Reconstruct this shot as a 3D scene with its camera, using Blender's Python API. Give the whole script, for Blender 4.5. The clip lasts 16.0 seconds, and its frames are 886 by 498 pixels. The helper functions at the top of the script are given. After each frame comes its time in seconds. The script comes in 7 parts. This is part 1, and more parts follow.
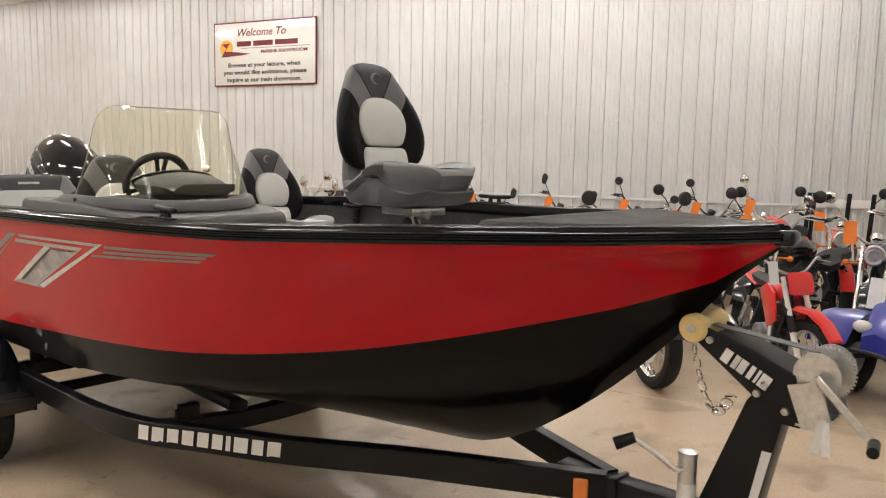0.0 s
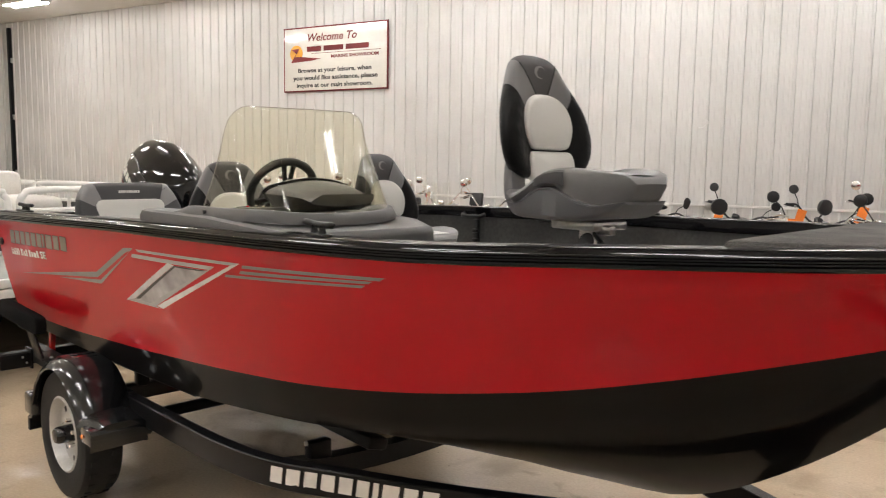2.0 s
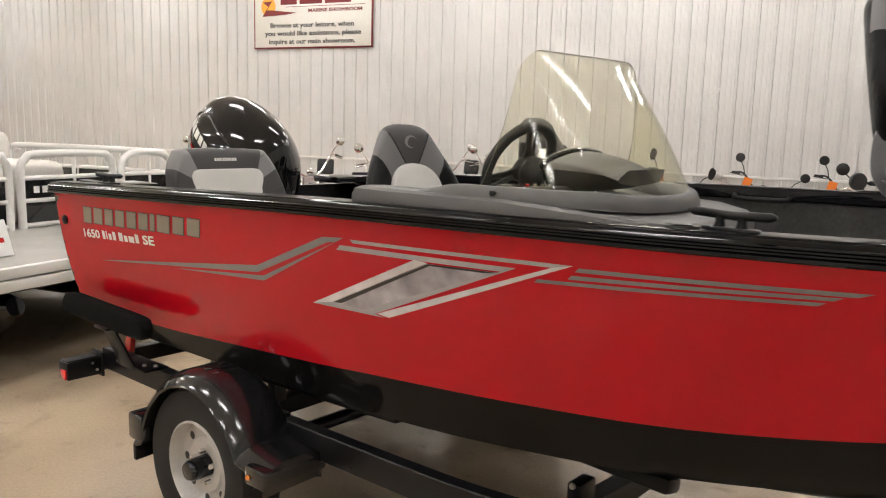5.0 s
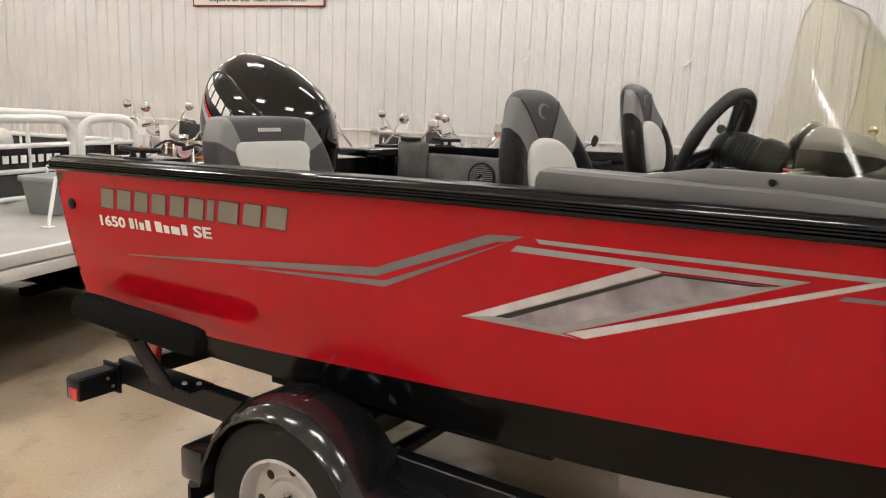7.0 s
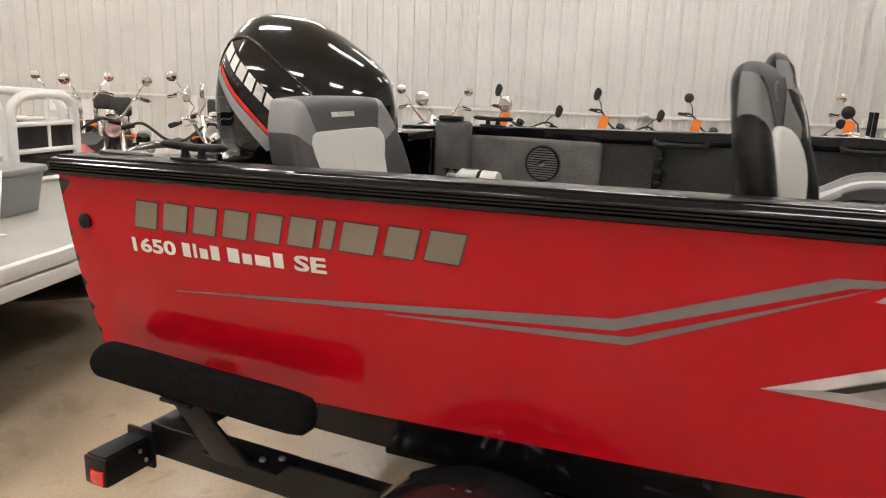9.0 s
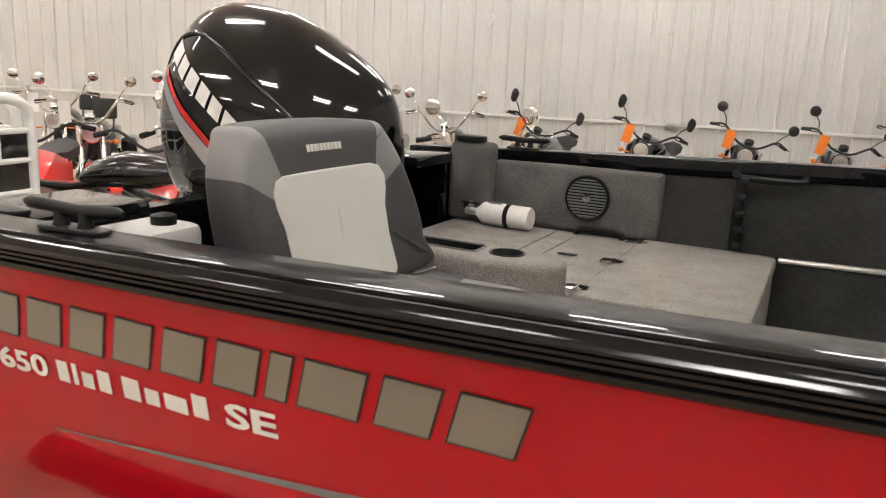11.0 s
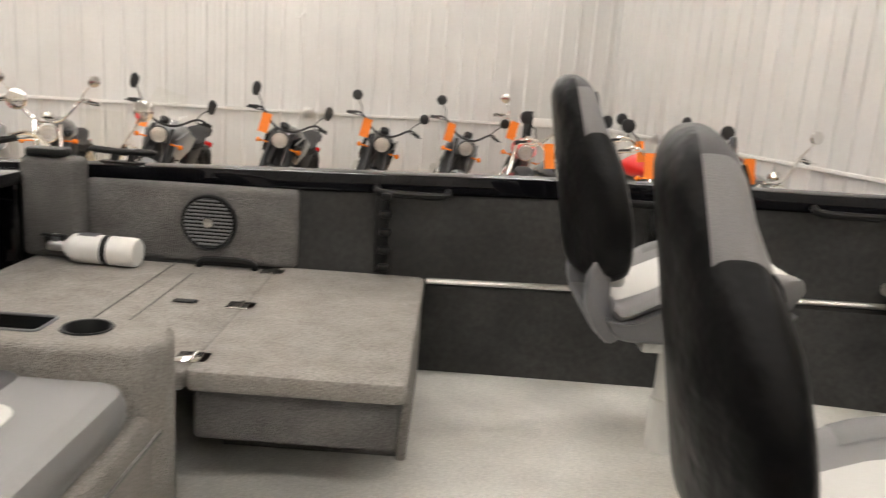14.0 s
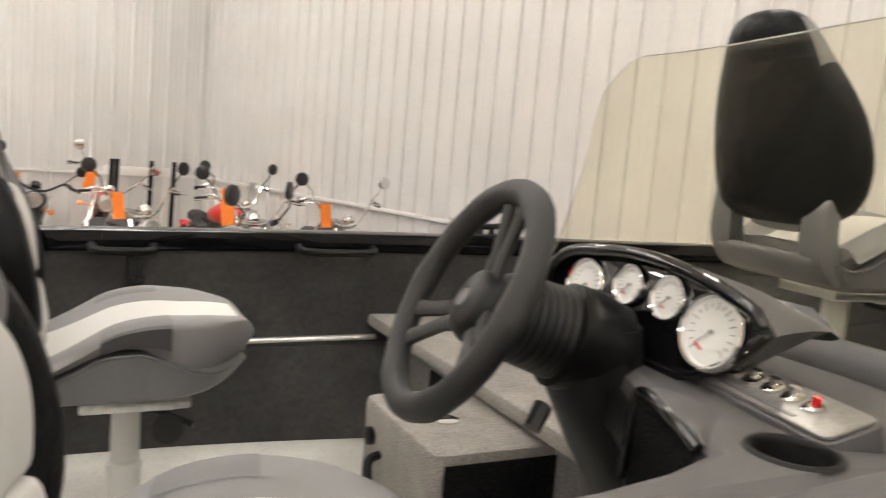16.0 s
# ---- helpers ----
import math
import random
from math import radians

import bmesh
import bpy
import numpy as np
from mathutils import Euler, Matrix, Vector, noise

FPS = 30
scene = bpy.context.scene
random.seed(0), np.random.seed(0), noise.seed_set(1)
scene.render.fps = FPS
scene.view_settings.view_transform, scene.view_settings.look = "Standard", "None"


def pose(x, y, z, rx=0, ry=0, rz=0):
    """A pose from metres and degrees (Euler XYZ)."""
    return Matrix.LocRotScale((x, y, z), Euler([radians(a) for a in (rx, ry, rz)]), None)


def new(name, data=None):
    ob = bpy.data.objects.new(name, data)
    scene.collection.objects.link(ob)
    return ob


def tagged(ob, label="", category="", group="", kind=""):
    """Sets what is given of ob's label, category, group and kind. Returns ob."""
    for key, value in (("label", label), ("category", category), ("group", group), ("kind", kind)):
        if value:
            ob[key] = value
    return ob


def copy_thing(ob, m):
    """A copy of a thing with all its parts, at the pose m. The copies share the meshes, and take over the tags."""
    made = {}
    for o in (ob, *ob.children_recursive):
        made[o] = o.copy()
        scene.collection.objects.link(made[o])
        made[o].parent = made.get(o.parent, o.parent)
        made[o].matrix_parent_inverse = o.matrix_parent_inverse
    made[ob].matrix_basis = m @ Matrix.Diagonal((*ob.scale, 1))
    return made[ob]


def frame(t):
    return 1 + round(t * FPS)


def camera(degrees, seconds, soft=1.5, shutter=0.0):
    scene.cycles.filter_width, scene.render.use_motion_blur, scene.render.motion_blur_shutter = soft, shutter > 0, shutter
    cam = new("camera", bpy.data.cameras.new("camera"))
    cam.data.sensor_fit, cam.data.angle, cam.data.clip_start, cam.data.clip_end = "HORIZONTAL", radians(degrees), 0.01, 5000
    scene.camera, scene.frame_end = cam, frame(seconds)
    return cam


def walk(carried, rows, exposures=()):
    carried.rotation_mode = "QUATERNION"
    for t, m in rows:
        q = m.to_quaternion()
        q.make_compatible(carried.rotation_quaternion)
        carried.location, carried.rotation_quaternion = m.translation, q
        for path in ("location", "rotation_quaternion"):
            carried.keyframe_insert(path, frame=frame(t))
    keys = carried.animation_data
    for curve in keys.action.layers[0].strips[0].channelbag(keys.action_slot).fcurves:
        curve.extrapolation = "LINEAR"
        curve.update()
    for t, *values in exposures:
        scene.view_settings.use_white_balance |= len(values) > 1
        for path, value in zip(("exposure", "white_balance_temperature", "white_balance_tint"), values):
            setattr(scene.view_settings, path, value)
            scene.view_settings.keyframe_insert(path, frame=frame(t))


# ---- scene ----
cam = camera(59.46, 16.0, 1.1, 0.4)
# seconds, x, y, z, yaw, pitch, roll
ROWS = [
    (0, 5.537, -2.279, 1.578, 41.72, -6.57, -1.08),
    (0.5, 5.399, -2.249, 1.565, 41.72, -7.29, -1.08),
    (1, 5.263, -2.220, 1.572, 42.64, -7.21, -1.12),
    (1.5, 5.122, -2.215, 1.568, 44.62, -6.62, -1.51),
    (2, 4.941, -2.274, 1.572, 45.34, -6.22, -0.87),
    (2.5, 4.783, -2.338, 1.563, 45.27, -6.47, -0.41),
    (3, 4.579, -2.351, 1.548, 45.03, -7.34, -0.87),
    (3.5, 4.357, -2.367, 1.544, 44.22, -8.23, -1.33),
    (4, 4.130, -2.429, 1.539, 42.87, -8.40, -1.85),
    (4.2, 4.016, -2.468, 1.550, 42.17, -8.43, -1.74),
    (6.3, 3.082, -2.651, 1.540, 34.91, -9.37, -1.80),
    (6.5, 2.991, -2.644, 1.529, 34.22, -9.68, -1.78),
    (7, 2.749, -2.580, 1.523, 33.47, -10.73, -2.36),
    (7.5, 2.524, -2.523, 1.520, 32.93, -11.15, -2.99),
    (8, 2.274, -2.499, 1.521, 30.18, -11.26, -2.94),
    (8.2, 2.183, -2.482, 1.519, 29.10, -11.63, -2.66),
    (10.3, 1.416, -2.004, 1.530, 24.28, -13.28, -2.12),
    (10.5, 1.412, -1.918, 1.534, 24.53, -13.03, -2.24),
    (11, 1.442, -1.726, 1.547, 26.61, -12.81, -2.71),
    (11.5, 1.404, -1.571, 1.554, 27.85, -12.86, -3.01),
    (12, 1.332, -1.419, 1.580, 26.79, -12.44, -2.93),
    (12.5, 1.284, -1.313, 1.593, 23.63, -13.39, -2.59),
    (13, 1.312, -1.274, 1.593, 17.53, -14.44, -2.65),
    (13.5, 1.357, -1.282, 1.599, 9.47, -14.12, -3.30),
    (14, 1.387, -1.280, 1.602, 0.93, -12.62, -4.04),
    (14.5, 1.480, -1.286, 1.608, -7.21, -11.35, -4.26),
    (15, 1.600, -1.271, 1.611, -12.94, -9.93, -4.36),
    (15.5, 1.713, -1.273, 1.610, -18.04, -8.12, -4.78),
    (16, 1.812, -1.277, 1.608, -25.76, -6.90, -4.89),
]
walk(cam, [(t, pose(x, y, z, 90 + pitch, roll, yaw)) for t, x, y, z, yaw, pitch, roll in ROWS],
     [(0, 0.0, 6340, 10), (4, 0.05, 6300, 10), (8, 0.08, 6300, 10), (10.4, 0.1, 6420, 10), (12, 0.08, 6420, 10), (13, 0.2, 6450, 10), (14, 0.3, 6480, 10), (15, 0.38, 6500, 10), (16, 0.36, 6500, 10)])


from mathutils.geometry import tessellate_polygon
# ---- world and light ----
world = bpy.data.worlds.new("world")
scene.world = world
world.use_nodes = True
sky = world.node_tree.nodes.new("ShaderNodeTexSky")
sky.sky_type, sky.sun_disc, sky.sun_elevation = "NISHITA", False, radians(20)
world.node_tree.links.new(sky.outputs[0], world.node_tree.nodes["Background"].inputs[0])
world.node_tree.nodes["Background"].inputs[1].default_value = 0.05
LAMP = 47.0            # strength of the ceiling light diffusers
scene.view_settings.exposure = 0.0

# the room stands turned against the boat: s runs along the long wall, n towards it
TURN = 15.6
WALL_N, WALL_E, WALL_W, WALL_S, CEIL = 8.39, 6.0, -15.55, -9.0, 4.93
ROOM = pose(0, 0, 0, 0, 0, TURN)


def room(s, n, z=0.0, rz=0.0):
    return ROOM @ pose(s, n, z, 0, 0, rz)


# ---- geometry helpers ----
class Geo:
    """Collects vertices and faces of one mesh."""

    def __init__(self):
        self.v, self.f = [], []

    def add(self, verts, faces, m=None):
        k = len(self.v)
        self.v += [tuple(m @ Vector(p)) if m else tuple(p) for p in verts]
        self.f += [tuple(i + k for i in q) for q in faces]
        return self

    def box(self, c, size, r=0.0, seg=2, rot=(0, 0, 0), m=None):
        b = bmesh.new()
        bmesh.ops.create_cube(b, size=1.0)
        bmesh.ops.scale(b, vec=size, verts=b.verts)
        if r:
            bmesh.ops.bevel(b, geom=b.edges[:], offset=min(r, 0.49 * min(size)), segments=seg, profile=0.5, affect="EDGES")
        b.verts.index_update()
        mm = pose(*c, *rot)
        if m:
            mm = m @ mm
        self.add([x.co for x in b.verts], [[x.index for x in q.verts] for q in b.faces], mm)
        b.free()
        return self

    def loft(self, rings, closed=True, caps=True, m=None):
        n = len(rings[0])
        v = [p for ring in rings for p in ring]
        f = []
        for i in range(len(rings) - 1):
            for j in range(n if closed else n - 1):
                a, b = i * n + j, i * n + (j + 1) % n
                f.append((a, b, b + n, a + n))
        if caps and closed:
            f.append(tuple(reversed(range(n))))
            f.append(tuple(range((len(rings) - 1) * n, len(rings) * n)))
        return self.add(v, f, m)

    def tube(self, pts, r, seg=10, closed=False, m=None):
        pts = [Vector(p) for p in pts]
        rs = r if isinstance(r, (list, tuple)) else [r] * len(pts)
        n, rings, up = len(pts), [], None
        for i, p in enumerate(pts):
            a = pts[(i - 1) % n] if closed or i else p
            b = pts[(i + 1) % n] if closed or i < n - 1 else p
            d = (b - a).normalized()
            if up is None:
                up = d.orthogonal().normalized()
            up = (up - d * up.dot(d)).normalized()
            side = d.cross(up)
            rings.append([p + (up * math.cos(k * math.tau / seg) + side * math.sin(k * math.tau / seg)) * rs[i] for k in range(seg)])
        if closed:
            rings.append(rings[0])
        return self.loft(rings, True, not closed, m)

    def lathe(self, prof, seg=24, m=None, caps=True):
        """prof: (radius, height) pairs round z."""
        return self.loft([[(r * math.cos(k * math.tau / seg), r * math.sin(k * math.tau / seg), h) for k in range(seg)] for r, h in prof], True, caps, m)

    def prism(self, poly, h0, h1, m=None, r=0.0):
        """A flat outline in x, y pulled from h0 to h1 in z, edges rounded by r."""
        if not r:
            return self.loft([[(x, y, h0) for x, y in poly], [(x, y, h1) for x, y in poly]], True, True, m)
        a, b = inset(poly, r), inset(poly, r * 0.3)
        return self.loft([[(x, y, h0) for x, y in a], [(x, y, h0 + 0.3 * r) for x, y in b], [(x, y, h0 + r) for x, y in poly],
                          [(x, y, h1 - r) for x, y in poly], [(x, y, h1 - 0.3 * r) for x, y in b], [(x, y, h1) for x, y in a]], True, True, m)

    def ball(self, c, r, seg=14, squash=(1, 1, 1), m=None):
        prof = [[(squash[0] * r * math.sin(t) * math.cos(k * math.tau / seg) + c[0], squash[1] * r * math.sin(t) * math.sin(k * math.tau / seg) + c[1],
                  c[2] - squash[2] * r * math.cos(t)) for k in range(seg)] for t in [0.02 + (math.pi - 0.04) * i / (seg // 2) for i in range(seg // 2 + 1)]]
        return self.loft(prof, True, True, m)

    def mesh(self, name, mat, smooth=40.0):
        me = bpy.data.meshes.new(name)
        me.from_pydata(self.v, [], self.f)
        b = bmesh.new()
        b.from_mesh(me)
        bmesh.ops.recalc_face_normals(b, faces=b.faces)
        b.to_mesh(me)
        b.free()
        me.materials.append(mat)
        if smooth:
            me.shade_smooth()
            me.set_sharp_from_angle(angle=radians(smooth))
        return me


def inset(poly, d):
    """The outline moved inwards by d (counter-clockwise or clockwise)."""
    n = len(poly)
    area = sum(poly[i][0] * poly[(i + 1) % n][1] - poly[(i + 1) % n][0] * poly[i][1] for i in range(n))
    s, out = (1 if area > 0 else -1), []
    for i in range(n):
        p, q, w = Vector(poly[i - 1]), Vector(poly[i]), Vector(poly[(i + 1) % n])
        a, b = (q - p).normalized(), (w - q).normalized()
        na, nb = Vector((-a.y, a.x)) * s, Vector((-b.y, b.x)) * s
        k = (na + nb)
        k = k / max(k.length_squared, 0.35) * 2
        out.append((q.x + k.x * d, q.y + k.y * d))
    return out


def smooth_loop(pts, n=4):
    """A closed Catmull-Rom curve through the points."""
    out, c = [], len(pts)
    for i in range(c):
        p = [Vector(pts[(i + k) % c]) for k in (-1, 0, 1, 2)]
        for j in range(n):
            t = j / n
            q = 0.5 * (2 * p[1] + (p[2] - p[0]) * t + (2 * p[0] - 5 * p[1] + 4 * p[2] - p[3]) * t * t + (3 * p[1] - p[0] - 3 * p[2] + p[3]) * t ** 3)
            out.append(tuple(q))
    return out


def smooth_line(pts, n=6):
    out, c = [], len(pts)
    for i in range(c - 1):
        p = [Vector(pts[max(0, min(c - 1, i + k))]) for k in (-1, 0, 1, 2)]
        for j in range(n):
            t = j / n
            q = 0.5 * (2 * p[1] + (p[2] - p[0]) * t + (2 * p[0] - 5 * p[1] + 4 * p[2] - p[3]) * t * t + (3 * p[1] - p[0] - 3 * p[2] + p[3]) * t ** 3)
            out.append(tuple(q))
    return out + [tuple(pts[-1])]


def rounded(w, h, r, n=4, cx=0.0, cy=0.0):
    """A rectangle's outline with round corners."""
    out = []
    for sx, sy, a in ((1, 1, 0), (-1, 1, 90), (-1, -1, 180), (1, -1, 270)):
        for k in range(n + 1):
            t = radians(a + 90 * k / n)
            out.append((cx + sx * (w / 2 - r) + r * math.cos(t), cy + sy * (h / 2 - r) + r * math.sin(t)))
    return out


def thing(name, label, category, group="", kind="", m=None):
    ob = tagged(new(name), label, category, group, kind)
    ob.empty_display_size = 0.1
    if m is not None:
        ob.matrix_basis = m
    return ob


def part(name, geo, mat, parent, label="", smooth=40.0, m=None):
    ob = new(name, geo if isinstance(geo, bpy.types.Mesh) else geo.mesh(name, mat, smooth))
    ob.parent = parent
    if m is not None:
        ob.matrix_basis = m
    if label:
        tagged(ob, label)
    return ob


def single(name, geo, mat, label, category, group="", kind="", m=None, smooth=40.0):
    ob = tagged(new(name, geo if isinstance(geo, bpy.types.Mesh) else geo.mesh(name, mat, smooth)), label, category, group, kind)
    if m is not None:
        ob.matrix_basis = m
    return ob


def text_mesh(words, height, mat, depth=0.002, shear=0.0, align="LEFT", width=None, bold=0.0):
    """Lettering in the built-in font as a mesh in x, y; fitted to a width if one is given."""
    cu = bpy.data.curves.new("lettering", "FONT")
    cu.body, cu.size, cu.shear, cu.align_x, cu.extrude, cu.offset, cu.resolution_u = words, height / 0.72, shear, align, depth / 2, bold, 3
    ob = bpy.data.objects.new("lettering", cu)
    scene.collection.objects.link(ob)
    bpy.context.view_layer.update()
    me = bpy.data.meshes.new_from_object(ob.evaluated_get(bpy.context.evaluated_depsgraph_get()))
    bpy.data.objects.remove(ob)
    if width:
        xs = [v.co.x for v in me.vertices]
        k, mid = width / max(1e-6, max(xs) - min(xs)), min(xs)
        for v in me.vertices:
            v.co.x = (v.co.x - mid) * k
    me.materials.clear()
    me.materials.append(mat)
    return me


# ---- materials ----
def material(name, base, rough=0.5, metal=0.0, coat=0.0, grain=0.0, scale=40.0, bump=0.0, bscale=200.0, blotch=0.0, bl_scale=2.0, piece=0.0, coat_rough=0.03, spec=0.5):
    """A surface with grain and blotches in its colour, and fine relief."""
    mat = bpy.data.materials.new(name)
    mat.use_nodes = True
    nt = mat.node_tree
    bs = nt.nodes["Principled BSDF"]
    bs.inputs["Roughness"].default_value, bs.inputs["Metallic"].default_value = rough, metal
    bs.inputs["Coat Weight"].default_value, bs.inputs["Coat Roughness"].default_value = coat, coat_rough
    bs.inputs["Specular IOR Level"].default_value = spec
    co = nt.nodes.new("ShaderNodeTexCoord")
    col = nt.nodes.new("ShaderNodeRGB")
    col.outputs[0].default_value = (*base, 1)
    last = col.outputs[0]

    def vary(out, amount, sc, detail):
        tex = nt.nodes.new("ShaderNodeTexNoise")
        tex.inputs["Scale"].default_value, tex.inputs["Detail"].default_value = sc, detail
        nt.links.new(co.outputs["Object"], tex.inputs["Vector"])
        mp = nt.nodes.new("ShaderNodeMapRange")
        mp.inputs["From Min"].default_value, mp.inputs["From Max"].default_value = 0.3, 0.7
        mp.inputs["To Min"].default_value, mp.inputs["To Max"].default_value = 1 - amount, 1 + amount
        nt.links.new(tex.outputs["Fac"], mp.inputs["Value"])
        mx = nt.nodes.new("ShaderNodeMix")
        mx.data_type, mx.blend_type = "RGBA", "MULTIPLY"
        mx.inputs[0].default_value = 1
        nt.links.new(out, mx.inputs[6])
        nt.links.new(mp.outputs[0], mx.inputs[7])
        return mx.outputs[2], tex

    if grain:
        last, _ = vary(last, grain, scale, 3)
    if blotch:
        last, tx = vary(last, blotch, bl_scale, 4)
        ro = nt.nodes.new("ShaderNodeMapRange")
        ro.inputs["To Min"].default_value, ro.inputs["To Max"].default_value = rough * 0.8, min(1, rough * 1.2)
        nt.links.new(tx.outputs["Fac"], ro.inputs["Value"])
        nt.links.new(ro.outputs[0], bs.inputs["Roughness"])
    if piece:
        info = nt.nodes.new("ShaderNodeObjectInfo")
        mp = nt.nodes.new("ShaderNodeMapRange")
        mp.inputs["To Min"].default_value, mp.inputs["To Max"].default_value = 1 - piece, 1 + piece
        nt.links.new(info.outputs["Random"], mp.inputs["Value"])
        mx = nt.nodes.new("ShaderNodeMix")
        mx.data_type, mx.blend_type = "RGBA", "MULTIPLY"
        mx.inputs[0].default_value = 1
        nt.links.new(last, mx.inputs[6])
        nt.links.new(mp.outputs[0], mx.inputs[7])
        last = mx.outputs[2]
    nt.links.new(last, bs.inputs["Base Color"])
    if bump:
        tex = nt.nodes.new("ShaderNodeTexNoise")
        tex.inputs["Scale"].default_value, tex.inputs["Detail"].default_value = bscale, 2
        nt.links.new(co.outputs["Object"], tex.inputs["Vector"])
        bp = nt.nodes.new("ShaderNodeBump")
        bp.inputs["Strength"].default_value, bp.inputs["Distance"].default_value = 1.0, bump
        nt.links.new(tex.outputs["Fac"], bp.inputs["Height"])
        nt.links.new(bp.outputs[0], bs.inputs["Normal"])
    return mat


def glowing(name, colour, strength):
    mat = bpy.data.materials.new(name)
    mat.use_nodes = True
    bs = mat.node_tree.nodes["Principled BSDF"]
    bs.inputs["Emission Color"].default_value, bs.inputs["Emission Strength"].default_value = (*colour, 1), strength
    return mat


def clear(name, tint, gloss=0.02):
    """A thin clear or tinted sheet: light passes straight, more gloss at a slant."""
    mat = bpy.data.materials.new(name)
    mat.use_nodes = True
    nt = mat.node_tree
    nt.nodes.remove(nt.nodes["Principled BSDF"])
    tr, gl, mx, lw, pw, sc = (nt.nodes.new("ShaderNode" + k) for k in ("BsdfTransparent", "BsdfGlossy", "MixShader", "LayerWeight", "Math", "Math"))
    tr.inputs[0].default_value = (*tint, 1)
    gl.inputs["Roughness"].default_value = 0.03
    lw.inputs["Blend"].default_value = 0.5
    pw.operation, sc.operation = "POWER", "MULTIPLY_ADD"
    pw.inputs[1].default_value = 4.0
    sc.inputs[1].default_value, sc.inputs[2].default_value = 0.5, gloss
    nt.links.new(lw.outputs["Facing"], pw.inputs[0])
    nt.links.new(pw.outputs[0], sc.inputs[0])
    nt.links.new(sc.outputs[0], mx.inputs[0])
    nt.links.new(tr.outputs[0], mx.inputs[1])
    nt.links.new(gl.outputs[0], mx.inputs[2])
    nt.links.new(mx.outputs[0], nt.nodes["Material Output"].inputs["Surface"])
    return mat


RED = material("red_gelcoat", (0.435, 0.0018, 0.0100), 0.32, coat=0.45, coat_rough=0.01, spec=0.06)
BLACK_GLOSS = material("black_gloss", (0.005, 0.005, 0.006), 0.3, coat=1.0, blotch=0.15, bl_scale=3, spec=0.05)
HULL_BLACK = material("hull_black", (0.003, 0.003, 0.0033), 0.3, coat=0.32, coat_rough=0.01, spec=0.02)
COWL = material("cowl_black", (0.003, 0.003, 0.0035), 0.25, coat=1.0, spec=0.05, coat_rough=0.015)
RAIL = material("rub_rail_black", (0.004, 0.004, 0.005), 0.10, grain=0.1, scale=60, spec=0.35)
PLASTIC = material("console_grey", (0.085, 0.082, 0.08), 0.55, grain=0.05, scale=300, bump=0.0004, bscale=700)
BLACK_PLASTIC = material("black_plastic", (0.008, 0.008, 0.008), 0.42, spec=0.25, grain=0.1, scale=200, bump=0.0003, bscale=600)
LINER = material("liner_charcoal", (0.038, 0.037, 0.0355), 0.55, grain=0.22, scale=60, blotch=0.4, bl_scale=4, spec=0.2, bump=0.0006, bscale=300)
CARPET = material("grey_carpet", (0.285, 0.266, 0.245), 0.95, grain=0.28, scale=230, blotch=0.12, bl_scale=14, bump=0.005, bscale=330, spec=0.05)
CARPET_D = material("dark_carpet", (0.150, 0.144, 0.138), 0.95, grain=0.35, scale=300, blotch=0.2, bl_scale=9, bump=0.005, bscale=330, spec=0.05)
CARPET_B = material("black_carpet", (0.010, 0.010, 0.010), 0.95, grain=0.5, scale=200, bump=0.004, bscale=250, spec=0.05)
VINYL_FLOOR = material("vinyl_floor", (0.56, 0.55, 0.51), 0.55, grain=0.14, scale=160, blotch=0.16, bl_scale=5, bump=0.0008, bscale=400)
V_DARK = material("vinyl_charcoal", (0.040, 0.038, 0.039), 0.5, grain=0.05, scale=300, bump=0.0006, bscale=500)
V_BLACK = material("vinyl_black", (0.0045, 0.0044, 0.0046), 0.36, spec=0.15, grain=0.08, scale=300, blotch=0.2, bl_scale=16, bump=0.004, bscale=26)
V_MID = material("vinyl_mid_grey", (0.20, 0.195, 0.195), 0.5, grain=0.04, scale=300, bump=0.0006, bscale=500)
V_SHOULDER = material("vinyl_shoulder_grey", (0.145, 0.142, 0.142), 0.48, grain=0.05, scale=300, bump=0.0006, bscale=500)
V_LIGHT = material("vinyl_light_grey", (0.60, 0.59, 0.56), 0.5, grain=0.03, scale=300, bump=0.0006, bscale=500)
SHELL = material("seat_shell_grey", (0.13, 0.13, 0.135), 0.4, grain=0.05, scale=200)
ALU = material("aluminium", (0.62, 0.61, 0.59), 0.32, 1.0, grain=0.08, scale=90)
SWITCH_PLATE = material("switch_plate", (0.30, 0.29, 0.28), 0.38, 0.75, grain=0.1, scale=150)
CHROME = material("chrome", (0.78, 0.77, 0.75), 0.08, 1.0)
STEEL = material("zinc_steel", (0.60, 0.60, 0.59), 0.30, 0.95, grain=0.12, scale=60, blotch=0.1, bl_scale=12)
RUBBER = material("tyre_rubber", (0.013, 0.013, 0.013), 0.65, spec=0.3, grain=0.15, scale=90, bump=0.001, bscale=150)
POWDER = material("trailer_black", (0.006, 0.006, 0.007), 0.30, spec=0.25, grain=0.1, scale=400, blotch=0.1, bl_scale=5, bump=0.0002, bscale=900)
FENDER = material("fender_plastic", (0.010, 0.010, 0.011), 0.16, coat=0.4, grain=0.08, scale=300, coat_rough=0.05)
WHITE = material("white_paint", (0.75, 0.74, 0.71), 0.4, grain=0.03, scale=60)
WHEEL_WHITE = material("wheel_silver", (0.52, 0.51, 0.49), 0.35, 0.3, grain=0.05, scale=80)
DECAL_SILVER = material("decal_silver", (0.34, 0.335, 0.37), 0.35, 0.4, coat=0.6, grain=0.05, scale=30)
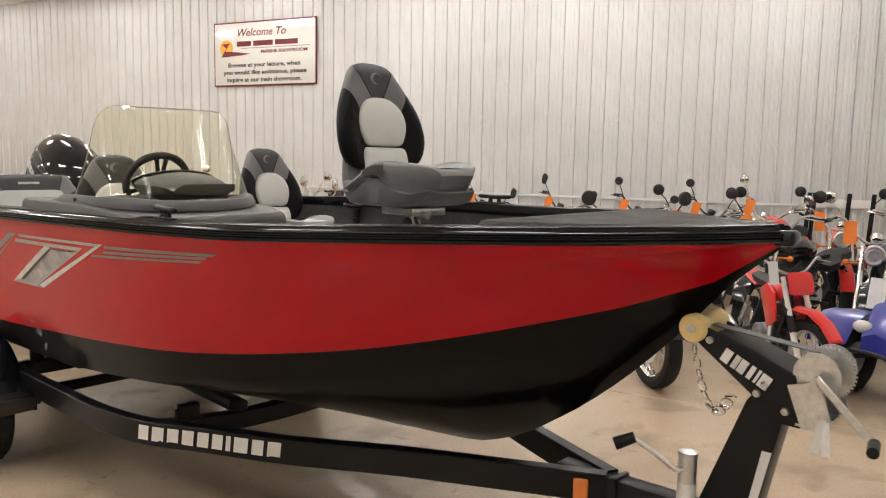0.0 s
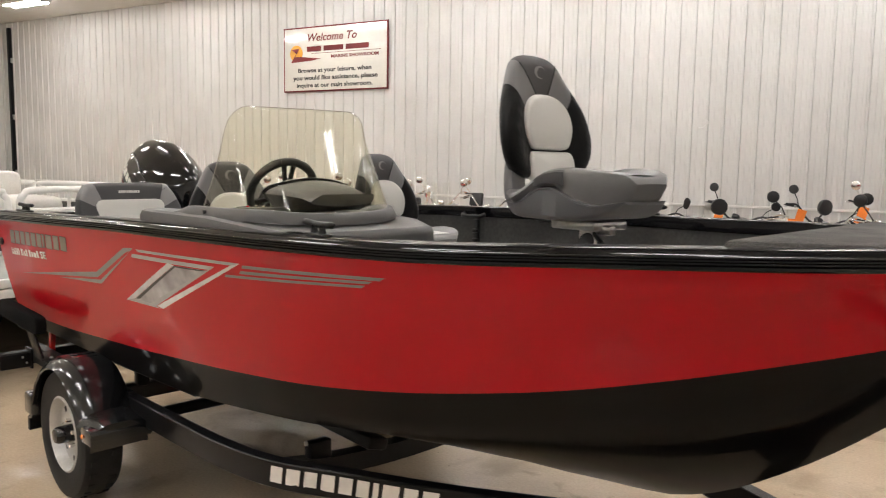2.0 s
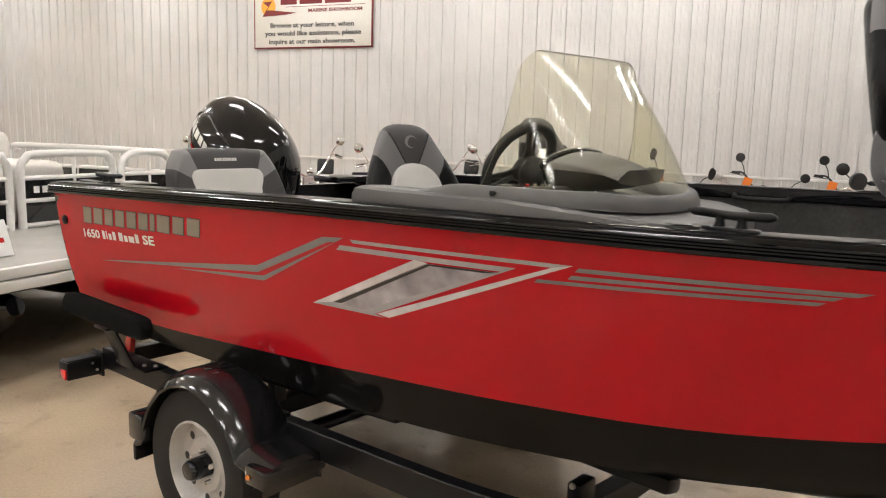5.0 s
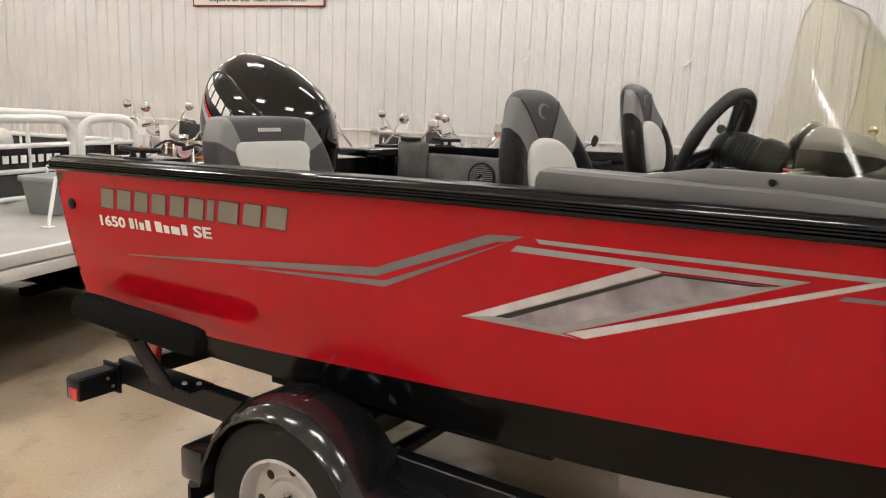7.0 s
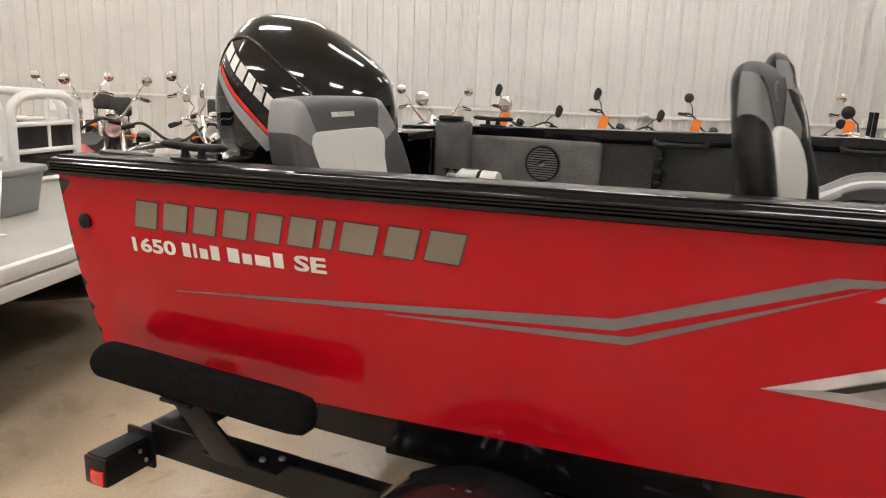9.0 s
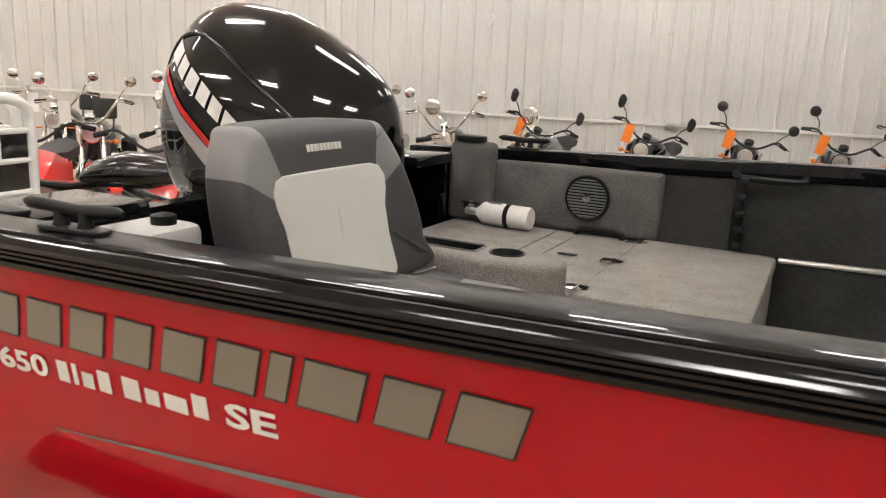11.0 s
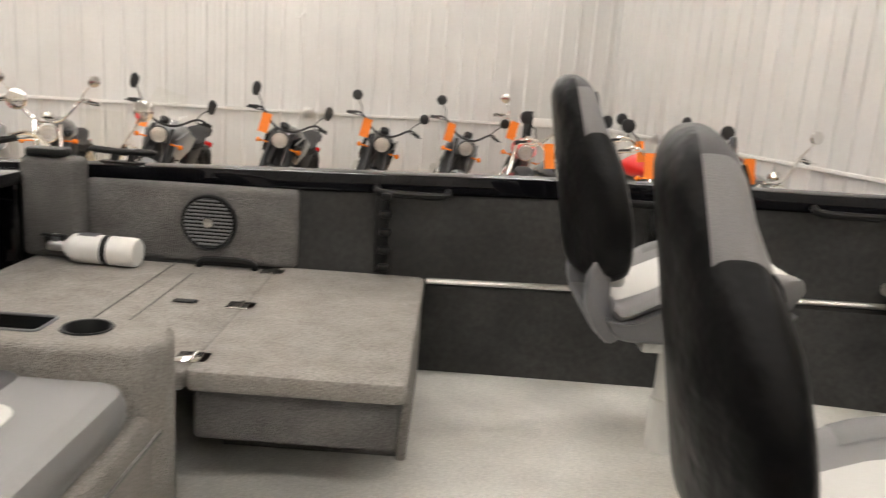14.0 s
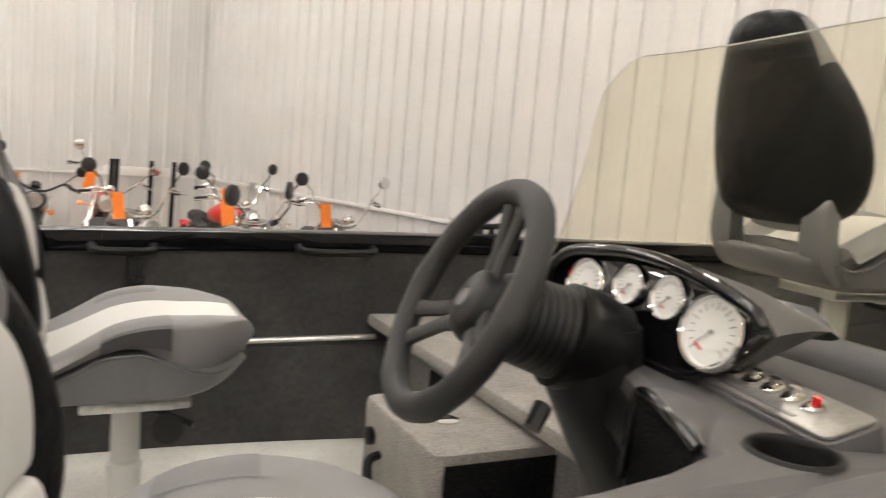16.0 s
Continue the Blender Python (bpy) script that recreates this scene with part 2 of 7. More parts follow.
DECAL_GREY = material("decal_grey", (0.165, 0.155, 0.175), 0.35, 0.2, coat=0.6, grain=0.05, scale=30)
DECAL_LIGHT = material("decal_light", (0.58, 0.57, 0.61), 0.3, 0.2, coat=0.6, blotch=0.25, bl_scale=9)
DECAL_PANEL = material("decal_smoke", (0.31, 0.30, 0.35), 0.35, 0.3, coat=0.6, blotch=0.55, bl_scale=9)
TAUPE = material("letter_taupe", (0.20, 0.18, 0.15), 0.35, 0.3, coat=0.5)
ORANGE = material("orange_tag", (0.85, 0.22, 0.02), 0.6, grain=0.05, scale=40)
TAG_WHITE = material("paper_white", (0.75, 0.74, 0.72), 0.7, grain=0.04, scale=60)
WHEEL_GRIP = material("wheel_grip", (0.013, 0.0128, 0.0125), 0.6, grain=0.1, scale=200, bump=0.0005, bscale=400)
LENS_RED = material("red_lens", (0.6, 0.01, 0.01), 0.15, coat=1.0)
LENS_AMBER = material("amber_lens", (0.85, 0.22, 0.02), 0.2, coat=1.0)
ROLLER = material("roller_yellow", (0.78, 0.62, 0.27), 0.4, grain=0.05, scale=40)
CREAM = material("pontoon_cream", (0.66, 0.63, 0.58), 0.45, grain=0.05, scale=60)
BIKE_RED = material("bike_red", (0.72, 0.02, 0.015), 0.3, coat=0.6)
BIKE_BLUE = material("bike_blue", (0.03, 0.04, 0.32), 0.3, coat=0.6)
BIKE_BLACK = material("bike_black", (0.008, 0.008, 0.009), 0.2, coat=0.8)
BIKE_GREY = material("bike_grey", (0.22, 0.23, 0.24), 0.3, 0.3, coat=0.8)
ENGINE = material("engine_metal", (0.20, 0.20, 0.20), 0.4, 0.8, grain=0.2, scale=40)
BIKE_DARK = material("bike_frame", (0.013, 0.013, 0.014), 0.5, grain=0.1, scale=60)
SADDLE = material("saddle_black", (0.016, 0.015, 0.015), 0.6, bump=0.0005, bscale=300)
SADDLE_BROWN = material("saddle_brown", (0.10, 0.045, 0.03), 0.5, bump=0.0005, bscale=300)
MIRROR_GLASS = material("mirror_black", (0.012, 0.012, 0.013), 0.3)
WALL = material("wall_panel", (0.64, 0.63, 0.61), 0.34, 0.0, coat=0.2, grain=0.02, scale=30, blotch=0.05, bl_scale=1.2, coat_rough=0.25)
CEILING_MAT = material("ceiling_panel", (0.72, 0.70, 0.66), 0.55, grain=0.03, scale=20)
SCREEN = clear("windshield_tint", (0.962, 0.955, 0.885), 0.015)
SCREEN_EDGE = material("windshield_edge", (0.24, 0.235, 0.19), 0.25)
CAP_BLACK = material("gunwale_black", (0.004, 0.004, 0.005), 0.3, coat=0.5, coat_rough=0.02, spec=0.02, grain=0.1, scale=80)
PONTOON_DECK = material("pontoon_deck", (0.35, 0.337, 0.31), 0.5, grain=0.12, scale=120, blotch=0.12, bl_scale=3)
TOTE_GREY = material("tote_grey", (0.22, 0.22, 0.22), 0.5, grain=0.05, scale=60)
PLEXI = clear("clear_screen", (0.95, 0.95, 0.93), 0.02)
GLOW = glowing("lamp_diffuser", (1.0, 0.96, 0.915), LAMP)
GAUGE = material("gauge_white", (0.75, 0.75, 0.72), 0.4, coat=1.0)
MAROON = material("sign_maroon", (0.16, 0.012, 0.012), 0.5)
SIGN_BLACK = material("sign_black", (0.015, 0.013, 0.013), 0.5)
SIGN_FACE = material("sign_cream", (0.72, 0.70, 0.64), 0.22, coat=0.6, grain=0.02, scale=20)
SIGN_GOLD = material("sign_gold", (0.75, 0.36, 0.03), 0.45)


def concrete():
    """Sealed tan concrete with clouds of wear, dark stains, saw cuts and a soft gloss."""
    mat = material("sealed_concrete", (0.60, 0.475, 0.335), 0.24, grain=0.07, scale=70, blotch=0.16, bl_scale=0.8, bump=0.0004, bscale=90)
    nt = mat.node_tree
    bs = nt.nodes["Principled BSDF"]
    src = bs.inputs["Base Color"].links[0].from_socket
    co = nt.nodes.new("ShaderNodeTexCoord")
    for sc, lo, hi, dark in ((2.2, 0.56, 0.72, 0.72), (7.0, 0.62, 0.74, 0.78), (30.0, 0.70, 0.76, 0.6)):
        tex, mp, mx = (nt.nodes.new("ShaderNode" + k) for k in ("TexNoise", "MapRange", "Mix"))
        tex.inputs["Scale"].default_value, tex.inputs["Detail"].default_value, tex.inputs["Distortion"].default_value = sc, 6, 0.6
        nt.links.new(co.outputs["Object"], tex.inputs["Vector"])
        mp.inputs["From Min"].default_value, mp.inputs["From Max"].default_value = lo, hi
        mp.inputs["To Min"].default_value, mp.inputs["To Max"].default_value = 1.0, dark
        nt.links.new(tex.outputs["Fac"], mp.inputs["Value"])
        mx.data_type, mx.blend_type = "RGBA", "MULTIPLY"
        mx.inputs[0].default_value = 1
        nt.links.new(src, mx.inputs[6])
        nt.links.new(mp.outputs[0], mx.inputs[7])
        src = mx.outputs[2]
    nt.links.new(src, bs.inputs["Base Color"])
    return mat


FLOOR = concrete()
JOINT = material("joint_dark", (0.05, 0.04, 0.03), 0.9, grain=0.1, scale=20)

# ---- the room ----
def ribbed(length, height, pitch=0.2286):
    """A steel wall sheet in x, z with ribs every 9 inches, facing -y."""
    g, prof, x = Geo(), [], 0.0
    while x < length:
        for dx, dy in ((0.0, 0.0), (0.050, 0.0), (0.055, -0.0032), (0.067, -0.0032), (0.072, 0.0), (0.115, 0.0), (0.120, -0.0032), (0.132, -0.0032), (0.137, 0.0), (0.174, 0.0), (0.184, -0.026), (0.2095, -0.026), (0.2195, 0.0)):
            if x + dx < length:
                prof.append((x + dx, dy))
        x += pitch
    prof.append((length, 0.0))
    g.loft([[(a, b, z) for a, b in prof] for z in (0.0, height)], closed=False)
    g.box((length / 2, 0.06, height / 2), (length, 0.1, height))
    return g


LEN_N, LEN_E = WALL_E - WALL_W, WALL_N - WALL_S
single("wall_north", ribbed(LEN_N, CEIL), WALL, "off-white ribbed steel wall of the showroom", "wall", kind="structure", m=room(WALL_W, WALL_N), smooth=20)
single("wall_east", ribbed(LEN_E, CEIL), WALL, "off-white ribbed steel wall of the showroom", "wall", kind="structure", m=room(WALL_E, WALL_N, 0, -90), smooth=20)
single("wall_west", ribbed(LEN_E, CEIL), WALL, "off-white ribbed steel wall of the showroom", "wall", kind="structure", m=room(WALL_W, WALL_S, 0, 90), smooth=20)
single("wall_south", ribbed(LEN_N, CEIL), WALL, "off-white ribbed steel wall of the showroom", "wall", kind="structure", m=room(WALL_E, WALL_S, 0, 180), smooth=20)
floor = single("floor", Geo().box(((WALL_W + WALL_E) / 2, (WALL_N + WALL_S) / 2, -0.11), (LEN_N + 0.4, LEN_E + 0.4, 0.18)), JOINT, "tan sealed concrete floor with soft shine", "floor", kind="structure", m=ROOM)
for n0, n1 in ((WALL_S - 0.1, -3.4), (-3.4, 1.56), (1.56, WALL_N + 0.1)):
    for s0, s1 in ((WALL_W - 0.1, -9.0), (-9.0, WALL_E + 0.1)):
        part("slab", Geo().box(((s0 + s1) / 2, (n0 + n1) / 2, -0.008), (s1 - s0 - 0.010, n1 - n0 - 0.010, 0.016), 0.003, 1), FLOOR, floor)
single("ceiling", Geo().box(((WALL_W + WALL_E) / 2, (WALL_N + WALL_S) / 2, CEIL + 0.06), (LEN_N + 0.4, LEN_E + 0.4, 0.1)), CEILING_MAT, "white panelled ceiling", "ceiling", kind="structure", m=ROOM)


def ceiling_light():
    ob = thing("ceiling_light", "white ceiling light with bright tubes", "ceiling light", "ceiling lights")
    part("housing", Geo().box((0, 0, -0.03), (1.25, 0.36, 0.06), 0.01), WHITE, ob)
    for y in (-0.1, 0.1):
        part("tube", Geo().box((0, y, -0.075), (1.18, 0.10, 0.028), 0.012), GLOW, ob)
    return ob


first = None
for s in (-12.2, -8.4, -4.9, -1.7, 1.1, 4.0):
    for n in (-6.5, -3.0, 0.5, 4.0, 6.9):
        if first is None:
            first = ceiling_light()
            first.matrix_basis = room(s, n, CEIL + 0.005)
        else:
            copy_thing(first, room(s, n, CEIL + 0.005))

# ---- the boat: x from transom to bow, y to port ----
def curve(xs, ys):
    """A smooth function through the points (monotone cubic)."""
    xs, ys = np.array(xs, float), np.array(ys, float)
    d = np.diff(ys) / np.diff(xs)
    m = np.concatenate([[d[0]], np.where(d[1:] * d[:-1] > 0, 2 * d[1:] * d[:-1] / np.where(d[1:] + d[:-1] == 0, 1, d[1:] + d[:-1]), 0), [d[-1]]])

    def at(x):
        i = int(min(max(np.searchsorted(xs, x) - 1, 0), len(xs) - 2))
        h = xs[i + 1] - xs[i]
        t = (x - xs[i]) / h
        return float((2 * t**3 - 3 * t**2 + 1) * ys[i] + (t**3 - 2 * t**2 + t) * h * m[i] + (-2 * t**3 + 3 * t**2) * ys[i + 1] + (t**3 - t**2) * h * m[i + 1])
    return at


half_beam = curve([0, 1, 2, 2.7, 3.3, 3.8, 4.2, 4.5, 4.7, 4.8], [0.985, 1.02, 1.03, 1.01, 0.935, 0.77, 0.555, 0.335, 0.15, 0.03])
sheer = curve([0, 1.18, 1.9, 2.6, 3.4, 3.94, 4.35, 4.8], [1.211, 1.252, 1.275, 1.288, 1.300, 1.321, 1.334, 1.352])
boot = curve([0, 0.8, 1.31, 1.71, 2.06, 2.5, 2.88, 3.156, 3.427, 3.66, 3.94, 4.16, 4.4, 4.6, 4.8], [0.69, 0.715, 0.745, 0.769, 0.796, 0.82, 0.845, 0.872, 0.908, 0.946, 1.01, 1.069, 1.141, 1.219, 1.288])
keel = curve([0, 2, 3, 3.4, 3.7, 3.87, 4.11, 4.32, 4.51, 4.66, 4.8], [0.53, 0.50, 0.475, 0.47, 0.495, 0.55, 0.695, 0.862, 1.05, 1.22, 1.345])
chine_y = curve([0, 1, 2, 2.7, 3.2, 3.6, 4.0, 4.3, 4.6, 4.8], [0.86, 0.87, 0.865, 0.80, 0.68, 0.52, 0.335, 0.19, 0.06, 0.008])
chine_z = curve([0, 1, 2, 2.7, 3.2, 3.6, 4.0, 4.3, 4.6, 4.8], [0.625, 0.63, 0.645, 0.68, 0.725, 0.79, 0.90, 1.03, 1.21, 1.35])
STATIONS = [4.8 * (1 - (1 - i / 60) ** 1.25) for i in range(61)]


def side_y(x, z):
    """Half width of the hull's side at a height above the chine."""
    zc, zt = chine_z(x), sheer(x)
    t = min(max((z - zc) / max(zt - zc, 1e-4), 0), 1)
    full = 0.018 * math.sin(math.pi * t) * max(0.0, 1 - x / 4.2)
    flare = -0.05 * math.sin(math.pi * t) * max(0.0, min(1, (x - 3.0) / 1.2)) * min(1, (4.8 - x) / 0.5)
    return chine_y(x) + (half_beam(x) - 0.006 - chine_y(x)) * t + full + flare


def rake(x, z):
    """The transom leans aft towards the top."""
    return x - 0.06 * max(0.0, 1 - x / 0.5) * (1.25 - z) * -1.0


def hull_point(x, z, off=0.0, side=-1):
    y0, y1 = side_y(x, z), side_y(x + 0.01, z)
    n = Vector((-(y1 - y0) / 0.01, 1, 0)).normalized()
    return (rake(x, z) + n.x * off, side * (y0 + n.y * off), z)


boat = thing("fishing_boat", "red and black aluminium fishing boat resting on a trailer", "boat")
for side in (-1, 1):
    rings = []
    for x in STATIONS:
        b, t = max(boot(x), chine_z(x) + 0.002), sheer(x)
        rings.append([hull_point(x, b + (t + 0.02 - b) * k / 8, 0, side) for k in range(9)])
    part("hull_side", Geo().loft(rings, closed=False), RED, boat, "glossy red painted hull side", 60)
    rings = []
    for x in STATIONS:
        k, cy, cz, b = keel(x), chine_y(x), chine_z(x), max(boot(x), chine_z(x) + 0.002)
        row = [(rake(x, k), 0, k)]
        for q in (0.25, 0.5, 0.75, 1.0):
            row.append((rake(x, k + (cz - k) * q), side * cy * q, k + (cz - k) * (q ** 1.15) - 0.012 * math.sin(math.pi * q) * max(0, 1 - x / 4.6)))
        row += [hull_point(x, cz + (b - cz) * q, 0, side) for q in (0.33, 0.66, 1.0)]
        rings.append(row)
    part("hull_bottom", Geo().loft(rings, closed=False), HULL_BLACK, boat, "black hull bottom", 50)
# transom
tr = [(side_y(0, z), z) for z in np.linspace(chine_z(0), sheer(0), 9)]
tz = [(-y, z) for y, z in reversed(tr)] + [(0, keel(0))] + tr
g = Geo()
g.loft([[(rake(0, z) - 0.002, y, min(z, 1.21)) for y, z in tz], [(rake(0, z) + 0.05, y, min(z, 1.21)) for y, z in tz]])
part("transom", g, BLACK_GLOSS, boat)

# rub rail with its grooves, and the gunwale cap
PROFILE = [(-0.006, 0.013), (0.019, 0.013), (0.0245, 0.017), (0.0245, 0.024), (0.0175, 0.027), (0.0225, 0.0285), (0.0225, 0.0325), (0.0175, 0.034), (0.0225, 0.0355), (0.0225, 0.0395), (0.0175, 0.041), (0.0225, 0.0425), (0.0225, 0.0455), (0.016, 0.048), (0.012, 0.054), (0.006, 0.058), (-0.02, 0.058), (-0.02, 0.03)]
CAP = [(-0.006, 0.0575), (-0.008, 0.0612), (-0.012, 0.0622), (-0.088, 0.0622), (-0.0925, 0.0605), (-0.094, 0.056), (-0.094, 0.012), (-0.088, 0.006), (-0.082, 0.012), (-0.082, 0.045), (-0.03, 0.045)]
for side in (-1, 1):
    for name, prof, mat in (("rub_rail", PROFILE, RAIL), ("gunwale_cap", CAP, CAP_BLACK)):
        rings = []
        for x in STATIONS:
            y0, y1 = half_beam(x), half_beam(min(4.8, x + 0.01)) if x < 4.79 else half_beam(x) - 0.0075
            n = Vector((-(y1 - y0) / 0.01, 1, 0)).normalized()
            if n.y < 0.45:
                n = Vector((0.893, 0.45, 0))
            rings.append([(x + n.x * u, side * max(y0 + n.y * u, 0.0), sheer(x) + w) for u, w in prof])
        part(name, Geo().loft(rings, closed=True, caps=True), mat, boat, "black ribbed rub rail" if name == "rub_rail" else "", 24)
part("bow_cap", Geo().box((4.795, 0, 1.376), (0.10, 0.075, 0.046), 0.016, 3), RAIL, boat)

# inner liner, floor and decks
FLOOR_Z = 0.755


def inner_y(x, z):
    """Half width inside the hull at a height, kept clear of the outer skin."""
    return max(min(half_beam(x) - 0.10 - 0.05 * max(0, (1.25 - z) / 0.5), side_y(x, max(z, chine_z(x) + 0.001)) - 0.04), 0.02)


for side in (-1, 1):
    rings = []
    for x in [q for q in STATIONS if q < 4.3]:
        z0, z1 = max(FLOOR_Z, chine_z(x) + 0.05), sheer(x) + 0.03
        rings.append([(max(x, 0.06), side * (inner_y(x, z1 + (z0 - z1) * k) + (0.018 if k < 0.53 else 0.0)), z1 + (z0 - z1) * k) for k in (0, 0.15, 0.3, 0.45, 0.525, 0.535, 0.7, 0.85, 1.0)])
    part("inner_side", Geo().loft(rings, closed=False), LINER, boat, "charcoal inner side panel", 30)


def plan(xs, side_of, tip=None):
    row = [(x, side_of(x)) for x in xs]
    return [(x, -y) for x, y in row] + ([tip] if tip else []) + [(x, y) for x, y in reversed(row)]


part("cockpit_floor", Geo().prism(plan(np.linspace(0.1, 3.0, 16), lambda x: inner_y(x, FLOOR_Z) + 0.02), FLOOR_Z - 0.03, FLOOR_Z), VINYL_FLOOR, boat, "pale grey speckled vinyl floor")
part("bow_deck", Geo().prism(plan(np.linspace(2.66, 4.2, 14), lambda x: inner_y(x, 1.09) + 0.015), 1.07, 1.11, None, 0.012), CARPET, boat, "grey carpeted casting deck")
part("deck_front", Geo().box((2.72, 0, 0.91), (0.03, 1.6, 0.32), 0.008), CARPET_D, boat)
part("deck_slot", Geo().box((2.7045, 0.455, 1.012), (0.008, 0.16, 0.055), 0.003), CARPET_B, boat, "dark open slot below the casting deck")
for z in (0.87, 0.93, 0.99):
    part("rod_clip", Geo().box((2.697, 0.725, z), (0.022, 0.030, 0.030), 0.008), BLACK_PLASTIC, boat, "black rod clip" if z == 0.87 else "")
part("bow_cover", Geo().prism(plan(np.linspace(4.12, 4.70, 12), lambda x: half_beam(x) - 0.075, (4.75, 0)), 1.372, 1.407, None, 0.012), CARPET_D, boat, "carpeted bow cover panel")
# splash well walls, with the transom cut down at the middle for the motor
part("splash_well", Geo().box((0.30, -0.12, 0.87), (0.04, 1.55, 0.28), 0.01), BLACK_GLOSS, boat)
for y in (-0.62, 0.62):
    part("transom_corner", Geo().box((0.10, y * 1.22, 1.245), (0.22, 0.36, 0.04), 0.012), BLACK_GLOSS, boat)


for side in (-1, 1):
    part("quarter_moulding", Geo().box((0.125, side * 0.872, 1.09), (0.13, 0.05, 0.32), 0.02, 3, (0, 0, side * 10)).box((0.13, side * 0.845, 0.98), (0.10, 0.03, 0.03), 0.012, 2), COWL, boat, "gloss black stern quarter moulding")


# ---- graphics on the hull ----
def skin(quads, mat, name, label="", off=0.0018, n=14):
    """Four-cornered patches (x, z) laid on both hull sides."""
    for side in (-1, 1):
        g = Geo()
        for a, b, c, d in quads:
            rows = []
            for i in range(n + 1):
                t = i / n
                p = [a[k] + (b[k] - a[k]) * t for k in (0, 1)]
                q = [d[k] + (c[k] - d[k]) * t for k in (0, 1)]
                rows.append([hull_point(p[0] + (q[0] - p[0]) * j / 2, p[1] + (q[1] - p[1]) * j / 2, off, side) for j in range(3)])
            g.loft(rows, closed=False)
        part(name, g, mat, boat, label, 60)


skin([((0.375, 0.955), (1.504, 1.085), (1.502, 1.060), (0.375, 0.953)), ((1.504, 1.085), (1.857, 1.222), (1.878, 1.207), (1.502, 1.060)), ((1.857, 1.222), (1.952, 1.229), (1.916, 1.213), (1.878, 1.207))], DECAL_GREY, "stripe", "grey pinstripe graphic")
skin([((1.0, 1.004), (1.529, 1.052), (1.527, 1.034), (1.0, 1.002)), ((1.529, 1.052), (1.916, 1.213), (1.952, 1.229), (1.527, 1.034))], DECAL_GREY, "stripe")
skin([((2.728, 1.239), (3.333, 1.258), (3.305, 1.247), (2.716, 1.228))], DECAL_GREY, "stripe")
skin([((2.707, 1.218), (3.28, 1.243), (3.262, 1.234), (2.695, 1.207))], DECAL_GREY, "stripe")
skin([((2.612, 1.196), (3.248, 1.228), (3.232, 1.219), (2.60, 1.186))], DECAL_GREY, "stripe")
skin([((1.979, 1.227), (2.713, 1.243), (2.655, 1.231), (1.990, 1.217))], DECAL_SILVER, "stripe", "silver arrow graphic")
skin([((2.713, 1.243), (2.095, 1.003), (2.048, 1.008), (2.655, 1.231))], DECAL_LIGHT, "stripe")
skin([((1.932, 1.205), (2.552, 1.216), (2.509, 1.201), (1.915, 1.189))], DECAL_SILVER, "stripe")
skin([((2.224, 1.197), (1.763, 0.995), (1.855, 1.013), (2.268, 1.193))], DECAL_LIGHT, "stripe")
skin([((1.763, 0.995), (2.079, 1.000), (2.005, 1.011), (1.855, 1.013))], DECAL_SILVER, "stripe")
skin([((2.552, 1.216), (2.040, 1.006), (1.985, 1.008), (2.500, 1.199))], DECAL_SILVER, "stripe")
skin([((2.264, 1.191), (2.506, 1.197), (1.992, 1.009), (1.855, 1.013))], DECAL_PANEL, "graphic_panel", "smoky silver panel graphic", 0.0012)
skin([((2.268, 1.190), (2.28, 1.188), (1.90, 1.016), (1.862, 1.0135)), ((2.268, 1.191), (2.49, 1.196), (2.45, 1.190), (2.27, 1.186))], SIGN_BLACK, "graphic_shadow", "", 0.0022)

# ten slanted blocks for the maker's name, with dark edges
WIDTHS = [0.085, 0.088, 0.080, 0.082, 0.082, 0.078, 0.032, 0.098, 0.082, 0.090]
x = 0.262
for w in WIDTHS:
    z0, z1 = 1.113 + 0.038 * (x - 0.26), 1.182 + 0.034 * (x - 0.26)
    at = lambda u, v, x=x, w=w, z0=z0, z1=z1: (x + u * w + 0.02 * v, z0 + (z1 - z0) * v)
    bars = [(0, 1, 0, 1)] if w < 0.04 else [(0.06, 0.94, 0, 1)]
    for grow, mat, off, nm in ((0.003, SIGN_BLACK, 0.0016, "letter_edge"), (0.0, TAUPE, 0.0026, "letter_block")):
        g1, g2 = grow / w, grow / 0.07
        skin([(at(u0 - g1, v1 + g2), at(u1 + g1, v1 + g2), at(u1 + g1, v0 - g2), at(u0 - g1, v0 - g2)) for u0, u1, v0, v1 in bars], mat, nm, "taupe raised name block" if grow == 0 else "", off, 3)
    x += w + 0.0145


def on_hull(me, x0, z0, rise, off=0.002, side=-1):
    """Lays flat lettering on the hull side, starting at x0, z0."""
    for v in me.vertices:
        x, z = x0 + v.co.x, z0 + v.co.y + rise * v.co.x
        v.co = Vector(hull_point(x, z, off + max(v.co.z, 0), side))
    return me


part("lettering", on_hull(text_mesh("1650", 0.036, WHITE, 0.001, width=0.155, bold=0.0015), 0.245, 1.046, 0.05), WHITE, boat, "white model number")
part("lettering", on_hull(text_mesh("SE", 0.036, WHITE, 0.001, width=0.088, bold=0.0015), 0.77, 1.072, 0.05), WHITE, boat)
x = 0.424
for w, h in ((0.026, 1.0), (0.011, 1.0), (0.026, 0.72), (0.027, 1.0), (0.0, 0.0), (0.035, 1.0), (0.028, 0.72), (0.044, 0.72), (0.028, 1.0)):
    if h:
        z0 = 1.046 + 0.05 * (x - 0.245)
        skin([((x, z0 + 0.036 * h), (x + w, z0 + 0.036 * h), (x + w, z0), (x, z0))], WHITE, "word_bar", "white model name bar", 0.002, 2)
    x += w + 0.0105 if h else 0.016
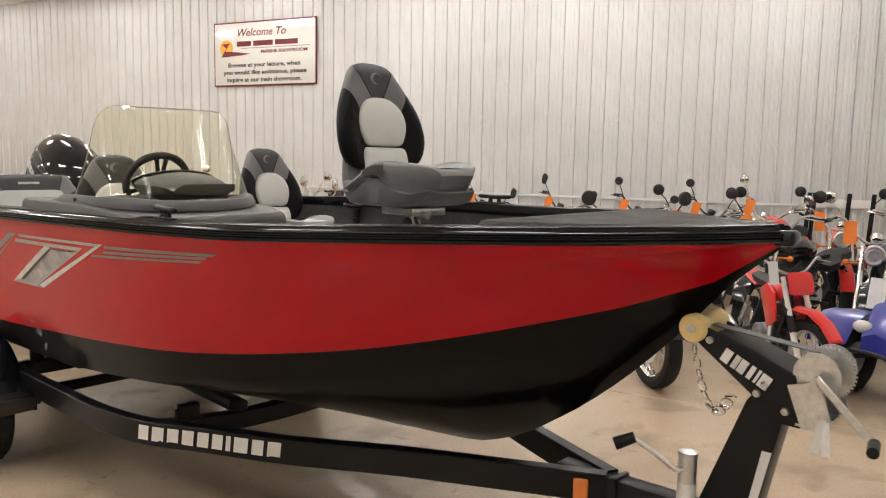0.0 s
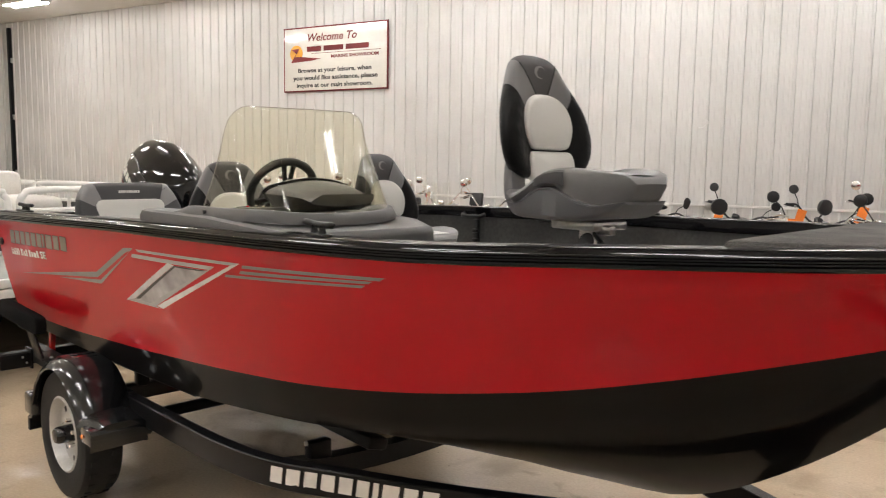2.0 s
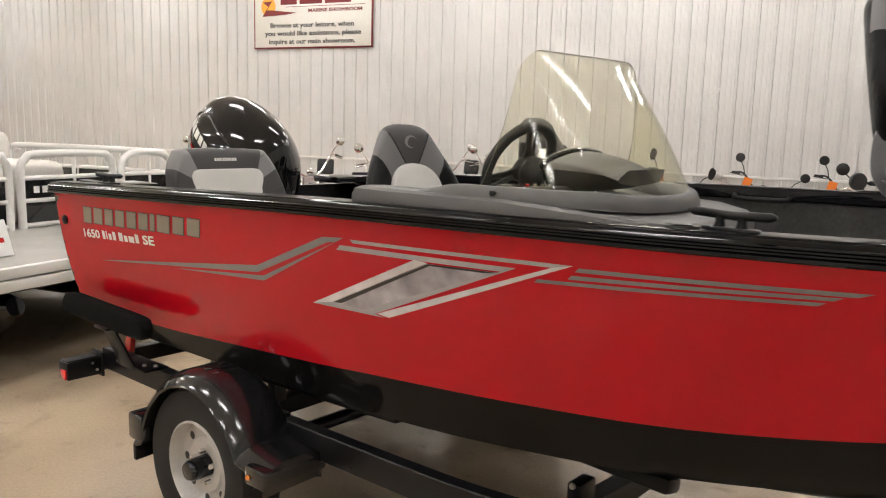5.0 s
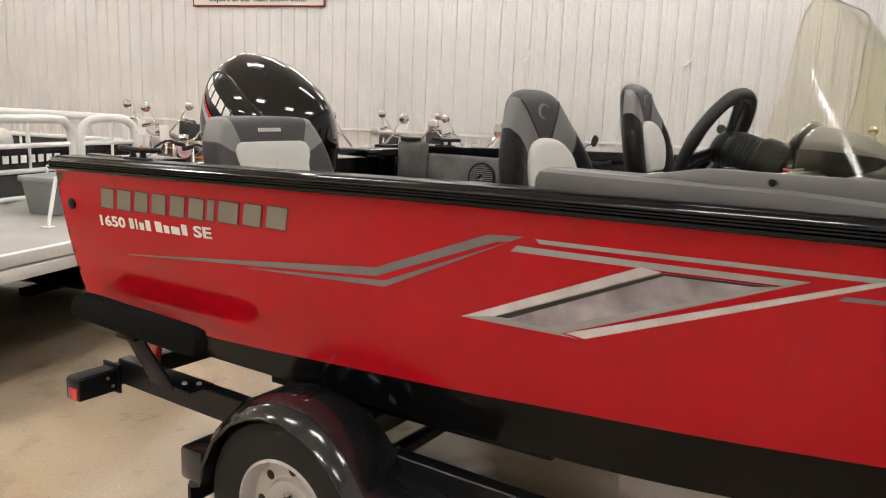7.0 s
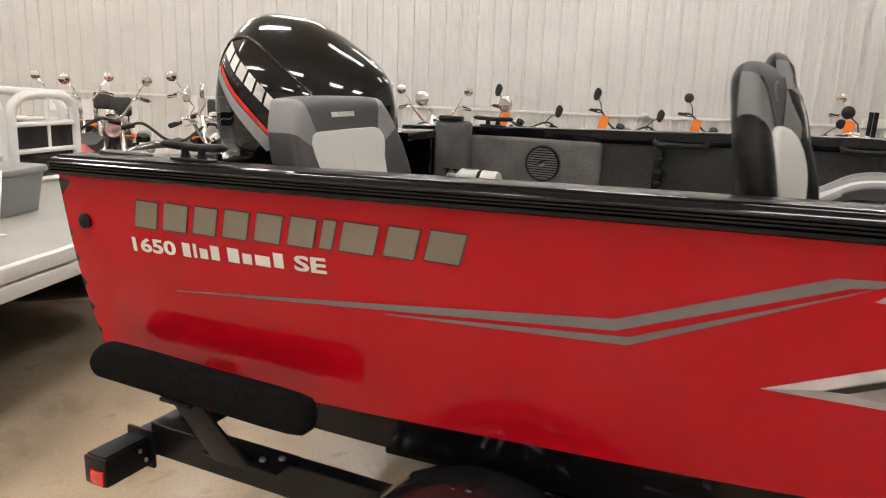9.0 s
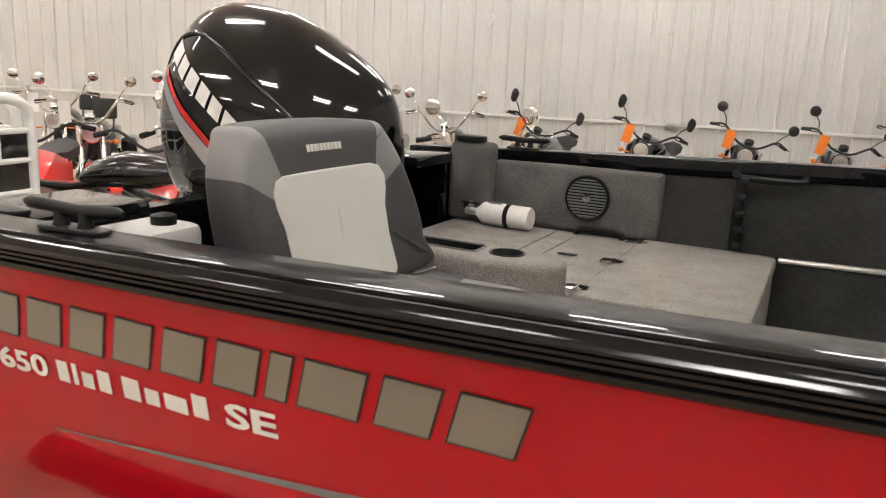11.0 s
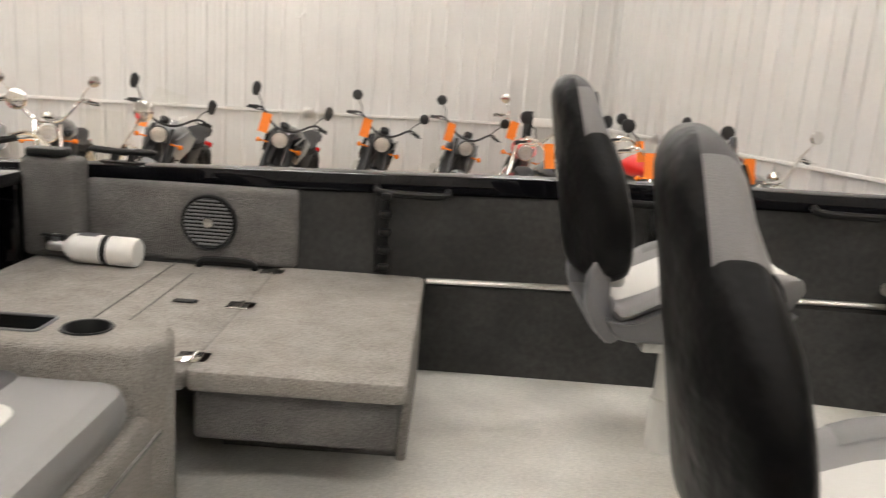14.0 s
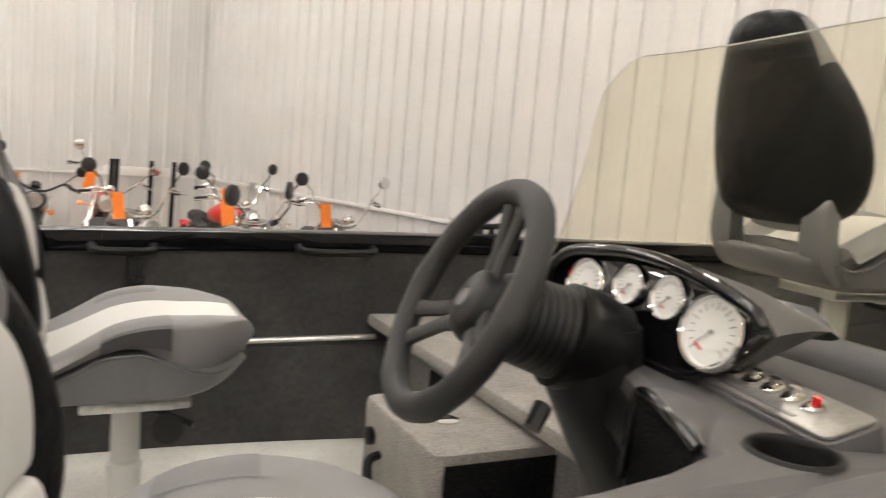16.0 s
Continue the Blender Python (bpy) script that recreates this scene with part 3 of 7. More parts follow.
part("through_hull_fitting", Geo().lathe([(0.021, 0), (0.021, 0.008), (0.012, 0.014), (0.004, 0.014)], 16, Matrix.Translation(hull_point(0.075, 1.104, 0)) @ pose(0, 0, 0, 90)), BLACK_PLASTIC, boat)


# ---- gunwale fittings ----
def cleat(m):
    ob = thing("cleat", "black plastic mooring cleat on the gunwale", "cleat", "mooring cleats", m=m)
    part("base", Geo().prism(rounded(0.13, 0.042, 0.018), 0, 0.008, None, 0.003), BLACK_PLASTIC, ob)
    for x in (-0.025, 0.025):
        part("stem", Geo().lathe([(0.014, 0.006), (0.010, 0.018), (0.011, 0.032)], 12, pose(x, 0, 0)), BLACK_PLASTIC, ob)
    part("horn", Geo().tube(smooth_line([(-0.1, 0, 0.037), (-0.05, 0, 0.035), (0, 0, 0.033), (0.05, 0, 0.035), (0.1, 0, 0.037)], 3), [0.004] + [0.010] * 11 + [0.004], 10), BLACK_PLASTIC, ob)
    return ob


for x in (0.445, 3.05):
    for side in (-1, 1):
        cleat(pose(x, side * (half_beam(x) - 0.055), sheer(x) + 0.062, 0, 0, -side * (3 if x < 1 else -9)))
for x in (2.95,):
    for side in (-1, 1):
        single("rod_holder", Geo().lathe([(0.024, -0.02), (0.026, 0.002), (0.038, 0.004), (0.040, 0.0), (0.036, -0.001)], 20, None, False), BLACK_PLASTIC, "black round rod holder set in the gunwale", "rod holder", m=pose(x, side * (half_beam(x) - 0.052), sheer(x) + 0.064))
single("deck_vent", Geo().prism(rounded(0.18, 0.05, 0.024), 0, 0.012, None, 0.004), BLACK_PLASTIC, "flat black plate on the transom corner", "deck plate", m=pose(0.12, -0.86, 1.268))
for x0, x1 in ((1.185, 1.39), (1.88, 2.035), (2.43, 2.66)):
    xm = (x0 + x1) / 2
    y, z = half_beam(xm) - 0.098, sheer(xm) + 0.012
    g = Geo().tube(smooth_line([(x0, y, z + 0.01), (x0 + 0.012, y - 0.03, z), (xm, y - 0.036, z - 0.002), (x1 - 0.012, y - 0.03, z), (x1, y, z + 0.01)], 4), 0.011, 8)
    single("grab_handle", g, BLACK_PLASTIC, "grey plastic grab handle under the gunwale", "handle", "grab handles")
y0, y1 = inner_y(1.41, 1.02), inner_y(2.82, 1.02)
single("rod_rail", Geo().tube([(1.345 + 1.33 * k / 6, inner_y(1.345 + 1.33 * k / 6, 1.03) - 0.006, 1.018 + 0.025 * k / 6) for k in range(7)], 0.009, 8), ALU, "bright aluminium trim rail along the inner side", "rail")
for x, n in ((1.205, 5), (1.985, 4)):
    ob = thing("rod_rack", "black plastic rod holder strip on the inner side", "rod rack", m=pose(x, inner_y(x, 1.15) - 0.002, 0))
    part("strip", Geo().box((0, 0.0, 1.15), (0.035, 0.018, 0.24), 0.004), BLACK_PLASTIC, ob)
    for k in range(n):
        part("clip", Geo().box((0.012, -0.022, 1.05 + 0.052 * k), (0.034, 0.03, 0.022), 0.008), BLACK_PLASTIC, ob)

# ---- aft deck, seat box and speaker panel ----
aft = thing("aft_deck", "grey carpeted aft deck with hatch lids", "deck")
part("deck_panel", Geo().box((0.565, 0.495, 1.0), (0.69, 0.80, 0.04), 0.008), CARPET, aft)
part("hatch_lid", Geo().prism(rounded(0.43, 0.825, 0.022, 3, 1.125, 0.508), 0.978, 1.025, None, 0.014), CARPET, aft, "grey carpeted hatch lid with rounded edges")
part("seam_backing", Geo().box((0.908, 0.505, 0.998), (0.05, 0.77, 0.034)), CARPET, aft)
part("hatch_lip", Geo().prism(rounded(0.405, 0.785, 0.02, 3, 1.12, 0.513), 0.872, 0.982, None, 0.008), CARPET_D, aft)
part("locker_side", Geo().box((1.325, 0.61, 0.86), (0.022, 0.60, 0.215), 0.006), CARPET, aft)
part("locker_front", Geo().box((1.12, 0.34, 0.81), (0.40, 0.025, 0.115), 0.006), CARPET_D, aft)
for x, y, w in ((0.908, 0.52, 0.055), (0.908, 0.85, 0.05), (0.908, 0.165, 0.055)):
    part("hinge", Geo().box((x - 0.018, y, 1.0235), (0.03, w, 0.003), 0.001).box((x + 0.018, y, 1.0235), (0.03, w, 0.003), 0.001).tube([(x, y - w / 2, 1.025), (x, y + w / 2, 1.025)], 0.004, 8), CHROME, aft, "steel hinge")
part("latch", Geo().prism(rounded(0.06, 0.035, 0.01, 3, 0.77, 0.523), 1.02, 1.024), CHROME, aft, "recessed steel latch")
part("latch_hole", Geo().prism(rounded(0.045, 0.02, 0.006, 3, 0.77, 0.523), 1.022, 1.0255), BLACK_PLASTIC, aft)
part("seam", Geo().box((0.62, 0.49, 1.0208), (0.004, 0.80, 0.0015)).box((0.70, 0.49, 1.0208), (0.004, 0.60, 0.0015)), CARPET_D, aft)
part("lift_handle", Geo().tube(smooth_line([(0.69, 0.868, 1.02), (0.705, 0.866, 1.04), (0.77, 0.864, 1.045), (0.84, 0.866, 1.04), (0.855, 0.868, 1.02)], 4), 0.011, 8), BLACK_PLASTIC, aft)

panel = thing("speaker_panel", "dark carpeted side panel with a round black speaker", "speaker panel")
part("panel", Geo().box((0.66, 0.925, 1.137), (0.61, 0.06, 0.23), 0.02, 3), CARPET_D, panel)
M = pose(0.713, 0.894, 1.146, 90)
part("speaker_ring", Geo().lathe([(0.068, -0.004), (0.080, -0.002), (0.081, 0.006), (0.077, 0.014), (0.071, 0.012), (0.068, 0.004)], 32, M, False), BLACK_PLASTIC, panel)
part("speaker_cone", Geo().lathe([(0.074, 0.002), (0.03, 0.003), (0.004, 0.004)], 24, M), V_BLACK, panel)
for k in range(-6, 7):
    w = math.sqrt(max(0.0, 0.070**2 - (0.0105 * k) ** 2))
    part("slat", Geo().box((0, 0.0105 * k, 0.009), (2 * w, 0.0062, 0.003), 0.001, 1, (-35, 0, 0), m=M), SHELL, panel)
part("badge", Geo().lathe([(0.016, 0.010), (0.014, 0.016), (0.003, 0.017)], 16, M), CHROME, panel)
single("corner_post", Geo().box((0.28, 0.882, 1.165), (0.165, 0.09, 0.285), 0.022, 3), CARPET_D, "dark carpeted box in the stern corner", "locker")
single("plastic_cap", Geo().prism(rounded(0.11, 0.07, 0.02), 0, 0.022, None, 0.006), BLACK_PLASTIC, "black plastic cap on the carpeted corner box", "cap", m=pose(0.27, 0.87, 1.308))

bottle = thing("fire_extinguisher", "small white fire extinguisher lying on the carpeted deck", "fire extinguisher", m=pose(0.285, 0.825, 1.062, 0, 90, -4))
part("cylinder", Geo().lathe([(0.014, 0.045), (0.022, 0.055), (0.040, 0.075), (0.041, 0.085), (0.041, 0.25), (0.037, 0.258), (0.01, 0.26)], 24), WHITE, bottle)
part("strap", Geo().lathe([(0.0415, 0.165), (0.0425, 0.166), (0.0425, 0.182), (0.0415, 0.183)], 24, None, False), BLACK_PLASTIC, bottle)
part("label_bars", Geo().box((-0.0405, 0.0, 0.12), (0.003, 0.03, 0.05)), DECAL_GREY, bottle)
part("valve", Geo().lathe([(0.014, 0.0), (0.015, 0.03), (0.012, 0.05)], 14).box((-0.02, 0, 0.02), (0.03, 0.012, 0.018), 0.003), STEEL, bottle)
part("lever", Geo().box((-0.03, 0, 0.015), (0.008, 0.014, 0.07), 0.003).box((-0.016, 0, -0.005), (0.02, 0.01, 0.012), 0.003), BLACK_PLASTIC, bottle)
part("gauge", Geo().lathe([(0.012, 0), (0.012, 0.008)], 12, pose(0.0, 0.014, 0.02, -90)), BIKE_BLUE, bottle)

seatbox = thing("seat_box", "grey carpeted base of the aft seat with cup holder", "seat base")
part("base", Geo().box((0.60, -0.37, 0.875), (0.60, 0.72, 0.24), 0.02, 3), CARPET, seatbox)
# divider with an open tray and a cup holder let into its top
side_loop = smooth_loop([(0.34, -0.058), (0.60, -0.058), (0.83, -0.058), (0.895, -0.04), (0.915, 0.03), (0.895, 0.085), (0.84, 0.105), (0.60, 0.105), (0.34, 0.105), (0.33, 0.03)], 3)
g = Geo().loft([[(x, y, 0.76) for x, y in side_loop]] + [[(x, y, 1.117 - 0.018 * (1 - math.sin(q))) for x, y in (inset(side_loop, 0.018 * (1 - math.cos(q))) if q else side_loop)] for q in [math.pi / 2 * k / 5 for k in range(6)]], caps=False)
tray_hole = rounded(0.196, 0.080, 0.012, 3, 0.59, 0.036)
well_hole = [(0.762 + 0.041 * math.cos(math.tau * k / 24), 0.034 + 0.041 * math.sin(math.tau * k / 24)) for k in range(24)]
loops = [[Vector((x, y, 0)) for x, y in loop] for loop in (inset(side_loop, 0.018), tray_hole, well_hole)]
verts = [v for loop in loops for v in loop]
g.add([(v.x, v.y, 1.117) for v in verts], [t if (verts[t[1]] - verts[t[0]]).cross(verts[t[2]] - verts[t[0]]).z > 0 else (t[0], t[2], t[1]) for t in tessellate_polygon(loops)])
part("divider", g, CARPET, seatbox, "carpeted divider with rounded corner")
part("cup_holder", Geo().lathe([(0.002, -0.10), (0.034, -0.10), (0.0385, 0.0), (0.040, 0.003), (0.044, 0.0035), (0.046, 0.001)], 24, pose(0.762, 0.034, 1.117), False), BLACK_PLASTIC, seatbox, "deep black cup holder")
part("tray", Geo().loft([[(x, y, 1.118) for x, y in tray_hole], [(x, y, 1.07) for x, y in inset(tray_hole, 0.003)], [(x, y, 1.066) for x, y in inset(tray_hole, 0.03)]], caps=False).prism(inset(tray_hole, 0.028), 1.064, 1.0665), BLACK_PLASTIC, seatbox, "black recessed tray")
part("tray_rim", Geo().tube([(x, y, 1.1185) for x, y in rounded(0.200, 0.084, 0.012, 3, 0.59, 0.036)], 0.0030, 8, True), SHELL, seatbox, "grey plastic tray rim")
part("seam", Geo().box((0.935, -0.36, 0.985), (0.004, 0.56, 0.006)), CARPET_D, seatbox)
part("pull_strap", Geo().tube(smooth_line([(0.89, -0.34, 0.985), (0.94, -0.33, 0.985), (0.965, -0.32, 0.94), (0.96, -0.315, 0.87), (0.895, -0.32, 0.83)], 4), 0.0065, 8), SHELL, seatbox, "grey webbing pull strap")

jug = thing("fluid_tank", "white plastic fluid tank with black cap in the stern", "fluid tank", m=pose(0.12, -0.52, 1.02))
part("tank_body", Geo().prism(rounded(0.16, 0.22, 0.03, 4), 0, 0.17, None, 0.02), WHITE, jug)
part("cap", Geo().lathe([(0.028, 0.165), (0.028, 0.19), (0.006, 0.196)], 16, pose(0.02, 0.04, 0)), BLACK_PLASTIC, jug, "black screw cap")

# ---- seats ----
def pad(outline, h0, h1, r=0.02, dome=0.0, bend=0.0, rings=(0.75, 0.5, 0.25, 0.04), lean=None):
    """A soft panel: outline in (u, v), thickness along h; u -> y, v -> z, h -> x. bend pushes the sides forward."""
    cx, cy = sum(p[0] for p in outline) / len(outline), sum(p[1] for p in outline) / len(outline)
    a = inset(outline, r)
    rb = min(r, (h1 - h0) / 2)
    rows = [[(x, y, h0 + rb * (1 - math.cos(math.pi / 2 * k / 4))) for x, y in inset(outline, rb * (1 - math.sin(math.pi / 2 * k / 4)))] for k in range(4)]
    for k in range(6):
        q = math.pi / 2 * k / 5
        rows.append([(x, y, h1 - r + r * math.sin(q)) for x, y in (inset(outline, r * (1 - math.cos(q))) if k else outline)])
    for s in rings:
        rows.append([(cx + (x - cx) * s, cy + (y - cy) * s, h1 + dome * (1 - s * s)) for x, y in a])
    lean = lean or (lambda v: 0.0)
    return Geo().loft([[(h + bend * u * u + lean(v), u, v) for u, v, h in row] for row in rows])


def mirror(half):
    return half + [(-u, v) for u, v in reversed(half)]


def divided(geo, planes, region, ob, looks):
    """Cuts a body along planes, sorts its faces by region(place, normal) and makes each panel a part; looks: key -> name, material, label."""
    b = bmesh.new()
    b.from_mesh(geo.mesh("body", V_BLACK, 60))
    for co, no in planes:
        b.normal_update()
        front = [q for q in b.faces if q.normal.x > -0.93]
        geom = list({v for q in front for v in q.verts}) + list({e for q in front for e in q.edges}) + front
        bmesh.ops.bisect_plane(b, geom=geom, plane_co=co, plane_no=no)
    b.normal_update()
    sorted_faces = {}
    for q in b.faces:
        sorted_faces.setdefault(region(q.calc_center_median(), q.normal), []).append(q)
    for key, (name, mat, lab) in looks.items():
        g = Geo()
        for q in sorted_faces.get(key, []):
            g.add([v.co for v in q.verts], [tuple(range(len(q.verts)))])
        me = bpy.data.meshes.new(name)
        me.from_pydata(g.v, [], g.f)
        c = bmesh.new()
        c.from_mesh(me)
        bmesh.ops.remove_doubles(c, verts=c.verts[:], dist=0.0004)
        c.to_mesh(me)
        c.free()
        me.materials.append(mat)
        me.shade_smooth()
        part(name, me, mat, ob, lab)
    b.free()


def pedestal_seat(name, label, m, post, plate=True, lift=0.0):
    """A folding fishing seat: x is ahead, z up from the underside of its shell."""
    ob = thing(name, label, "boat seat", "pedestal seats", m=m)
    lean = lambda v: -0.235 - 0.16 * (v - 0.2)
    wide = curve([0.150, 0.155, 0.17, 0.20, 0.25, 0.31, 0.385, 0.462, 0.53, 0.59, 0.625, 0.645, 0.656, 0.660], [0.075, 0.115, 0.155, 0.190, 0.212, 0.220, 0.212, 0.188, 0.155, 0.124, 0.104, 0.082, 0.055, 0.03])
    rings = []
    for v in (0.150, 0.155, 0.163, 0.175, 0.19, 0.21, 0.235, 0.26, 0.29, 0.32, 0.35, 0.38, 0.41, 0.44, 0.47, 0.50, 0.53, 0.56, 0.585, 0.605, 0.622, 0.636, 0.646, 0.653, 0.658, 0.660):
        w, row = wide(v), []
        end = min(1.0, math.sqrt(max(0.02, 1 - max(0.0, (v - 0.59) / 0.0715) ** 2)), math.sqrt(max(0.02, 1 - max(0.0, (0.20 - v) / 0.052) ** 2)))
        for k in range(40):
            t = math.tau * k / 40
            c, q = math.cos(t), math.sin(t)
            u = w * math.copysign(abs(c) ** 0.8, c)
            puff = 0.020 * math.exp(-(((abs(u) / w) - 0.80) / 0.22) ** 2) * max(0.0, min(1.0, (0.56 - v) / 0.12)) if q > 0 else 0.0
            h = (0.041 if q > 0 else 0.048) * math.copysign(abs(q) ** 0.7, q) * end + puff * abs(q) ** 0.5
            row.append((0.004 + h + 1.0 * u * u + lean(v), u, v))
        rings.append(row)
    # seams: between head panel and shoulder, and between shoulder and bolster
    seams = [((0.100, 0.640), (0.030, 0.497)), ((0.170, 0.560), (0.112, 0.440))]

    def region(p, n):
        a, c = [(abs(p.y) - u0) * (v0 - v1) - (p.z - v0) * (u0 - u1) for (u0, v0), (u1, v1) in seams]
        rear = p.x < lean(p.z)
        if p.z < 0.43 or (c > 0 and p.z < 0.6):
            return "back"
        if a > 0:
            return "back" if rear else ("port" if p.y > 0 else "starboard")
        return "back" if rear or p.z < 0.47 else "head"
    divided(Geo().loft(rings), [((0, s * u0, v0), (0, v1 - v0, -s * (u1 - u0))) for s in (-1, 1) for (u0, v0), (u1, v1) in seams] + [((lean(0.2), 0, 0.2), (1, 0, 0.16))], region, ob,
            {"back": ("backrest", V_BLACK, "black vinyl backrest with grey panels"), "port": ("shoulder_panel", V_SHOULDER, "mid grey vinyl panel"),
             "starboard": ("shoulder_panel", V_SHOULDER, "mid grey vinyl panel"), "head": ("head_panel", V_DARK, "charcoal vinyl head panel")})
    for s in (-1, 1):
        for (u0, v0), (u1, v1) in seams:
            line = []
            for k in range(9):
                u, v = u0 + (u1 - u0) * k / 8, v0 + (v1 - v0) * k / 8
                w = wide(v)
                if u < w * 0.97:
                    q = max(0.0, 1 - (u / w) ** 2.5) ** 0.5
                    puff = 0.020 * math.exp(-(((u / w) - 0.80) / 0.22) ** 2) * max(0.0, min(1.0, (0.56 - v) / 0.12))
                    line.append((0.004 + 0.041 * q ** 0.7 + puff * q ** 0.5 + u * u + lean(v), s * u, v))
            if len(line) > 2:
                part("seam_piping", Geo().tube(line, 0.0022, 6), V_BLACK, ob)
    part("rear_pocket", pad(smooth_loop(mirror([(0.06, 0.42), (0.11, 0.38), (0.135, 0.30), (0.11, 0.20), (0.05, 0.185)]), 3), -0.036, -0.018, 0.004, 0, 1.0, lean=lean), V_BLACK, ob)
    emb = [(0.0 + 0.025 * math.cos(t), 0.588 + 0.023 * math.sin(t)) for t in [radians(20 + 27 * k) for k in range(11)]]
    flat = [(0.0490, k, u, v) for k, (u, v) in enumerate(emb)]
    part("emblem", Geo().loft([[(h + (u * q) ** 2 + lean(0.59 + (v - 0.59) * q), u * q, 0.59 + (v - 0.59) * q) for q in (1.18, 1.18 - 0.135 * (5.2 - abs(k - 5)))] for h, k, u, v in flat], closed=False), V_MID, ob, "embroidered crescent emblem")
    part("back_insert", pad(smooth_loop(mirror([(0.03, 0.494), (0.075, 0.474), (0.108, 0.43), (0.120, 0.37), (0.108, 0.31), (0.085, 0.272), (0.03, 0.268)]), 3), 0.02, 0.066, 0.020, 0.012, 1.0, lean=lean), V_LIGHT, ob, "light grey padded insert")
    part("lumbar_insert", pad(smooth_loop(mirror([(0.06, 0.262), (0.100, 0.256), (0.112, 0.21), (0.104, 0.145), (0.05, 0.13)]), 3), 0.02, 0.064, 0.016, 0.008, 1.0, lean=lean), V_LIGHT, ob)
    rear = [(-0.240, 0.22), (-0.246, 0.12), (-0.232, 0.06), (-0.195, 0.012), (-0.165, 0.03), (-0.178, 0.07), (-0.198, 0.13), (-0.204, 0.22)]
    up = Matrix(((1, 0, 0, 0), (0, 0, -1, 0), (0, 1, 0, 0), (0, 0, 0, 1)))
    plan_w = lambda x: 0.205 * (1 - 0.60 * max(0.0, (x - 0.02) / 0.24) ** 2.8)
    foot = curve([-0.215, -0.20, -0.17, 0.06, 0.14, 0.20, 0.24], [0.05, 0.022, 0.0, 0.0, 0.010, 0.034, 0.066])
    rim = curve([-0.215, -0.19, -0.15, -0.10, -0.05, 0.0, 0.06, 0.12, 0.17, 0.21, 0.24], [0.064, 0.056, 0.062, 0.092, 0.116, 0.120, 0.100, 0.072, 0.062, 0.070, 0.078])
    rows = []
    for k in range(29):
        x = -0.215 + 0.455 * k / 28
        w, z0, z1 = plan_w(x), foot(x), max(rim(x), foot(x) + 0.012)
        half = [(x, 0, z0), (x, -w * 0.80, z0), (x, -w * 0.93, z0 + 0.006), (x, -w * 0.985, z0 + 0.018 * min(1, (z1 - z0) / 0.05)), (x, -w * 1.01, z1 - 0.006), (x, -w * 1.035, z1 - 0.003), (x, -w * 1.035, z1 + 0.001), (x, -w * 0.98, z1 + 0.002), (x, 0, z1 - 0.004)]
        rows.append(half + [(a, -b, c) for a, b, c in reversed(half[1:-1])])
    part("shell", Geo().loft(rows), SHELL, ob, "moulded grey plastic shell with a wavy rim")
    for s in (-1, 1):
        part("back_arm", Geo().prism(smooth_loop(rear, 3), s * 0.140 - 0.036, s * 0.140 + 0.036, up, 0.012), SHELL, ob, "moulded grey arm of the backrest")
    part("back_bracket", Geo().prism(smooth_loop([(-0.236, 0.085), (-0.232, 0.05), (-0.195, 0.012), (-0.165, 0.03), (-0.178, 0.075)], 3), -0.15, 0.15, up, 0.010), SHELL, ob, "moulded grey bracket of the backrest")
    prof = smooth_line([(-0.205, 0.100), (-0.198, 0.096), (-0.18, 0.086), (-0.12, 0.118), (-0.04, 0.166), (0.04, 0.184), (0.12, 0.183), (0.19, 0.178), (0.240, 0.168), (0.262, 0.140)], 3)
    low = smooth_line([(-0.205, 0.075), (-0.198, 0.065), (-0.18, 0.055), (-0.12, 0.085), (-0.04, 0.122), (0.02, 0.12), (0.08, 0.075), (0.14, 0.05), (0.20, 0.056), (0.245, 0.085)], 3)
    dipx = lambda x: 0.03 * min(1.0, max(0.0, (x + 0.19) / 0.12)) * (1.0 - max(0.0, (x - 0.12) / 0.138))
    rings = []
    for (x, z), (xl, zl) in zip(prof, low):
        dip = dipx(x)
        taper = plan_w(x) / 0.205
        up_z = 1.0 - max(0.0, (x - 0.15) / 0.108)
        row = [(xl, -0.17, zl), (xl, -0.198, zl + 0.004), (x * 0.6 + xl * 0.4, -0.212, (z + zl) / 2 + 0.004), (x, -0.2165, z - 0.010), (x, -0.212, z + 0.001), (x, -0.200, z + 0.008 * up_z), (x, -0.150, z + 0.008 * up_z), (x, -0.115, z - dip * 0.45), (x, -0.06, z - dip * 0.85), (x, 0, z - dip)]
        row = [(a, b * taper, c) for a, b, c in row]
        rings.append(row + [(a, -b, c) for a, b, c in reversed(row[:-1])])
    part("cushion", Geo().loft(rings), V_MID, ob, "grey vinyl cushion with raised front")

    def strip(y0, y1, i0, i1, lift, name, mat, lab=""):
        rows = []
        for x, z in prof[i0:i1]:
            row = []
            for k in range(5):
                y = y0 + (y1 - y0) * k / 4
                h = np.interp(abs(y), [0, 0.06, 0.115, 0.150, 0.200, 0.212], [-dipx(x), -dipx(x) * 0.85, -dipx(x) * 0.45, 0.008, 0.008, 0.001])
                row.append((x, y * plan_w(x) / 0.205, z + h + lift * (1 if 0 < k < 4 else 0.2)))
            rows.append(row)
        part(name, Geo().loft(rows, closed=False), mat, ob, lab)
    strip(-0.11, 0.11, 1, 24, 0.006, "seat_insert", V_LIGHT, "light grey seat insert")
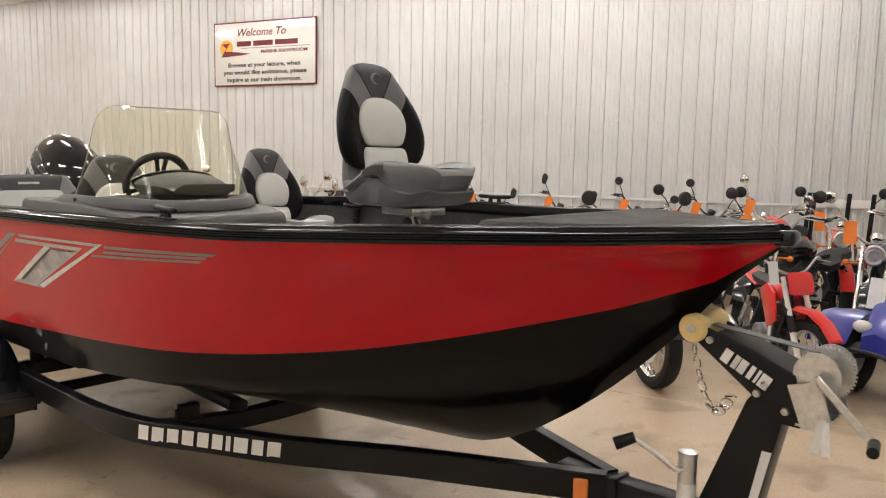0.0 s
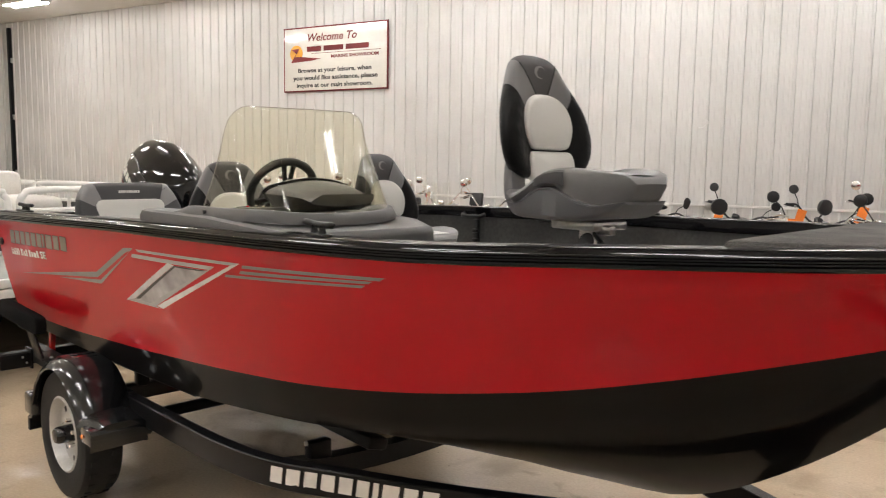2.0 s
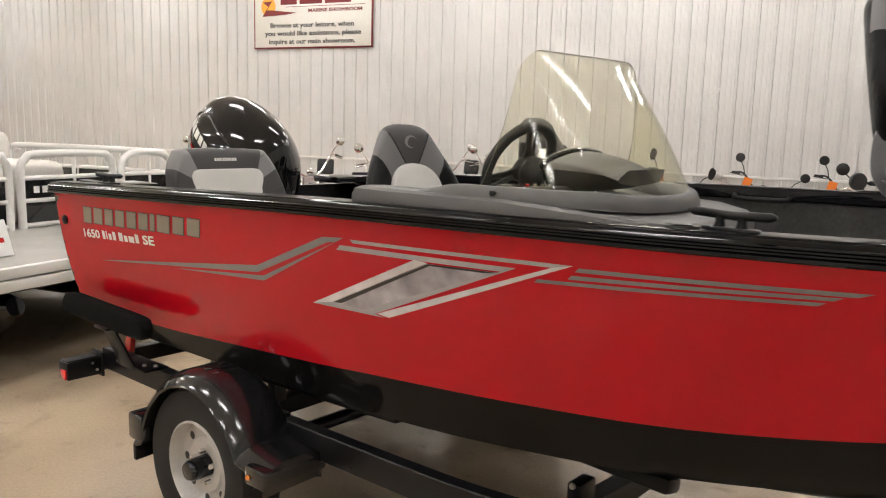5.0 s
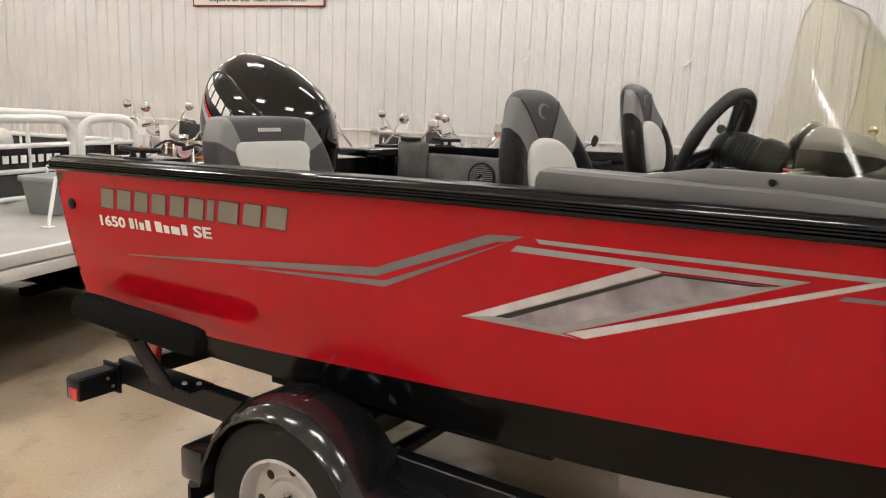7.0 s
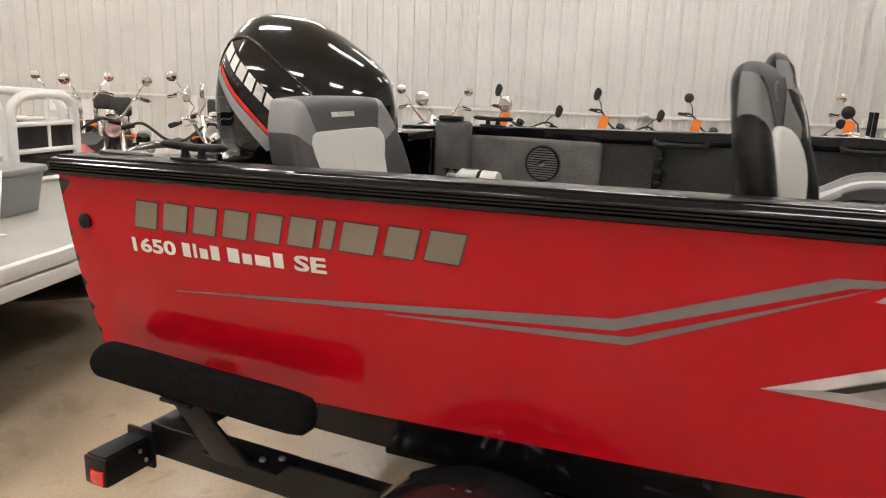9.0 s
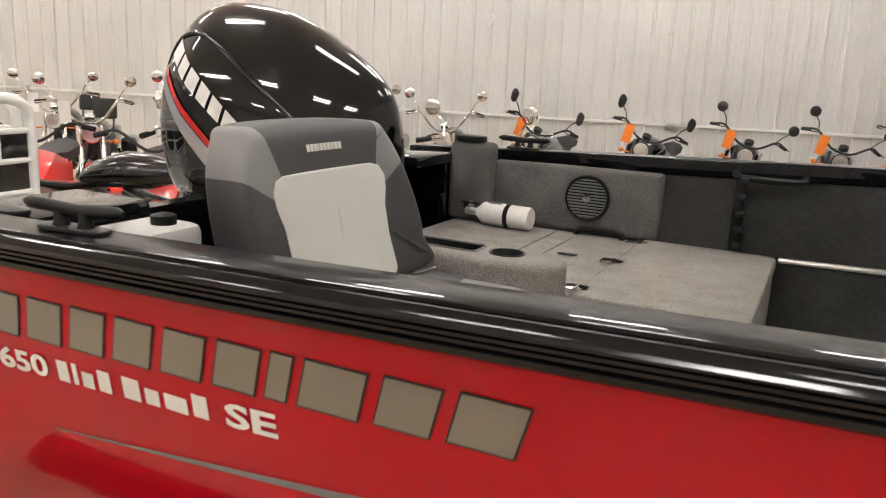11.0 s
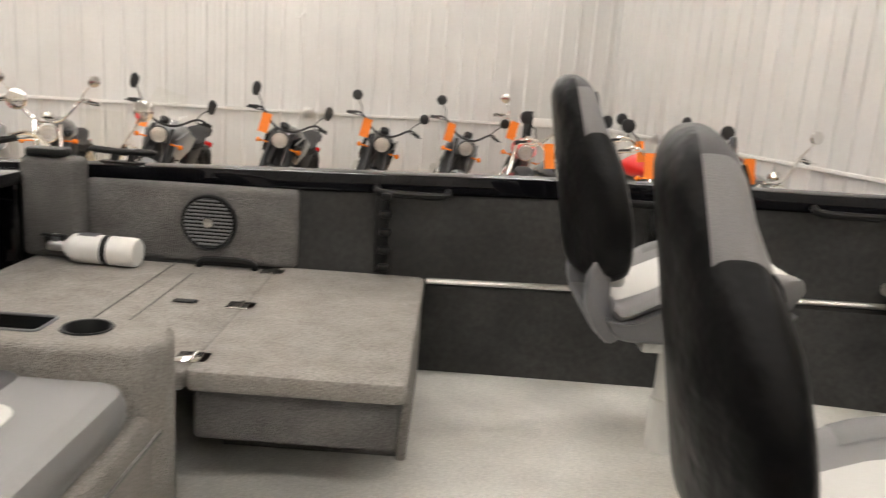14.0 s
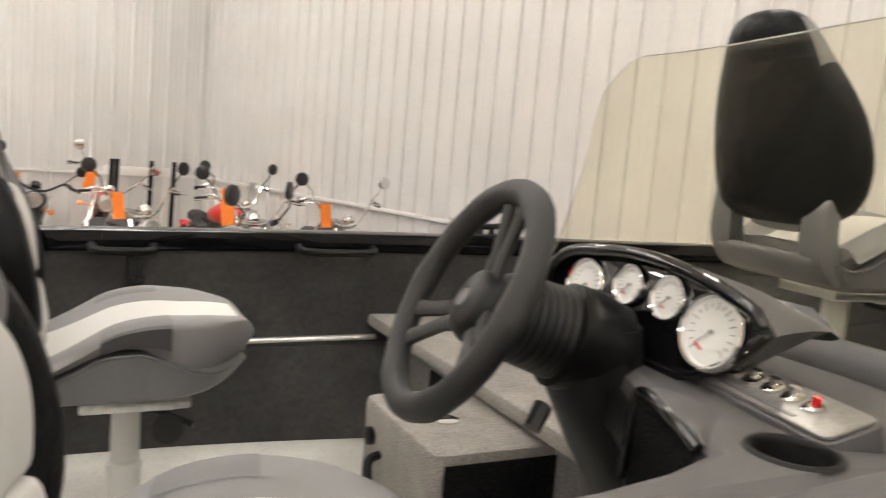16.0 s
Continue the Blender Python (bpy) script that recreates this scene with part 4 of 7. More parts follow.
    for s in (-1, 1):
        rows = [[(x + dx, s * 0.2185 * plan_w(x) / 0.205, zl + (z - zl) * k) for k, dx in ((0.25, 0), (0.6, 0), (0.92, 0))] for (x, z), (xl, zl) in list(zip(prof, low))[11:17]]
        part("cushion_side_panel", Geo().loft(rows, closed=False), V_DARK, ob)
        part("side_bolster_seat", Geo().loft([[(x, s * y * plan_w(x) / 0.205, z + h) for y, h in ((0.140, 0.0036), (0.152, 0.0095), (0.175, 0.0095), (0.201, 0.0092), (0.2145, 0.002), (0.2185, -0.014))] for x, z in prof[11:17]], closed=False), V_SHOULDER, ob)
    part("swivel", Geo().box((0.0, 0, -0.018), (0.19, 0.17, 0.03), 0.006).box((0.10, -0.03, -0.03), (0.06, 0.03, 0.03), 0.006), STEEL, ob, "steel swivel plate")
    part("post", Geo().lathe([(0.036, -post), (0.036, -post * 0.55), (0.0375, -post * 0.54), (0.0375, -post * 0.5), (0.030, -post * 0.49), (0.030, -0.03)], 20), V_LIGHT if post > 0.15 else STEEL, ob, "pale metal seat post")
    part("lock_lever", Geo().tube([(0.05, -0.03, -0.045), (0.09, -0.06, -0.055), (0.13, -0.08, -0.07)], 0.007, 8).lathe([(0.002, 0), (0.03, 0.004), (0.032, 0.01), (0.004, 0.014)], 14, pose(0.075, -0.09, -0.07, 70)), BLACK_PLASTIC, ob)
    for child in ob.children:
        if child.name.split(".")[0] not in ("post", "swivel", "lock_lever"):
            low_part = child.name.split(".")[0] in ("shell", "cushion", "seat_insert", "cushion_side_panel", "side_bolster_seat")
            child.location.z = lift if low_part else 0.0
            child.scale = (0.95, 0.93, 0.88) if low_part else (1.0, 0.98, 0.86)
    if plate:
        part("base_plate", Geo().lathe([(0.115, -post - 0.0005), (0.112, -post + 0.008), (0.05, -post + 0.014), (0.04, -post + 0.02), (0.036, -post + 0.02)], 28), V_LIGHT, ob, "round pale base plate")
    return ob


pedestal_seat("driver_chair", "black and grey vinyl helm seat on a pedestal", pose(1.945, -0.498, 1.003, 0, 0, -12), 0.278, lift=0.036)
pedestal_seat("passenger_chair", "black and grey vinyl passenger seat on a pedestal", pose(1.945, 0.47, 1.056), 0.341, lift=0.016)
pedestal_seat("fishing_chair", "black and grey vinyl fishing seat on the bow deck", pose(3.43, -0.085, 1.397, 0, 0, -6), 0.30, False)

bench = thing("jump_chair", "grey two-tone folding aft jump seat", "boat seat", m=pose(0.612, -0.415, 1.072))
lean = lambda v: -0.25 * v - 0.9 * max(0.0, v - 0.33) ** 1.5
BEND = 0.30
full = [(-0.285, 0.02), (-0.302, 0.10), (-0.305, 0.20), (-0.292, 0.280), (-0.255, 0.342), (-0.21, 0.364), (0.0, 0.369), (0.19, 0.364), (0.225, 0.342), (0.265, 0.27), (0.292, 0.18), (0.298, 0.10), (0.28, 0.02)]
bench_seams = [((0.190, 0.366), (0.158, 0.276)), ((0.300, 0.298), (0.170, 0.226))]


def bench_region(p, n):
    u = abs(p.y) * (1.0 if p.y > 0 else 0.90)
    a, c = [(u - u0) * (v0 - v1) - (p.z - v0) * (u0 - u1) for (u0, v0), (u1, v1) in bench_seams]
    if p.z < 0.225 or n.x < -0.8:
        return "back"
    return "band" if a < 0 else ("back" if c > 0 else ("port" if p.y > 0 else "starboard"))


divided(pad(smooth_loop(full, 4), -0.10, 0.0, 0.022, 0.0, BEND, rings=(0.9, 0.75, 0.6, 0.45, 0.3, 0.15, 0.04), lean=lean),
        [((0, sg * u0 / (1.0 if sg > 0 else 0.90), v0), (0, v1 - v0, -sg * (u1 - u0) / (1.0 if sg > 0 else 0.90))) for sg in (-1, 1) for (u0, v0), (u1, v1) in bench_seams], bench_region, bench,
        {"back": ("backrest", V_DARK, "charcoal vinyl backrest"), "band": ("top_band", V_DARK, "charcoal vinyl top band"), "port": ("shoulder_panel", V_MID, "mid grey vinyl panel"), "starboard": ("shoulder_panel", V_MID, "mid grey vinyl panel")})
half = [(0.145, 0.276), (0.172, 0.269), (0.187, 0.248), (0.184, 0.22), (0.171, 0.185), (0.167, 0.12), (0.176, 0.045), (0.164, 0.030)]
part("back_insert", pad([(u - (0.008 if u > 0 else 0.026), v) for u, v in mirror(half)], -0.03, 0.0022, 0.003, 0.002, BEND, lean=lean), V_LIGHT, bench, "light grey padded insert")
part("stitching", Geo().tube([(0.0044 + lean(v), -0.01, v) for v in np.linspace(0.034, 0.272, 9)], 0.0012, 5), V_LIGHT, bench)
for s0 in (-1, 1):
    for v in (0.17, 0.10):
        part("crease", Geo().tube([(0.0005 + BEND * u * u + lean(v + 0.02 * k / 3), s0 * u, v + 0.02 * k / 3) for k, u in enumerate((0.20, 0.225, 0.25, 0.27))], 0.0012, 5), V_DARK, bench)
x = 0.045
for w in (0.011, 0.011, 0.010, 0.011, 0.010, 0.010, 0.004, 0.012, 0.010, 0.011):
    part("letter_block", pad([(x - w, 0.312), (x, 0.312), (x, 0.326), (x - w, 0.326)], -0.004, 0.0012, 0.0005, 0.0, BEND, lean=lean), V_LIGHT, bench)
    x -= w + 0.0022
part("cushion", Geo().prism(rounded(0.455, 0.64, 0.06, 5, 0.052, 0.03), -0.085, 0.0, None, 0.03), V_MID, bench, "mid grey seat cushion")
part("seat_insert", Geo().prism(rounded(0.34, 0.36, 0.05, 5, -0.002, 0.036), -0.02, 0.005, None, 0.010), V_LIGHT, bench, "light grey seat insert")
part("stitching", Geo().tube([(0.03, -0.14, 0.0052), (0.03, 0.21, 0.0052)], 0.0012, 5), V_MID, bench)
for y in (-0.225, 0.283):
    part("cushion_corner", Geo().prism(rounded(0.27, 0.12, 0.04, 4, -0.035, y), -0.03, 0.0035, None, 0.009), V_DARK, bench)
part("hinge_bar", Geo().tube([(-0.03, -0.25, -0.045), (-0.03, 0.25, -0.045)], 0.01, 8), STEEL, bench)
part("hinge_strap", Geo().box((0.012, 0.235, 0.018), (0.10, 0.016, 0.004), 0.001, 1, (0, -25, 0)), STEEL, bench)
for y in (-0.31, 0.315):
    part("side_arm", Geo().tube([(-0.10, y, 0.13), (-0.06, y, 0.02), (-0.02, y, -0.055)], 0.009, 8), BLACK_PLASTIC, bench)


# ---- helm console ----
console = thing("helm_console", "moulded grey plastic helm console with gauges and switches", "console")
TOPZ = 1.384
outer = [(1.955, -0.985), (2.10, -1.0), (2.50, -1.0), (2.80, -0.985), (2.90, -0.95), (2.93, -0.86), (2.935, -0.62), (2.93, -0.38), (2.90, -0.30), (2.80, -0.275), (2.52, -0.275), (2.44, -0.31), (2.42, -0.42), (2.405, -0.55), (2.375, -0.62), (2.350, -0.672), (2.330, -0.74), (2.296, -0.815), (2.24, -0.834), (2.16, -0.848), (2.06, -0.852), (1.97, -0.862), (1.94, -0.92)]
g = Geo()
a, b = inset(outer, 0.022), inset(outer, 0.007)
under = lambda x, y: 0.0 if x < 2.2 else (0.16 if x < 2.6 and y > -0.66 else 0.03)
drop = lambda x: 0.0 if x < 2.70 else -0.17 * (x - 2.70)
g.loft([[(x + under(x, y), max(y, -0.78), 0.92 if x > 2.2 else 1.16) for x, y in outer], [(x + 0.75 * under(x, y), max(y, -0.93), 1.20) for x, y in outer], [(x, y, 1.318 + 0.3 * drop(x)) for x, y in outer], [(x, y, 1.36 + drop(x)) for x, y in outer], [(x, y, 1.377 + drop(x)) for x, y in b], [(x, y, TOPZ + drop(x)) for x, y in a]], caps=False)
# the top is open at the cup holder and at the storage pocket
CUP = (2.372, -0.846)
cup_hole = [(CUP[0] + 0.036 * math.cos(math.tau * k / 24), CUP[1] + 0.036 * math.sin(math.tau * k / 24)) for k in range(24)]
flat = [[Vector((x, y, 0)) for x, y in loop] for loop in (a, cup_hole)]
verts = [v for loop in flat for v in loop]
g.add([(v.x, v.y, TOPZ + drop(v.x)) for v in verts], [t if (verts[t[1]] - verts[t[0]]).cross(verts[t[2]] - verts[t[0]]).z > 0 else (t[0], t[2], t[1]) for t in tessellate_polygon(flat)])
part("console_top", g, PLASTIC, console, "textured grey plastic top")
part("console_base", Geo().box((2.74, -0.53, 0.965), (0.28, 0.40, 0.42), 0.03, 3), PLASTIC, console)
# windshield base moulding
base_pts = [(2.33, -0.955), (2.50, -0.95), (2.64, -0.915), (2.74, -0.83), (2.785, -0.70), (2.79, -0.55), (2.76, -0.42), (2.69, -0.335), (2.59, -0.285), (2.47, -0.27)]
curve_b = smooth_line([(2.395, -0.953), (2.52, -0.945)] + base_pts[2:], 5)
lead = smooth_line([(2.20, -0.935), (2.26, -0.945)] + base_pts, 5)
rings = []
for i, (x, y) in enumerate(lead):
    (xa, ya), (xb, yb) = lead[max(0, i - 1)], lead[min(len(lead) - 1, i + 1)]
    nn = Vector((yb - ya, xa - xb, 0)).normalized()
    full = min(1.0, 0.12 + i / 12, 0.25 + (len(lead) - 1 - i) / 6)
    zb = TOPZ + drop(x) * 0.8
    rings.append([(x + nn.x * o * w, y + nn.y * o * w, zb + h * full) for o, h, w in ((0.026, -0.012, 1.0), (0.024, 0.004, 1.0), (0.012, 0.026, 1.0), (0.006, 0.029, 1.0), (-0.010, 0.029, 1.0), (-0.018, 0.024, 1.0), (-0.034, -0.004, 1.0), (-0.034, -0.012, 1.0))])
part("screen_base", Geo().loft(rings), PLASTIC, console, "raised grey moulding under the windshield", 35)
# instrument pod with its hood
F = Matrix(((0, 0.20, -0.98, 2.452), (-1, 0, 0, -0.555), (0, 0.98, 0.20, 1.437), (0, 0, 0, 1)))
brow = smooth_line([(-0.200, -0.010), (-0.196, 0.024), (-0.165, 0.050), (-0.10, 0.062), (-0.03, 0.067), (0.03, 0.064), (0.085, 0.056), (0.131, 0.045), (0.166, 0.034), (0.180, 0.018)], 3)
face = brow + [(0.162, 0.0), (0.141, -0.024), (0.108, -0.045), (0.085, -0.054), (0.0, -0.054), (-0.08, -0.052), (-0.17, -0.045), (-0.196, -0.03)]
rings = []
for ahead, tall in ((0.004, 0.98), (0.010, 0.99), (0.05, 0.92), (0.105, 0.72), (0.16, 0.36), (0.20, -0.35)):
    rings.append([(2.455 + ahead + 0.2 * v * tall, -0.555 - u * (1.02 - (1.9 if u > 0 else 0.8) * ahead), 1.437 + (v * tall if v * tall > -0.05 else -0.05)) for u, v in [(-0.197, -0.06)] + brow + [(0.150, -0.02), (0.105, -0.06)]])
part("instrument_hood", Geo().loft(rings), PLASTIC, console, "low grey hood over the instruments", 50)
part("dash_panel", Geo().prism(face, -0.012, 0.004, F, 0.003), BLACK_GLOSS, console, "gloss black dash panel")
part("dash_rim", Geo().tube([F @ Vector((u * 1.01, v + 0.002, 0.010)) for u, v in brow], [0.004] + [0.0085] * (len(brow) - 2) + [0.004], 10), BLACK_GLOSS, console, "gloss black lip over the gauges", 60)
part("dash_sill", Geo().tube([F @ Vector((u, v, 0.006)) for u, v in face[len(brow) - 1:]], 0.005, 8), BLACK_GLOSS, console)
for u, v, r in ((-0.120, 0.014, 0.038), (-0.034, 0.030, 0.0275), (0.038, 0.0275, 0.0285), (0.113, 0.005, 0.045)):
    G = F @ pose(u, v, 0.003)
    gz = part("gauge", Geo().lathe([(r, 0), (r, 0.006), (r * 0.86, 0.008), (r * 0.84, 0.004), (r * 0.2, 0.004), (0.001, 0.004)], 28, G), GAUGE, console, "round white-faced gauge with chrome bezel")
    part("bezel", Geo().lathe([(r * 1.01, 0.001), (r * 1.0, 0.007), (r * 0.93, 0.010), (r * 0.87, 0.007)], 28, G, False), CHROME, gz)
    marks = Geo()
    for k in range(17):
        t = radians(225 - 16.875 * k)
        marks.box((0.64 * r * math.cos(t), 0.64 * r * math.sin(t), 0.0046), ((0.12 if k % 2 else 0.20) * r, 0.028 * r, 0.0006), 0, 1, (0, 0, math.degrees(t)))
    part("dial_scale", Geo().add(marks.v, marks.f, G), V_MID, gz)
    part("needle", Geo().lathe([(0.06 * r, 0.0048), (0.05 * r, 0.0065), (0.002, 0.0068)], 14, G).box((-0.20 * r, -0.17 * r, 0.0055), (0.50 * r, 0.026 * r, 0.001), 0, 1, (0, 0, 41), G), V_SHOULDER, gz, "thin grey needle")
    part("dial_warning", Geo().box((-0.30 * r, -0.42 * r, 0.0048), (0.30 * r, 0.07 * r, 0.0006), 0, 1, (0, 0, -30), G), LENS_RED, gz, "small red mark")
part("radio", Geo().box((-0.055, -0.046, 0.012), (0.13, 0.044, 0.020), 0.006, 2, m=F), BLACK_GLOSS, console, "small black radio")
part("radio_button", Geo().box((-0.02, -0.035, 0.023), (0.04, 0.008, 0.003), 0.001, 1, m=F), CHROME, console)
part("radio_knob", Geo().lathe([(0.015, 0.022), (0.014, 0.030), (0.003, 0.031)], 16, F @ pose(-0.095, -0.046, 0)), CHROME, console)
# steering column and wheel
HUB = Vector((2.234, -0.508, 1.445))
WM = Matrix.Translation(HUB) @ Vector((-0.884, 0.130, 0.450)).normalized().to_track_quat("Z", "Y").to_matrix().to_4x4()
BM = Matrix.Translation(HUB) @ Vector((-0.936, 0.185, 0.300)).normalized().to_track_quat("Z", "Y").to_matrix().to_4x4()
ribs = [(0.036, -0.028), (0.046, -0.034), (0.050, -0.042)]
for k in range(7):
    ribs += [(0.0512 + 0.0006 * k, -0.046 - 0.0105 * k), (0.0526 + 0.0006 * k, -0.049 - 0.0105 * k), (0.0526 + 0.0006 * k, -0.053 - 0.0105 * k), (0.0512 + 0.0006 * k, -0.0555 - 0.0105 * k)]
part("column_boot", Geo().lathe(ribs, 32, BM), BLACK_PLASTIC, console, "ribbed black steering column boot", 25)
part("column_collar", Geo().lathe([(0.056, -0.116), (0.064, -0.119), (0.066, -0.155), (0.060, -0.19), (0.04, -0.20)], 32, BM), V_BLACK, console, "black collar of the steering column")
neck = BM @ Vector((0, 0, -0.165))
# support coloured black to carry the shade under the collar
part("column_support", Geo().loft([[(neck.x + dx + 0.075 * sq * math.cos(t), neck.y + 0.078 * sq * math.sin(t), neck.z + dz) for t in [math.tau * k / 20 for k in range(20)]] for dx, dz, sq in ((0.0, 0.03, 0.75), (0.0, -0.03, 0.85), (0.05, -0.12, 0.85), (0.12, -0.24, 0.8))]), BLACK_PLASTIC, console, "column support, blackened for the shade around it")
# added sheet over the grey console face, shade painted as black plastic
face_line = [(2.425, -0.36), (2.401, -0.55), (2.371, -0.62), (2.346, -0.668)]
part("knee_panel", Geo().loft([[(x - 0.006 + dx, y, z) for x, y in face_line] for z, dx in ((0.93, 0.165), (1.20, 0.12), (1.318, 0.0), (1.366, 0.0), (1.372, 0.004))], closed=False), BLACK_PLASTIC, console, "added dark sheet for the shade below the steering column", 30)
part("tilt_lever", Geo().tube([WM @ Vector((0.05, -0.06, -0.12)), WM @ Vector((0.062, -0.088, -0.115))], 0.011, 8), BLACK_PLASTIC, console)
part("kill_switch", Geo().box((0.0, 0.0, 0.0), (0.012, 0.03, 0.02), 0.003, 2, m=BM @ pose(-0.060, 0.022, -0.135)), LENS_RED, console)
wheel = thing("steering_wheel", "black padded steering wheel with three twin spokes", "steering wheel", m=WM)
R = 0.137
part("rim", Geo().tube([(R * math.cos(t), R * math.sin(t), 0.012) for t in [math.tau * k / 48 for k in range(48)]], [0.0165 + 0.0012 * (k % 8 in (0, 1)) for k in range(48)], 12, True), WHEEL_GRIP, wheel, "thick soft-grip rim")
part("hub", Geo().lathe([(0.044, -0.03), (0.046, -0.012), (0.040, 0.002), (0.03, 0.008), (0.004, 0.010)], 24), BLACK_PLASTIC, wheel)
part("hub_badge", Geo().lathe([(0.012, 0.008), (0.011, 0.0125), (0.003, 0.013)], 20), SHELL, wheel, "grey hub badge")
for ang in (90, 210, 330):
    for d in (-10, 10):
        t0, t1 = radians(ang + d * 2.4), radians(ang + d)
        a0, a1 = Vector((math.cos(t0), math.sin(t0), 0)), Vector((math.cos(t1), math.sin(t1), 0))
        path = [a0 * 0.030 + Vector((0, 0, -0.010)), a1 * 0.062 + Vector((0, 0, -0.004)), a1 * 0.098 + Vector((0, 0, 0.003)), a1 * 0.133 + Vector((0, 0, 0.011))]
        across = Vector((-a1.y, a1.x, 0))
        part("spoke", Geo().loft([[tuple(p + across * (w * c) + Vector((0, 0, 0.006 * q))) for c, q in ((-1, -0.7), (-0.6, -1), (0.6, -1), (1, -0.7), (1, 0.5), (0.5, 1), (-0.5, 1), (-1, 0.5))] for p, w in zip(path, (0.013, 0.0095, 0.009, 0.012))]), WHEEL_GRIP, wheel)
# top fittings
ring = Geo().lathe([(0.002, -0.11), (0.031, -0.11), (0.0345, -0.004), (0.035, 0.001), (0.0365, 0.003), (0.040, 0.003), (0.0425, 0.0)], 26, pose(*CUP, TOPZ), False)
part("cup_holder", ring, BLACK_PLASTIC, console)
S = pose(2.460, -0.752, TOPZ + 0.012, 17, 0, -101)
part("switch_plinth", Geo().prism(rounded(0.208, 0.068, 0.012, 3), -0.03, 0.0, S, 0.003), PLASTIC, console)
part("switch_panel", Geo().prism(rounded(0.200, 0.060, 0.010, 3), 0, 0.005, S, 0.002), SWITCH_PLATE, console, "brushed metal switch panel")
for k in range(5):
    at = S @ pose(-0.070 + 0.030 * k, 0.002, 0)
    sw = part("switch", Geo().lathe([(0.0115, 0.005), (0.0115, 0.008), (0.009, 0.010), (0.006, 0.010)], 14, at), CHROME, console, "round chrome switch")
    part("toggle", Geo().tube([at @ Vector((0, 0, 0.008)), at @ Vector((0.002, 0.004, 0.017))], [0.004, 0.0055], 10), LENS_RED if k == 4 else CHROME, sw, "red toggle" if k == 4 else "")
part("switch_label", Geo().box((-0.02, -0.021, 0.0053), (0.14, 0.004, 0.001), 0, 1, m=S), SHELL, console)
# open pocket in the aft face, under a raised hood
P0, P1 = Vector((2.350, -0.672, 0)), Vector((2.300, -0.810, 0))
out = Vector((-(P0 - P1).y, (P0 - P1).x, 0)).normalized()
arch = [P0.lerp(P1, k / 12) + out * (0.012 * math.sin(math.pi * k / 12)) + Vector((0, 0, TOPZ - 0.010 + 0.024 * math.sin(math.pi * (0.12 + 0.80 * k / 12)))) for k in range(13)]
back = [P0.lerp(P1, k / 12) - out * (0.058 * math.cos(math.pi * max(0.0, k / 12 - 0.3) / 1.5)) + Vector((0, 0, TOPZ - 0.002)) for k in range(13)]
part("pocket_hood", Geo().loft([[tuple(p) for p in arch], [tuple(p.lerp(q, 0.35) + Vector((0, 0, 0.007))) for p, q in zip(arch, back)], [tuple(q) for q in back]], closed=False), PLASTIC, console, "moulded hood over the pocket")
part("pocket_rim", Geo().tube([arch[0] - Vector((0.01, 0, 0.09)), arch[0] - Vector((0.003, 0, 0.03))] + arch, [0.005, 0.006] + [0.0055] * 13, 10), BLACK_GLOSS, console, "glossy dark pocket rim")
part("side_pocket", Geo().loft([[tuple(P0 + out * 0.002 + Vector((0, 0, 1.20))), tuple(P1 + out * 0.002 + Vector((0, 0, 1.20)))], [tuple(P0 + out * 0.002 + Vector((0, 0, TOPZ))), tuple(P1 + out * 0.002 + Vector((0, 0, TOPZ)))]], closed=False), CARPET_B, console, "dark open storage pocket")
part("pocket_wall", Geo().loft([[tuple(P0 + out * 0.004 + Vector((0, 0, z))), tuple(P0 - out * 0.01 + Vector((0, 0, z)))] for z in (1.20, TOPZ - 0.002)], closed=False), PLASTIC, console)
part("screen_bolt", Geo().lathe([(0.008, 0), (0.008, 0.008), (0.003, 0.010)], 12, pose(2.46, -0.972, TOPZ + 0.012, 90)), BLACK_PLASTIC, console)
# tinted windshield, open at the back
rows = []
top_pts = [(2.462, -0.880), (2.472, -0.845), (2.482, -0.80), (2.493, -0.73), (2.51, -0.63), (2.525, -0.54), (2.53, -0.47), (2.53, -0.42), (2.526, -0.375), (2.518, -0.335)]
curve_t = smooth_line(top_pts, 5)
n = len(curve_b)
for j in range(19):
    v = j / 18
    row = []
    for i in range(n):
        u = i / (n - 1)
        e0, e1 = max(0.0, 1 - u / 0.22), max(0.0, 1 - (1 - u) / 0.2)
        vv = v * (1 - 0.26 * (2 - math.sqrt(1 - e0 * e0) - math.sqrt(1 - e1 * e1)))
        bx, by, tx, ty = *curve_b[i], *curve_t[i]
        bow = 0.02 * math.sin(math.pi * vv)
        row.append((bx + (tx - bx) * vv + bow, by + (ty - by) * vv, TOPZ + 0.012 + 0.4 * drop(bx) * (1 - vv) + (1.768 - TOPZ - 0.012) * vv))
    rows.append(row)
screen = part("windshield", Geo().loft(rows, closed=False), SCREEN, console, "curved smoke-tinted plastic windshield", 80)
so = screen.modifiers.new("thick", "SOLIDIFY")
so.thickness = 0.004
screen.data.materials.append(SCREEN_EDGE)
so.material_offset_rim = 1
screen.visible_shadow = False

